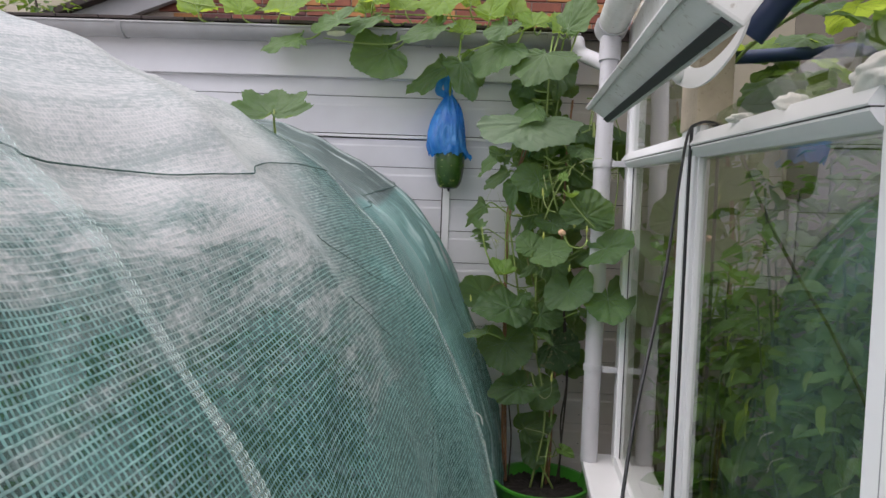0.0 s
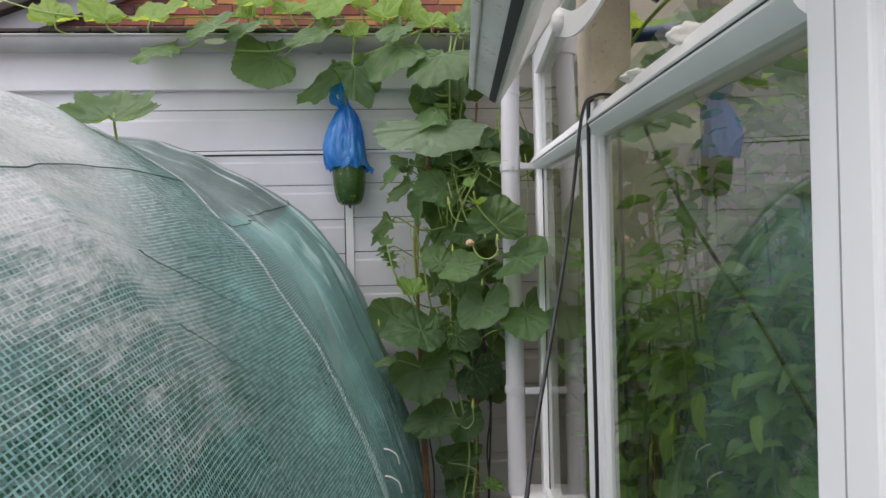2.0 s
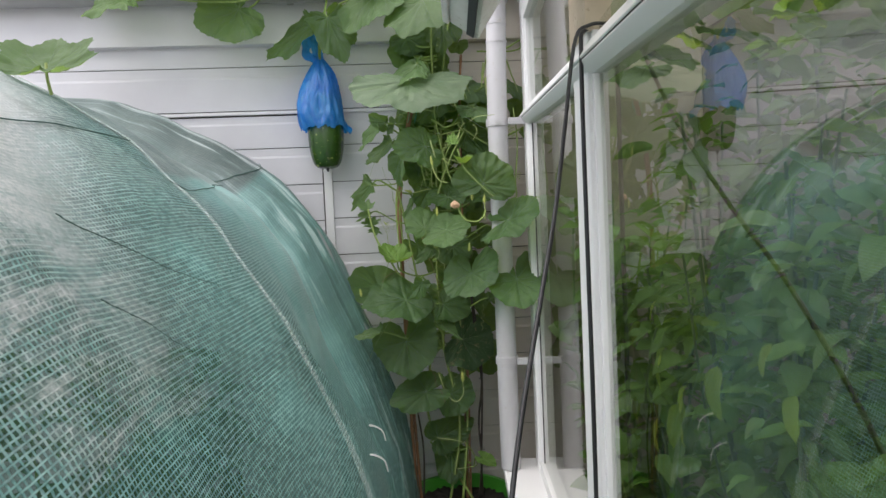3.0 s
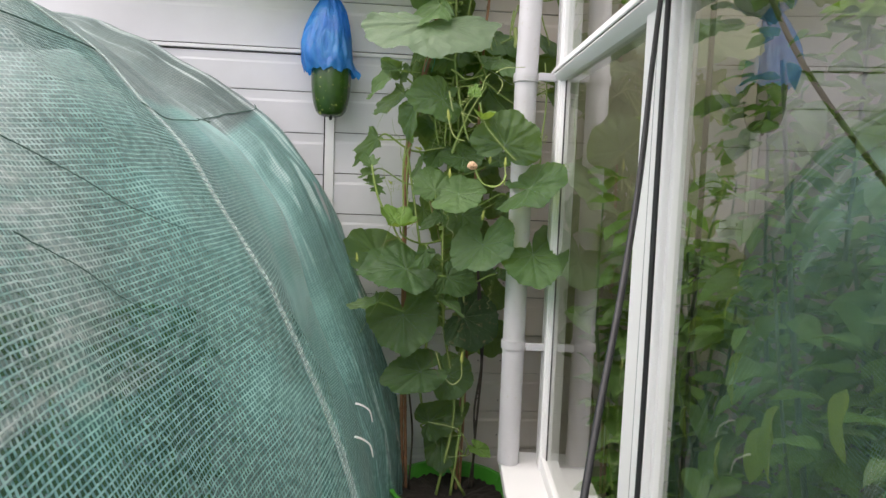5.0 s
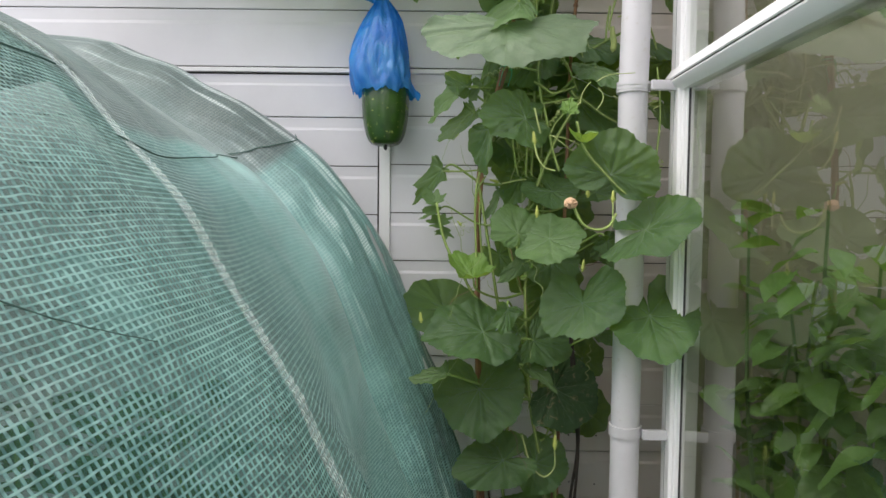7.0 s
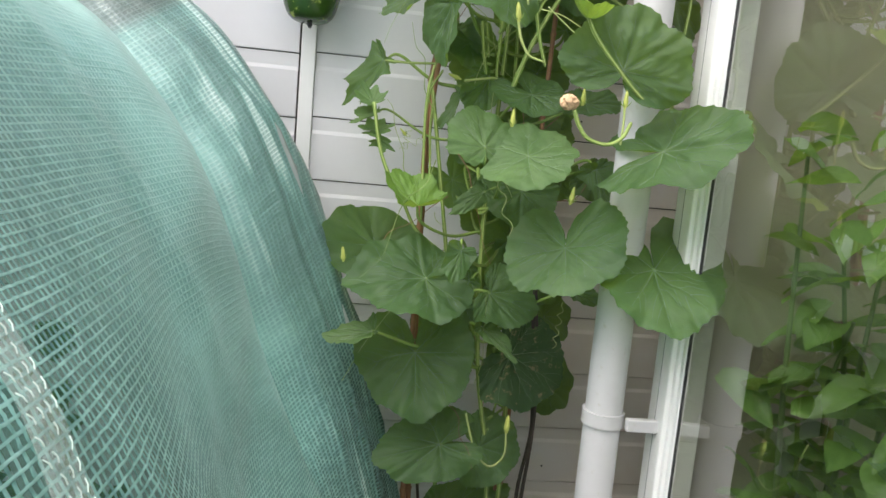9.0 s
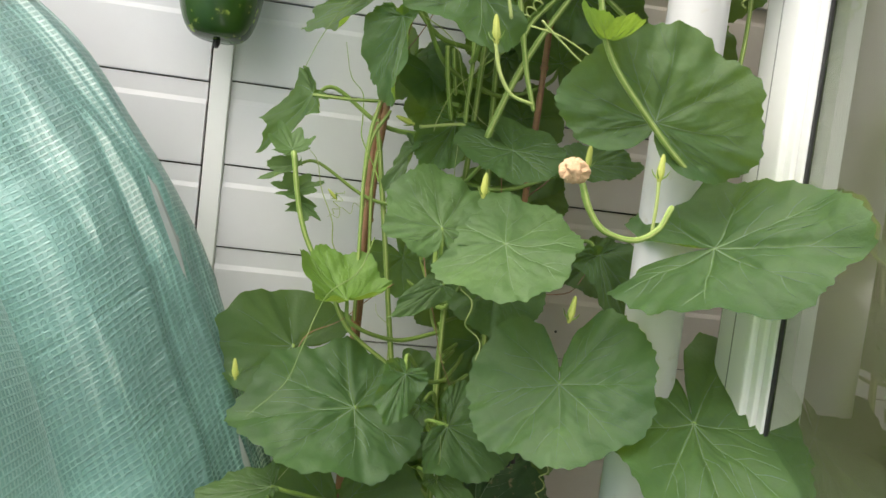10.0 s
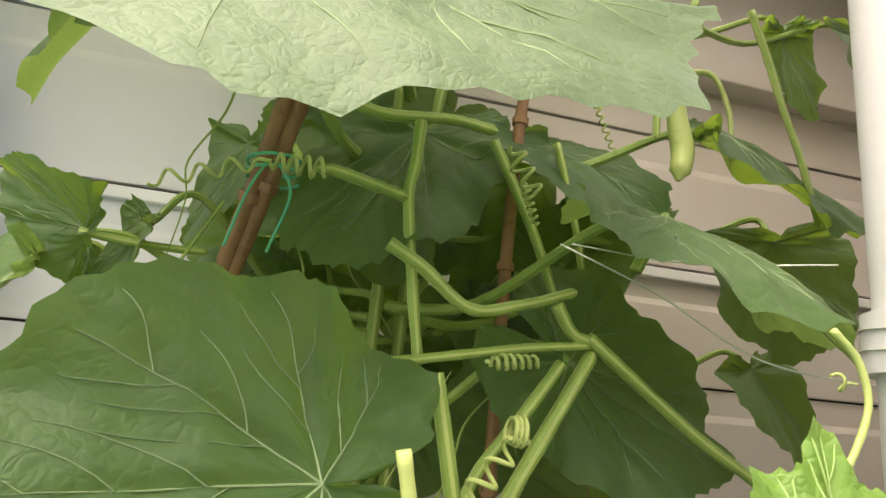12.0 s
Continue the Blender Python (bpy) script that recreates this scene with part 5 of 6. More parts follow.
leaf((0.408, 2.950, 0.601), (0.139, 0.024, 0.053), (-0.04, -0.87, 0.49), 0.48, 0.35, .05, .03, "old")
leaf((0.456, 2.970, 0.540), (-0.002, -0.054, -0.106), (0.12, -0.89, 0.45), 0.60, 0.23, .05, .04, "old")
leaf((0.571, 2.900, 0.527), (0.045, -0.025, -0.021), (-0.02, -0.66, 0.75), 0.53, 0.65, .2, .05, "young")
leaf((0.562, 2.900, 1.745), (0.103, -0.022, -0.062), (0.00, -0.94, 0.34), 0.58, 0.63, .05, .03, "old")
leaf((0.460, 2.930, 1.891), (-0.064, -0.078, -0.105), (-0.20, -0.72, 0.66), 0.49, 0.45, -.06, .04, "old")
leaf((0.588, 2.990, 1.929), (0.067, -0.067, -0.045), (-0.01, -0.57, 0.82), 0.97, 0.83, -.1, .03, "old")
leaf((0.582, 2.830, 1.824), (0.109, -0.032, -0.044), (0.22, -0.45, 0.86), 0.72, 0.56, -.12, .05, "mid")
leaf((0.695, 2.930, 1.940), (0.120, -0.040, -0.065), (0.25, -0.55, 0.79), 0.55, 0.20, -.06, .03, "old")
leaf((0.814, 3.000, 1.881), (0.019, -0.011, -0.107), (0.05, -0.99, 0.11), 0.93, 0.20, .05, .04, "old")
leaf((0.828, 3.050, 1.769), (0.032, -0.040, -0.089), (0.10, -0.89, 0.44), 0.50, 0.20, .05, .04, "old")
leaf((0.818, 2.980, 2.086), (0.022, -0.005, -0.090), (-0.03, -1.00, 0.05), 0.37, 0.20, .05, .04, "old")
leaf((0.871, 2.950, 2.081), (0.019, -0.014, -0.055), (0.14, -0.94, 0.30), 0.95, 0.45, .05, .04, "old")
leaf((0.384, 2.830, 1.987), (-0.175, 0.037, -0.085), (-0.46, -0.52, 0.72), 0.52, 0.20, -.1, .05, "mid")
leaf((0.279, 2.930, 1.722), (-0.089, 0.001, -0.075), (-0.52, -0.58, 0.62), 0.46, 0.20, .1, .05, "old")
leaf((0.232, 2.970, 1.781), (-0.069, 0.020, -0.078), (-0.72, -0.44, 0.53), 0.49, 0.20, .12, .05, "mid")
leaf((0.264, 2.950, 1.797), (-0.068, 0.024, 0.035), (-0.50, -0.73, -0.46), 0.46, 0.20, .08, .04, "old")
leaf((0.298, 2.950, 1.807), (-0.024, 0.013, -0.053), (-0.78, -0.59, 0.20), 0.44, 0.20, .15, .06, "mid")
leaf((0.345, 3.020, 1.895), (-0.030, -0.000, -0.084), (-0.59, -0.78, 0.21), 0.35, 0.20, .08, .05, "old")
leaf((0.315, 2.870, 1.671), (-0.006, 0.014, -0.114), (-0.83, -0.56, -0.02), 0.50, 0.20, .15, .04, "old")
leaf((0.198, 3.050, 1.578), (-0.081, 0.040, -0.092), (-0.67, -0.68, 0.29), 0.43, 0.20, .12, .16, "old")
leaf((0.179, 3.000, 1.487), (-0.022, 0.021, 0.028), (0.03, -0.79, 0.62), 0.79, 0.53, .3, .22, "mid")
leaf((0.188, 3.000, 1.466), (-0.041, -0.006, -0.031), (-0.36, -0.70, 0.62), 0.45, 0.20, .3, .22, "mid")
leaf((0.189, 3.000, 1.427), (0.036, 0.008, 0.010), (0.01, -0.80, 0.60), 0.59, 1.03, .3, .22, "mid")
leaf((0.195, 3.000, 1.409), (0.039, -0.019, -0.019), (-0.44, -0.90, 0.02), 0.38, 0.20, .3, .22, "mid")
leaf((0.475, 2.820, 1.511), (0.039, -0.041, -0.030), (0.00, -0.59, 0.81), 1.23, 1.39, .05, .03, "old")
leaf((0.413, 2.950, 1.554), (-0.043, -0.033, -0.082), (-0.17, -0.88, 0.44), 0.48, 0.21, .05, .04, "old")
leaf((0.478, 2.620, 1.679), (0.008, 0.017, 0.032), (-0.07, -0.88, 0.47), 0.58, 0.30, .1, .12, "young")
leaf((0.605, 2.900, 1.514), (0.079, -0.008, 0.005), (-0.12, -0.77, 0.63), 0.50, 0.85, .05, .05, "old")
leaf((0.640, 2.900, 1.385), (0.054, -0.032, -0.102), (0.31, -0.85, 0.43), 0.46, 0.20, .05, .05, "old")
leaf((0.492, 2.900, 1.330), (-0.005, -0.031, -0.068), (-0.18, -0.89, 0.42), 1.08, 0.61, .05, .03, "old")
leaf((0.410, 2.860, 1.323), (-0.066, -0.004, -0.049), (-0.30, -0.83, 0.48), 0.29, 0.20, .05, .04, "mid")
leaf((0.284, 2.900, 1.285), (-0.050, 0.058, 0.053), (0.28, -0.51, 0.82), 0.74, 0.22, .3, .08, "young")
leaf((0.358, 2.950, 1.510), (-0.037, 0.005, -0.070), (-0.75, -0.56, 0.36), 0.30, 0.20, .1, .04, "mid")
leaf((0.413, 2.980, 1.358), (0.065, -0.016, -0.053), (0.16, -0.87, 0.47), 0.47, 0.20, .05, .04, "old")
leaf((0.650, 2.960, 1.371), (0.046, -0.027, -0.039), (-0.07, -0.86, 0.51), 0.94, 0.52, .05, .05, "old")
leaf((0.574, 3.000, 1.672), (0.046, 0.022, 0.094), (-0.01, -0.97, 0.23), 0.83, 0.58, .05, .04, "old")
leaf((0.615, 2.860, 1.138), (0.060, -0.007, -0.010), (0.03, -0.73, 0.69), 0.43, 0.33, .05, .05, "old")
leaf((0.466, 3.000, 1.834), (-0.136, 0.006, 0.012), (0.03, -0.72, 0.70), 0.51, 0.20, .05, .06, "old")
leaf((0.604, 3.000, 1.833), (0.095, 0.018, 0.097), (-0.34, -0.81, 0.48), 0.41, 0.20, .05, .05, "old")
leaf((0.649, 3.050, 1.764), (-0.086, 0.008, 0.017), (-0.01, -0.91, 0.41), 1.00, 0.92, .05, .05, "old")
leaf((0.383, 3.050, 1.819), (-0.076, 0.006, -0.060), (-0.27, -0.93, 0.25), 0.42, 0.20, .05, .06, "old")
# vine top, below and along the gutter
leaf((-0.271, 3.060, 2.263), (-0.160, -0.025, -0.059), (0.02, -0.94, 0.33), 0.92, 0.53, .05, .03, "old")
leaf((-0.010, 3.060, 2.192), (-0.164, 0.019, -0.111), (-0.43, -0.75, 0.51), 0.41, 0.20, .06, .06, "old")
leaf((0.068, 3.000, 2.205), (0.061, -0.022, -0.161), (0.09, -0.98, 0.17), 0.52, 0.29, .06, .08, "old")
leaf((0.255, 2.950, 2.269), (-0.129, -0.039, -0.113), (-0.37, -0.66, 0.65), 0.86, 0.34, -.08, .05, "mid")
leaf((0.417, 2.850, 2.211), (-0.083, -0.089, -0.119), (-0.30, -0.65, 0.70), 0.94, 0.37, -.1, .05, "mid")
leaf((0.498, 3.000, 2.202), (-0.008, -0.063, -0.150), (-0.05, -0.92, 0.39), 0.54, 0.26, .05, .05, "old")
leaf((0.369, 3.050, 2.094), (0.093, -0.010, -0.090), (0.22, -0.92, 0.32), 0.49, 0.23, .05, .05, "old")
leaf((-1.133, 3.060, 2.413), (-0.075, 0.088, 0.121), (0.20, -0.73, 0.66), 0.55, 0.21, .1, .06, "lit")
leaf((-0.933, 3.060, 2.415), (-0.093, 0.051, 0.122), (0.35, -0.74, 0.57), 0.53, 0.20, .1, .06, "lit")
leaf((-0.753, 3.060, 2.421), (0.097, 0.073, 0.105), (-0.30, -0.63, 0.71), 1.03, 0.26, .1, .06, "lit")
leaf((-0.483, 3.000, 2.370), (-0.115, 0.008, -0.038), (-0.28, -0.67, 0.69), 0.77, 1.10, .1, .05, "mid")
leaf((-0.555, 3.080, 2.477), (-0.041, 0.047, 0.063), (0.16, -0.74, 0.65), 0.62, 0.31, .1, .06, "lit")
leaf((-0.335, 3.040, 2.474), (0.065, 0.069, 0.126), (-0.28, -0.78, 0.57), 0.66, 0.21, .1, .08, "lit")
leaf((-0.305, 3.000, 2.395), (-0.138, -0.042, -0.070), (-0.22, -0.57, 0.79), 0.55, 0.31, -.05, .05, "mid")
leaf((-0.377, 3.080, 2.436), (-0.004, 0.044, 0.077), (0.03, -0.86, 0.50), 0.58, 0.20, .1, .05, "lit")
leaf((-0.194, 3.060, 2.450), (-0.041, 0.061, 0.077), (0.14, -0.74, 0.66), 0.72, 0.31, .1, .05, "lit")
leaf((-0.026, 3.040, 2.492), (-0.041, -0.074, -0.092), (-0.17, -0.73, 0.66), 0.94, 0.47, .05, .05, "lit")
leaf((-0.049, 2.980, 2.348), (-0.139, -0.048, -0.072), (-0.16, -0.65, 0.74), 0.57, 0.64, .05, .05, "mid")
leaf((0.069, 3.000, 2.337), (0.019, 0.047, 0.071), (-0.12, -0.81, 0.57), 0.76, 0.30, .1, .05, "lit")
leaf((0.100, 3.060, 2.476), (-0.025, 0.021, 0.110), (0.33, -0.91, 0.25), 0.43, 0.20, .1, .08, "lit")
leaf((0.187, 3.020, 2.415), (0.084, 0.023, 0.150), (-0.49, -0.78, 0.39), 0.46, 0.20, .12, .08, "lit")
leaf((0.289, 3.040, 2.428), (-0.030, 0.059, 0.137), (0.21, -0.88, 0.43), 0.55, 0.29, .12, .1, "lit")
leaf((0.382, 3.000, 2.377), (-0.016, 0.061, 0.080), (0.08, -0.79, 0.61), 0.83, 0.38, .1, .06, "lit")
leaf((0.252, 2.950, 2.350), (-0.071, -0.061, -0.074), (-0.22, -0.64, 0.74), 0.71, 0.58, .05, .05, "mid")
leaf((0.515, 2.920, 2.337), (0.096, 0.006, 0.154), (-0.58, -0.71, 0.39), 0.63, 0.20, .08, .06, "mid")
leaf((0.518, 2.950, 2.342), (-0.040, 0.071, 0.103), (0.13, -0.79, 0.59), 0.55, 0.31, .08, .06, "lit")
leaf((-0.667, 3.030, 2.304), (-0.162, -0.021, -0.043), (-0.13, -0.61, 0.78), 0.62, 0.23, -.08, .05, "mid")
# shoot_r
vine_stem([(0.496, 2.620, 1.658), (0.508, 2.620, 1.612), (0.527, 2.620, 1.580), (0.564, 2.620, 1.540), (0.592, 2.620, 1.512), (0.620, 2.620, 1.489)], .0035)
# shoot_r2
vine_stem([(0.683, 2.720, 1.489), (0.703, 2.720, 1.501), (0.701, 2.720, 1.550), (0.711, 2.720, 1.657), (0.710, 2.720, 1.735), (0.702, 2.720, 1.799)], .003)
# flower_stalk
vine_stem([(0.483, 2.560, 1.466), (0.493, 2.560, 1.443), (0.510, 2.560, 1.425), (0.540, 2.560, 1.420), (0.561, 2.560, 1.432), (0.571, 2.560, 1.453)], .0035)
# bud_stalk_r
vine_stem([(0.574, 2.600, 1.480), (0.575, 2.600, 1.454), (0.574, 2.600, 1.424)], .002)
# shoot_l
vine_stem([(0.184, 2.970, 1.483), (0.200, 2.970, 1.402), (0.220, 2.970, 1.348), (0.257, 2.970, 1.288), (0.292, 2.970, 1.227), (0.361, 2.970, 1.176)], .0045)
# bud_stalk_l
vine_stem([(0.252, 2.930, 1.171), (0.290, 2.930, 1.212)], .003)
# stub
vine_stem([(0.413, 2.700, 1.699), (0.419, 2.700, 1.673), (0.427, 2.700, 1.642)], .0024)
# bud_stalk_c
vine_stem([(0.417, 2.720, 1.617), (0.425, 2.720, 1.588), (0.441, 2.720, 1.564), (0.466, 2.720, 1.556)], .0025)
# stem_c1
vine_stem([(0.448, 2.800, 1.725), (0.462, 2.800, 1.663), (0.475, 2.800, 1.606), (0.489, 2.800, 1.564)], .004)
# stem_c2
vine_stem([(0.441, 2.840, 1.523), (0.465, 2.840, 1.592), (0.495, 2.840, 1.659), (0.543, 2.840, 1.742)], .005)
# stem_d1
vine_stem([(0.388, 2.950, 1.660), (0.394, 2.950, 1.615), (0.405, 2.950, 1.560)], .004)
# stem_d2
vine_stem([(0.427, 2.950, 1.674), (0.428, 2.950, 1.620), (0.427, 2.950, 1.563), (0.437, 2.950, 1.515)], .004)
# stem_d3
vine_stem([(0.401, 2.980, 1.665), (0.412, 2.980, 1.600)], .004)
# stem_w
vine_stem([(0.200, 3.000, 1.571), (0.257, 3.000, 1.572), (0.306, 3.000, 1.576)], .003)
# curl_a
vine_stem([(0.449, 2.650, 1.629), (0.471, 2.650, 1.612), (0.498, 2.650, 1.593), (0.523, 2.650, 1.584), (0.531, 2.650, 1.598)], .0012)
# tend_b
vine_stem([(0.450, 2.700, 1.636), (0.485, 2.700, 1.630), (0.525, 2.700, 1.612)], .0012)
# stem_e
vine_stem([(0.289, 2.950, 1.441), (0.294, 2.950, 1.511), (0.316, 2.950, 1.555)], .003)
# stem_f
vine_stem([(0.301, 2.950, 1.567), (0.292, 2.950, 1.524), (0.289, 2.950, 1.462), (0.292, 2.950, 1.386), (0.295, 2.950, 1.317), (0.298, 2.950, 1.248)], .0035)
# stem_g
vine_stem([(0.305, 2.960, 1.498), (0.302, 2.960, 1.442), (0.308, 2.960, 1.358), (0.310, 2.960, 1.288)], .003)
# bud_st_m
vine_stem([(0.357, 2.900, 1.534), (0.406, 2.900, 1.544), (0.419, 2.900, 1.545)], .0025)
# node_k
vine_stem([(0.542, 2.840, 1.753), (0.573, 2.840, 1.731), (0.612, 2.840, 1.704), (0.652, 2.840, 1.681), (0.688, 2.840, 1.654)], 0.0040)
# node_k2
vine_stem([(0.523, 2.840, 1.769), (0.532, 2.840, 1.755), (0.542, 2.840, 1.751)], 0.0040)
# node_l
vine_stem([(0.527, 2.840, 1.738), (0.508, 2.840, 1.712), (0.485, 2.840, 1.683), (0.473, 2.840, 1.657)], 0.0036)
# node_m
vine_stem([(0.444, 2.860, 1.867), (0.443, 2.860, 1.841), (0.441, 2.860, 1.821), (0.447, 2.860, 1.777), (0.454, 2.860, 1.733)], 0.0038)
# node_n
vine_stem([(0.440, 2.860, 1.821), (0.402, 2.860, 1.829), (0.393, 2.860, 1.829)], 0.0038)
# node_o
vine_stem([(0.370, 2.900, 1.910), (0.396, 2.900, 1.895), (0.428, 2.900, 1.886), (0.473, 2.900, 1.891), (0.500, 2.900, 1.889)], 0.0046)
# node_p
vine_stem([(0.502, 2.900, 1.882), (0.516, 2.900, 1.857), (0.534, 2.900, 1.822), (0.551, 2.900, 1.780)], 0.0038)
# node_q
vine_stem([(0.561, 2.930, 1.903), (0.571, 2.930, 1.868), (0.581, 2.930, 1.827), (0.590, 2.930, 1.764)], 0.0030)
# node_r
vine_stem([(0.429, 2.840, 1.789), (0.448, 2.840, 1.779), (0.474, 2.840, 1.761), (0.502, 2.840, 1.766), (0.531, 2.840, 1.776)], 0.0038)
# node_s
vine_stem([(0.435, 2.840, 1.730), (0.475, 2.840, 1.738), (0.506, 2.840, 1.744), (0.542, 2.840, 1.749)], 0.0030)
# pet_z
vine_stem([(0.564, 2.830, 1.791), (0.573, 2.830, 1.808), (0.582, 2.830, 1.824)], 0.0038)
# vert_a
vine_stem([(0.632, 2.900, 1.998), (0.625, 2.900, 1.950), (0.623, 2.900, 1.910)], 0.0030)
# vert_b
vine_stem([(0.642, 2.880, 2.011), (0.632, 2.880, 1.973), (0.625, 2.880, 1.932)], 0.0030)
# vert_c
vine_stem([(0.708, 2.900, 2.032), (0.723, 2.900, 1.991), (0.734, 2.900, 1.955), (0.748, 2.900, 1.918), (0.763, 2.900, 1.865)], 0.0030)
# vert_d
vine_stem([(0.658, 2.920, 1.977), (0.687, 2.920, 1.981), (0.702, 2.920, 1.952), (0.703, 2.920, 1.913)], 0.0023)
# arm_l
vine_stem([(0.261, 2.950, 1.796), (0.293, 2.950, 1.793), (0.332, 2.950, 1.793)], 0.0030)
# pipe_c
vine_stem([(0.559, 2.700, 1.747), (0.569, 2.700, 1.737), (0.572, 2.700, 1.723), (0.566, 2.700, 1.709), (0.557, 2.700, 1.696)], .0014)
# stalk_y
vine_stem([(0.416, 2.860, 0.872), (0.441, 2.860, 0.796), (0.475, 2.860, 0.762), (0.503, 2.860, 0.787), (0.503, 2.860, 0.835)], .0025)
# sl1
vine_stem([(0.401, 2.900, 0.619), (0.507, 2.900, 0.590), (0.548, 2.900, 0.511), (0.510, 2.900, 0.499), (0.475, 2.900, 0.495)], .002)

# smaller shaded leaves close to the wall
rng = random.Random(21)
for k in range(38):
    z = 0.85 + 1.35 * (k + rng.random()) / 38
    at = Vector((rng.uniform(0.36, 0.63), rng.uniform(3.03, 3.12), z))
    a = rng.uniform(-2.6, -0.5)
    size = rng.uniform(0.045, 0.075)
    leaf(at, (size * math.cos(a), -0.01, size * math.sin(a)), (rng.uniform(-0.4, 0.3), -0.85, rng.uniform(0.2, 0.7)), rng.uniform(0.85, 1.1), 0.9, rng.uniform(-0.05, 0.12), 0.05, "old")

# dry tendrils and thin side shoots round the canes
rng = random.Random(33)
for k in range(26):
    z = 0.9 + 1.15 * rng.random()
    x = rng.choice((0.30, 0.33, 0.36, 0.42, 0.50, 0.55)) + rng.uniform(-0.02, 0.02)
    y = rng.uniform(2.86, 3.02)
    pts = [Vector((x, y, z))]
    d = Vector((rng.uniform(-0.03, 0.03), rng.uniform(-0.015, 0.015), rng.choice((-0.035, 0.03))))
    for j in range(6):
        pts.append(pts[-1] + d + Vector((rng.uniform(-0.018, 0.018), rng.uniform(-0.01, 0.01), rng.uniform(-0.015, 0.015))))
    q = bmesh.new()
    tube(q, smooth_path(pts, 5), rng.uniform(0.0007, 0.0014), 0.0004, 5)
    part("tendril", q, (CANE, PALE_STEM, STEM)[k % 3], vine, "", True)

leaf((0.352, 2.790, 1.912), (-0.006, -0.102, -0.102), (-0.05, -0.66, 0.75), 1.55, 0.60, -0.05, 0.05, "pale")
leaf((0.510, 2.620, 1.612), (0.004, -0.031, -0.007), (0.05, -0.22, 0.97), 1.05, 1.0, 0.85, 0.05, "young")
leaf((0.398, 2.754, 1.682), (-0.106, -0.051, 0.000), (0.40, -0.82, 0.42), 0.74, 0.62, 0.04, 0.03, "old")
for k in range(28):
    at = Vector((rng.uniform(0.34, 0.64), rng.uniform(3.02, 3.11), 0.85 + 1.3 * (k + rng.random()) / 28))
    a = rng.uniform(-2.6, -0.5)
    size = rng.uniform(0.05, 0.08)
    leaf(at, (size * math.cos(a), -0.01, size * math.sin(a)), (rng.uniform(-0.4, 0.3), -0.85, rng.uniform(0.2, 0.7)), rng.uniform(0.85, 1.1), 0.9, rng.uniform(-0.05, 0.12), 0.05, "old")

# withered flower, buds, small fruits
q = bmesh.new()
bmesh.ops.create_icosphere(q, subdivisions=5, radius=1.0)
for v in q.verts:
    c = v.co.copy()
    az = math.atan2(c.y, c.x)
    lobe = abs(math.sin(2.5 * az + 1.6 * c.z + 1.2 * noise.noise(c * 1.5)))
    fold = 1 - abs(noise.noise(c * 2.6 + Vector((4, 0, 0)))) * 2
    k = 0.78 + 0.26 * lobe * (1 - 0.4 * abs(c.z)) + 0.15 * fold + 0.05 * noise.noise(c * 7)
    v.co = Vector((0.474, 2.560, 1.476)) + 0.0110 * k * Vector((c.x * (1.2 - 0.15 * c.z), c.y, c.z * 1.08))
part("flower", q, FLOWER, vine, "withered pinkish-beige gourd flower", True)


def bud(at, direction, size=0.03):
    d = Vector(direction).normalized()
    at = Vector(at)
    q = bmesh.new()
    prof = (0.25, 0.55, 0.62, 0.5, 0.42, 0.2)
    path = [at + d * size * i / 5 for i in range(6)]
    side = d.orthogonal().normalized()
    up = d.cross(side)
    rings = [[q.verts.new(p + 0.24 * size * w * (math.cos(a) * side + math.sin(a) * up)) for a in [2 * math.pi * k / 8 for k in range(8)]] for p, w in zip(path, prof)]
    for a, b_ in zip(rings, rings[1:]):
        for k in range(8):
            q.faces.new((a[k], a[(k + 1) % 8], b_[(k + 1) % 8], b_[k]))
    q.faces.new(rings[-1])
    ob = part("bud", q, BUD, vine, "pale yellow-green closed flower bud", True)
    for k in range(4):
        a = 2 * math.pi * k / 4
        s = bmesh.new()
        r = math.cos(a) * side + math.sin(a) * up
        tube(s, smooth_path([at + d * 0.1 * size, at + r * size * 0.22 + d * 0.25 * size, at + r * size * 0.33 + d * 0.45 * size], 3), 0.0012, 0.0004, 5)
        part("sepal", s, STEM, ob, "", True)
    return ob


bud((0.148, 2.880, 1.163), (-0.1, -0.1, 1), 0.03)
bud((0.418, 2.720, 1.615), (-0.15, -0.1, 1), 0.033)
bud((0.574, 2.600, 1.478), (0, -0.1, 1), 0.028)
bud((0.523, 2.660, 1.321), (0.1, -0.1, 1), 0.03)
bud((0.350, 2.900, 1.536), (-1, -0.2, 0.3), 0.028)
bud((0.503, 2.860, 0.835), (0, -0.1, 1), 0.04)
bud((0.428, 2.740, 1.444), (0, -0.1, 1), 0.03)
bud((0.552, 2.750, 1.493), (0, -0.1, 1), 0.03)
bud((0.254, 2.950, 1.420), (-0.5, -0.2, 0.5), 0.02)

q = bmesh.new()
path = smooth_path([(0.639, 2.900, 1.945), (0.641, 2.900, 1.922), (0.645, 2.900, 1.901), (0.641, 2.900, 1.879)], 6)
rings = tube(q, path, 0.0075, 0.0075, 12)
for i, ring in enumerate(rings):
    t = i / (len(rings) - 1)
    k = 0.55 + 0.55 * math.sin(math.pi * min(1.0, t * 0.62 + 0.12)) if t < 0.9 else 0.8 - 5.5 * (t - 0.9)
    c = sum((v.co for v in ring), Vector()) / len(ring)
    for v in ring:
        v.co = c + (v.co - c) * max(k, 0.25)
part("young_gourd", q, PALE_STEM, vine, "small pale green young gourd", True)

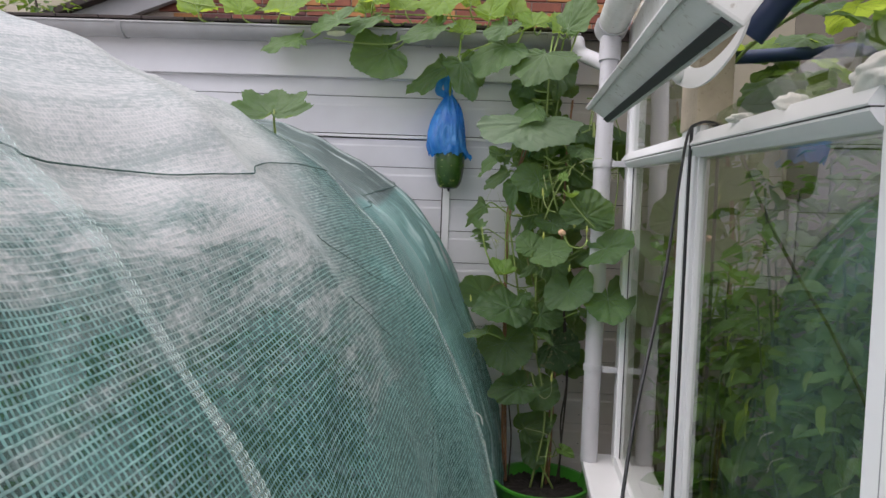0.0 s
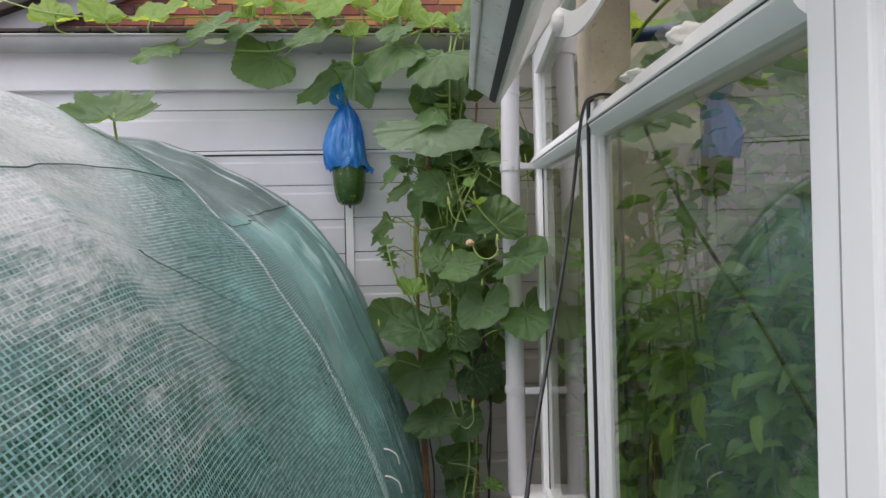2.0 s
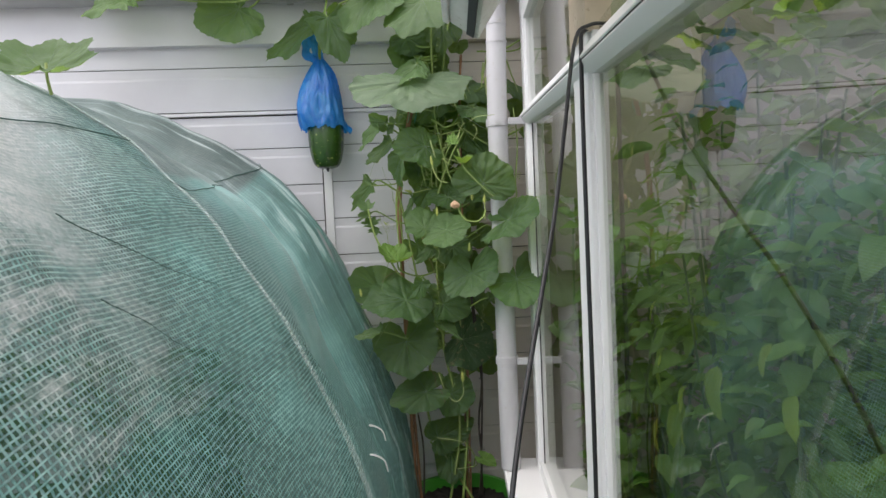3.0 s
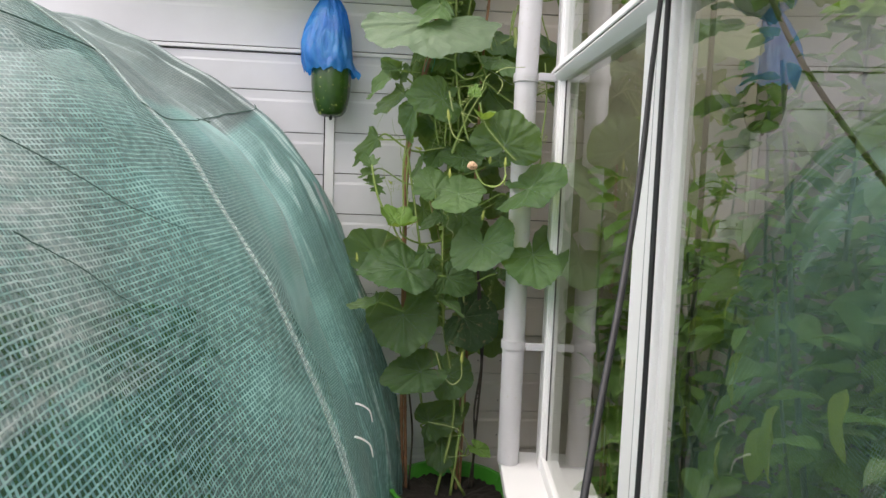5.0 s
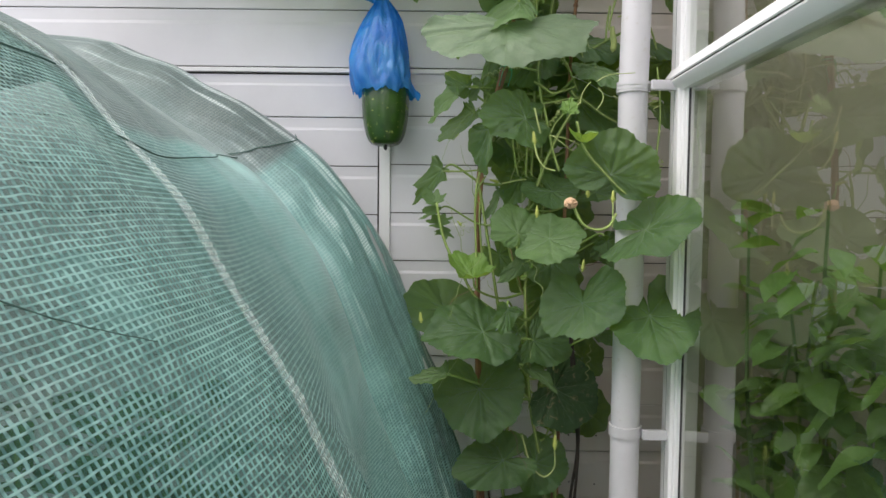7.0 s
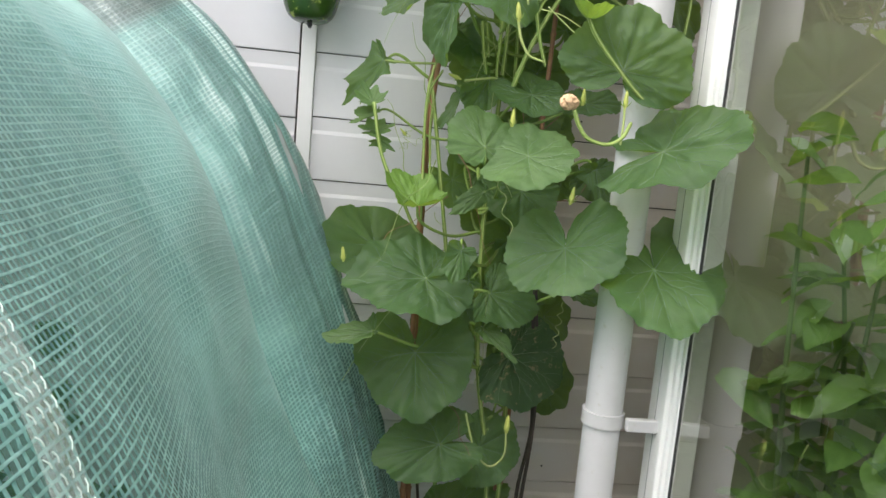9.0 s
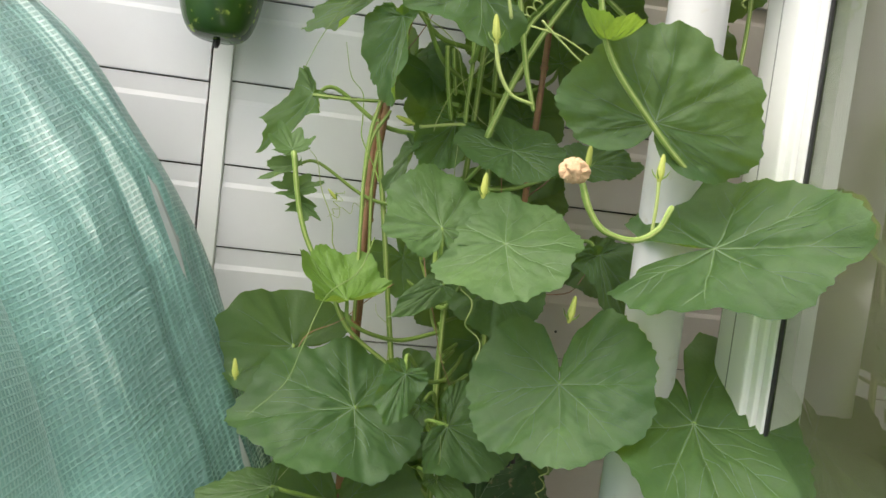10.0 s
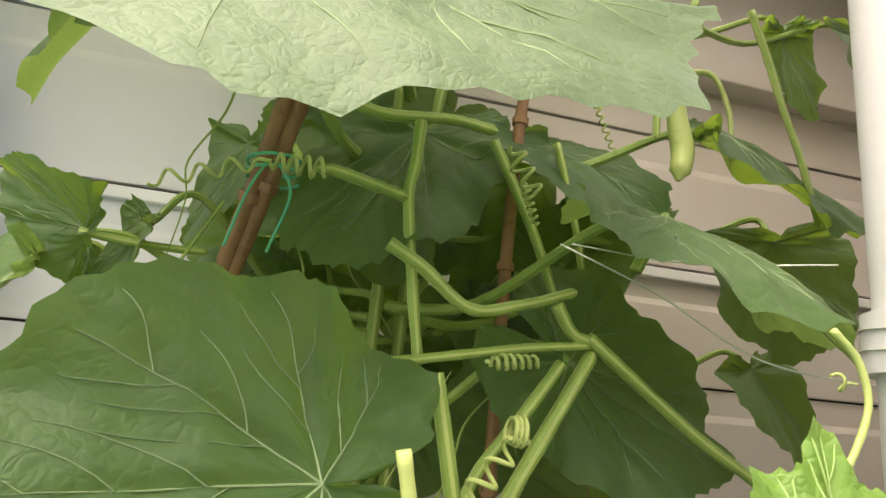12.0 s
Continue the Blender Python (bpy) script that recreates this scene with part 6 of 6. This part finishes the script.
# ---- ripening gourd in its blue bag ----
GX, GY, GZ = 0.028, 3.120, 1.652
gourd = thing("wax_gourd", (GX, GY, GZ), "dark green speckled wax gourd hanging from the vine", "gourd")
bm = bmesh.new()
prof = []
for k in range(25):
    a = math.pi * k / 24
    prof.append((0.070 * max(0.0, math.sin(a)) ** 0.43 + 0.0002, 0.15 - 0.15 * math.cos(a) * (1 if k != 0 else 1)))
lathe(bm, prof, (GX, GY, GZ), 40, 1.0)
part("fruit", bm, RIND, gourd, "", True)
bm = bmesh.new()
tube(bm, [Vector((GX, GY - 0.004, GZ + 0.003)), Vector((GX + 0.001, GY - 0.008, GZ - 0.006)), Vector((GX + 0.002, GY - 0.01, GZ - 0.012))], 0.006, 0.004, 8, 0, 0.2)
part("blossom_scar", bm, BLACK, gourd, "dry black blossom end", True)
bm = bmesh.new()
tube(bm, smooth_path([(GX, GY, GZ + 0.295), (GX - 0.01, GY - 0.01, GZ + 0.40), (GX, GY - 0.03, GZ + 0.55)], 5), 0.006, sides=8)
part("stalk", bm, STEM, gourd, "", True)

bag = thing("plastic_bag", (GX - 0.02, GY, 1.80), "crumpled translucent blue plastic bag round the gourd", "bag")


def bag_fold(a, t):
    """Uneven gathers of the film, tight at the neck and slack at the hem."""
    p = Vector((math.cos(a), math.sin(a), 0))
    f = 0.19 * noise.noise(p * 1.2 + Vector((0, 0, t * 2.2))) + 0.11 * noise.noise(p * 3.6 + Vector((5, 0, t * 4)))
    f += 0.05 * (1 - 2 * abs(noise.noise(p * 6.5 + Vector((2, 1, t * 7))))) * (0.5 + 0.5 * t)
    f += 0.06 * math.sin(7 * a + 3 * t + 2 * noise.noise(p * 2)) * max(0.0, t - 0.45) * 2
    return 1 + f


bm = bmesh.new()
prof = [(0.084, 0.0), (0.091, 0.025), (0.093, 0.055), (0.088, 0.09), (0.080, 0.13), (0.069, 0.17), (0.056, 0.205), (0.042, 0.235), (0.029, 0.256), (0.019, 0.272), (0.014, 0.285), (0.016, 0.298)]
fine = []
for (r0, z0), (r1, z1) in zip(prof, prof[1:]):
    for j in range(6):
        fine.append((r0 + (r1 - r0) * j / 6, z0 + (z1 - z0) * j / 6))
fine.append(prof[-1])
rings = lathe(bm, fine, (GX - 0.012, GY, 1.806), 128, 0.95, bag_fold, cap=False)
for i, ring in enumerate(rings[:10]):
    f = 1 - i / 10
    for k, v in enumerate(ring):
        a = 2 * math.pi * k / 128
        p = Vector((math.cos(a), math.sin(a), 0))
        flare = max(0.0, math.cos(a - 0.1)) ** 6
        v.co.z += f * (0.020 * noise.noise(p * 2.3 + Vector((9, 0, 0))) + 0.014 * noise.noise(p * 7))
        v.co.x += 0.034 * flare * f * f
        v.co.z -= 0.010 * flare * f
part("film", bm, BAG, bag, "", True, 180)
# the tied carrying handle stands up from the neck as a crumpled loop
bm = bmesh.new()
loop = smooth_path([(GX - 0.026, GY - 0.014, 2.078), (GX - 0.058, GY - 0.020, 2.095), (GX - 0.056, GY - 0.016, 2.130), (GX - 0.040, GY - 0.012, 2.166), (GX - 0.022, GY - 0.014, 2.150), (GX - 0.018, GY - 0.018, 2.112), (GX - 0.008, GY - 0.016, 2.080)], 8)
strip = []
for i, c in enumerate(loop):
    t = (loop[min(i + 1, len(loop) - 1)] - loop[max(i - 1, 0)]).normalized()
    side = t.cross(Vector((0.25 * math.sin(i * 0.35), 1, 0))).normalized()
    row = []
    for j in range(9):
        f = j / 8 - 0.5
        w = 0.034 * (1 + 0.5 * noise.noise(c * 40))
        row.append(bm.verts.new(c + side * f * w + Vector((0, 0.012 * f + 0.007 * noise.noise(Vector((i * 0.3, j * 0.7, 4.0))), 0))))
    strip.append(row)
for r0, r1 in zip(strip, strip[1:]):
    for j in range(8):
        bm.faces.new((r0[j], r0[j + 1], r1[j + 1], r1[j]))
part("handle", bm, BAG, bag, "crumpled blue film handle", True, 180)

# ---- leaf growing through the net ----
shoot = thing("net_seedling", (-0.467, 2.007, 1.765), "single star-shaped leaf growing through the green net", "leaf shoot")
leaf((-0.472, 2.005, 1.800), (-0.006, 0.085, 0.062), (0.02, -0.60, 0.80), 1.12, 0.95, 0.36, 0.16, "mid", shoot, False)
bm = bmesh.new()
tube(bm, smooth_path([(-0.467, 2.02, 1.745), (-0.468, 2.008, 1.78), (-0.467, 2.005, 1.812)], 5), 0.004, 0.003, 8)
part("stalk", bm, PALE_STEM, shoot, "", True)

# string on the canes and thin wires
string = thing("string_tie", (0.36, 2.92, 1.83), "turquoise plastic string tied round the bamboo canes", "string")
bm = bmesh.new()
pts = [Vector((0.367 + 0.016 * math.cos(a), 2.925 + 0.016 * math.sin(a), 1.838 + 0.0012 * a)) for a in [0.4 * k for k in range(34)]]
tube(bm, pts, 0.0011, sides=6)
part("loop", bm, STRING, string, "", True)
for dx in (-0.012, 0.012):
    bm = bmesh.new()
    tube(bm, smooth_path([(0.367 + dx * 0.3, 2.908, 1.845), (0.367 + dx, 2.905, 1.825), (0.358 + dx, 2.908, 1.79)], 5), 0.001, sides=6)
    part("loose_end", bm, STRING, string, "", True)
wire = thing("training_wire", (0.53, 2.85, 1.80), "thin pale wire from the vine to the downpipe", "wire")
for pts in (((0.528, 2.849, 1.805), (0.57, 2.82, 1.778), (0.61, 2.79, 1.745), (0.66, 2.76, 1.735)), ((0.535, 2.849, 1.806), (0.60, 2.83, 1.80), (0.66, 2.79, 1.80))):
    bm = bmesh.new()
    tube(bm, smooth_path(pts, 6), 0.0005, sides=5)
    part("strand", bm, WIRE, wire, "", True)

# curled tendrils of the vine
spiral((0.400, 2.860, 1.829), (0.366, 2.860, 1.829), 5, 0.006, 0.0013)
spiral((0.366, 2.860, 1.829), (0.309, 2.860, 1.808), 4, 0.005, 0.0011)
spiral((0.495, 2.850, 1.858), (0.512, 2.850, 1.832), 3, 0.007, 0.0013)
spiral((0.487, 2.790, 1.703), (0.479, 2.790, 1.704), 4, 0.007, 0.0012)
spiral((0.558, 2.880, 1.929), (0.578, 2.880, 1.881), 9, 0.0025, 0.0008)
spiral((0.481, 2.830, 1.734), (0.510, 2.830, 1.737), 7, 0.004, 0.0011)
spiral((0.516, 2.880, 1.851), (0.526, 2.880, 1.823), 7, 0.003, 0.001)
spiral((0.457, 2.790, 1.667), (0.486, 2.790, 1.703), 4, 0.006, 0.0012)
spiral((0.694, 2.700, 1.694), (0.687, 2.700, 1.746), 4, 0.012, 0.0012)
spiral((0.712, 2.700, 1.584), (0.707, 2.700, 1.556), 3, 0.006, 0.001)
spiral((0.591, 2.860, 1.116), (0.582, 2.860, 1.020), 4, 0.006, 0.0009)
spiral((0.413, 2.740, 1.349), (0.446, 2.740, 1.255), 2, 0.008, 0.001)
spiral((0.243, 2.970, 1.393), (0.298, 2.970, 1.420), 3, 0.008, 0.0005)
spiral((0.492, 2.600, 1.689), (0.524, 2.600, 1.735), 0.5, 0.01, 0.0014)
spiral((0.538, 2.620, 1.745), (0.620, 2.620, 1.768), 0.5, 0.008, 0.0012)
spiral((0.251, 2.950, 1.399), (0.260, 2.950, 1.434), 3, 0.007, 0.0006)
spiral((0.609, 2.750, 1.737), (0.621, 2.750, 1.732), 1.2, 0.004, 0.0008)

# ---- pepper plants behind the glass ----
def pepper_leaf_mesh(rnd, mat):
    """Pointed oval leaf, 1 long, folded along its midrib."""
    q = bmesh.new()
    n, m_ = 10, 6
    rows = []
    for i in range(n + 1):
        t = i / n
        w = 0.30 * math.sin(math.pi * t ** 0.8) ** 0.8 * (1 - 0.25 * t)
        row = []
        for j in range(m_ + 1):
            u = -1 + 2 * j / m_
            z = 0.12 * abs(u) * w * 2.2 - 0.30 * t * t + 0.03 * math.sin(9 * t + rnd + 2 * u) * abs(u) + 0.02 * math.sin(14 * t) * (1 - abs(u))
            row.append(q.verts.new((t, u * max(w, 0.004), z)))
        rows.append(row)
    for a, b_ in zip(rows, rows[1:]):
        for j in range(m_):
            q.faces.new((a[j], b_[j], b_[j + 1], a[j + 1]))
    return mesh_of(q, [mat], True, 180)


PEPPER = [pepper_leaf_mesh(k * 1.7, LEAF_CHILLI if k < 4 else LEAF_CHILLI_L) for k in range(6)]


def pepper_plant(place, height, leaves, spread, seed, label, small=0.07, big=0.16):
    rng = random.Random(seed)
    t = thing("pepper_plant", place, label, "pepper plant", "pepper plants behind the glass")
    base = Vector(place)
    q = bmesh.new()
    lathe(q, [(0.10, 0.0), (0.135, 0.24), (0.142, 0.25), (0.13, 0.25), (0.12, 0.22)], base, 24)
    pot = part("pot", q, SOIL, t, "dark plant pot", True)
    limbs = []
    for k in range(5):
        a = 2 * math.pi * (k + rng.random() * 0.5) / 5
        top = base + Vector((math.cos(a) * spread * rng.uniform(0.3, 0.9), math.sin(a) * spread * rng.uniform(0.3, 0.9), height * rng.uniform(0.75, 1.0)))
        path = smooth_path([base + Vector((0, 0, 0.2)), base.lerp(top, 0.35) + Vector((0, 0, 0.1)), base.lerp(top, 0.7) + Vector((rng.uniform(-.05, .05), rng.uniform(-.05, .05), 0.05)), top], 6)
        s = bmesh.new()
        tube(s, path, 0.007, 0.003, 7)
        limbs.append((part("branch", s, PEPPER_STEM, t, "", True), path))
    for k in range(leaves):
        limb, path = limbs[k % 5]
        at = path[rng.randrange(5, len(path))]
        a, up = rng.uniform(0, 2 * math.pi), rng.uniform(-0.5, 0.35)
        size = rng.uniform(small, big)
        at = at + Vector((math.cos(a), math.sin(a), 0)) * rng.uniform(0.0, 0.12) + Vector((0, 0, rng.uniform(-0.05, 0.05)))
        pane = 0.75 + 0.1 * (at.y - 2.70)
        if at.x - pane < size + 0.03:
            a = rng.uniform(-1.2, 1.2)
            at.x = max(at.x, pane + 0.04)
        if at.y + size > 2.65:
            a = rng.uniform(-1.5, 0.0)
            at.y = min(at.y, 2.64)
        m = Matrix.Translation(at) @ Matrix.Rotation(a, 4, "Z") @ Matrix.Rotation(-up, 4, "Y") @ Matrix.Rotation(rng.uniform(-0.5, 0.5), 4, "X") @ Matrix.Scale(size, 4)
        ob = new("leaf", PEPPER[rng.choice((0, 1, 2, 3, 0, 1, 2, 4, 5))])
        ob.parent = limb
        ob.matrix_basis = m
    return t


for k, (x, y, h, n) in enumerate(((1.00, 0.72, 1.42, 520), (0.98, 1.02, 1.36, 600), (0.98, 1.32, 1.46, 660), (1.00, 1.62, 1.60, 660), (1.08, 1.92, 1.86, 640))):
    pepper_plant((x, y, 0.03), h, n, 0.25, 3 + 5 * k, "leafy green pepper plant close behind the window" if k % 2 else "tall pepper plant with pale new leaves behind the glass", 0.036, 0.080)
for k, (x, y, h) in enumerate(((0.93, 2.52, 1.40), (1.02, 2.36, 1.46), (1.02, 2.20, 1.22))):
    pepper_plant((x, y, 0.03), h, 150, 0.15, 31 + 5 * k, "slender pepper plant with broad leaves behind the end pane", 0.07, 0.125)
for k, (x, y, h) in enumerate(((1.55, 0.6, 1.86), (1.45, 1.05, 1.92), (1.45, 1.45, 1.96), (1.40, 1.9, 2.0))):
    pepper_plant((x, y, 0.03), h, 360, 0.38, 60 + 7 * k, "large dark pepper plant deeper in the conservatory", 0.06, 0.12)

# pale wilting leaves hanging close to the glass
limp = thing("pepper_plant", (0.90, 1.55, 0.03), "pepper plant with limp yellow-green leaves against the glass", "pepper plant", "pepper plants behind the glass")
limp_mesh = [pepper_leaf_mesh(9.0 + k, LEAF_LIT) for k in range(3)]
q = bmesh.new()
lathe(q, [(0.08, 0.0), (0.11, 0.2), (0.115, 0.21), (0.105, 0.21), (0.10, 0.18)], (0.90, 1.55, 0.03), 24)
part("pot", q, SOIL, limp, "dark plant pot", True)
q = bmesh.new()
tube(q, smooth_path([(0.90, 1.55, 0.2), (0.88, 1.57, 0.7), (0.80, 1.56, 1.05), (0.78, 1.60, 1.35)], 6), 0.0035, 0.002, 7)
stalk = part("branch", q, PEPPER_STEM, limp, "", True)
for k, (x, y, z, size) in enumerate(((0.721, 1.553, 1.199, 0.11), (0.711, 1.450, 1.160, 0.14), (0.724, 1.589, 1.069, 0.10), (0.711, 1.459, 1.129, 0.12), (0.739, 1.734, 1.065, 0.08), (0.682, 1.169, 1.279, 0.06), (0.678, 1.121, 1.234, 0.08), (0.736, 1.702, 1.220, 0.07), (0.697, 1.320, 1.220, 0.11), (0.724, 1.588, 1.273, 0.06))):
    ob = new("leaf", limp_mesh[k % 3])
    ob.parent = stalk
    ob.matrix_basis = Matrix.Translation((x, y, z)) @ Matrix.Rotation(2.9 + 0.5 * math.sin(k * 2.1), 4, "Z") @ Matrix.Rotation(radians(68 + 10 * math.sin(k * 3.3)), 4, "Y") @ Matrix.Rotation(0.5 * math.sin(k * 1.7), 4, "X") @ Matrix.Scale(size * 0.62, 4)

# trailing leaves inside, seen through the open fanlight
inner = thing("inner_vine", (0.95, 1.6, 2.0), "gourd vine trailing inside below the conservatory roof", "vine")
rng = random.Random(4)
for k in range(110):
    at = Vector((rng.uniform(0.80, 1.45), rng.uniform(0.80, 2.2), rng.uniform(1.76, 2.12)))
    a = rng.uniform(0, 6.28)
    leaf(at, (0.075 * math.cos(a), 0.075 * math.sin(a), -0.03), (0.1, -0.3, 0.9), 1.0, 0.8, -0.1, 0.05, ("old", "mid", "old", "lit")[k % 4], inner, False)
bm = bmesh.new()
tube(bm, smooth_path([(0.80, 2.1, 1.8), (0.85, 1.9, 2.0), (1.0, 1.5, 2.08), (1.3, 1.1, 2.12)], 6), 0.005, sides=7)
part("stem", bm, STEM, inner, "", True)

# leafy plants under the net
for k, (x, y, h) in enumerate(((-0.55, 0.9, 1.0), (-0.6, 1.5, 1.15), (-0.5, 2.2, 1.05), (-0.9, 2.6, 1.0), (-1.1, 1.2, 1.1), (-0.30, 2.38, 0.95), (-0.30, 2.70, 0.95))):
    rng = random.Random(40 + k)
    q = bmesh.new()
    tube(q, smooth_path([(x, y, 0), (x + 0.03, y, h * 0.5), (x, y + 0.03, h)], 6), 0.008, 0.004, 7)
    t = thing("bedding_plant", (x, y, 0), "leafy green plant growing under the net", "plant", "plants under the net")
    part("stem", q, STEM, t, "", True)
    q = bmesh.new()
    for j in range(110):
        a = rng.uniform(0, 6.28)
        r = rng.uniform(0.02, 0.28)
        if x + r * math.cos(a) > -0.22:
            a = math.pi - a
        at = Vector((x + r * math.cos(a), y + r * math.sin(a), rng.uniform(0.25 * h, 1.1 * h)))
        m = Matrix.Translation(at) @ Matrix.Rotation(a if at.x < -0.3 else a + math.pi, 4, "Z") @ Matrix.Rotation(rng.uniform(-0.6, 0.6), 4, "Y") @ Matrix.Scale(rng.uniform(0.07, 0.14), 4)
        me = PEPPER[j % 4]
        vs = [q.verts.new(m @ v.co) for v in me.vertices]
        for p in me.polygons:
            q.faces.new([vs[i] for i in p.vertices])
    part("foliage", q, LEAF_MID, t, "", True, 180)["kind"] = "stuff"

# dark shrub that shows over the roof
shrub = thing("shrub", (-2.98, 4.72, 2.735), "dark green leafy shrub showing over the low roof", "shrub")
rng = random.Random(77)
q = bmesh.new()
tube(q, smooth_path([(-2.98, 4.72, 2.73), (-2.96, 4.71, 2.86), (-2.99, 4.72, 3.0)], 6), 0.012, 0.006, 7)
part("stem", q, OLDVINE, shrub, "", True)
q = bmesh.new()
for j in range(150):
    a = rng.uniform(0, 6.28)
    r = 0.24 * math.sqrt(rng.random())
    at = Vector((-2.98 + 1.15 * r * math.cos(a), 4.72 + 0.8 * r * math.sin(a), 2.80 + rng.uniform(0.0, 0.36) * (1.15 - 2.2 * r)))
    m = Matrix.Translation(at) @ Matrix.Rotation(a, 4, "Z") @ Matrix.Rotation(rng.uniform(-0.8, 0.5), 4, "Y") @ Matrix.Scale(rng.uniform(0.05, 0.10), 4)
    me = PEPPER[j % 4]
    vs = [q.verts.new(m @ v.co) for v in me.vertices]
    for p in me.polygons:
        q.faces.new([vs[i] for i in p.vertices])
part("foliage", q, LEAF_OLD, shrub, "", True, 180)["kind"] = "stuff"

# ---- bricks of the gable ----
BL, BH, BJ = 0.215, 0.065, 0.010
brick_meshes = {}
for nm, mat in (("r", BRICK), ("y", BRICK_Y), ("d", BRICK_D)):
    q = bmesh.new()
    box(q, (0, -0.012, 0), (BL, 0.0, BH), None, 0.0)
    bmesh.ops.bevel(q, geom=[e for e in q.edges if all(v.co.y < -0.01 for v in e.verts)], offset=0.003, segments=1, affect="EDGES")
    brick_meshes[nm] = mesh_of(q, [mat])
rng = random.Random(11)
for r in range(12):
    for c in range(-10, 10):
        x = c * (BL + BJ) + (0.5 * (BL + BJ) if r % 2 else 0)
        ob = new("brick", brick_meshes[rng.choice("rrrrrrdddyy")])
        ob.parent = brick_wall
        ob.location = (x, 5.061 + rng.uniform(-0.002, 0.001), 2.86 + r * (BH + BJ))
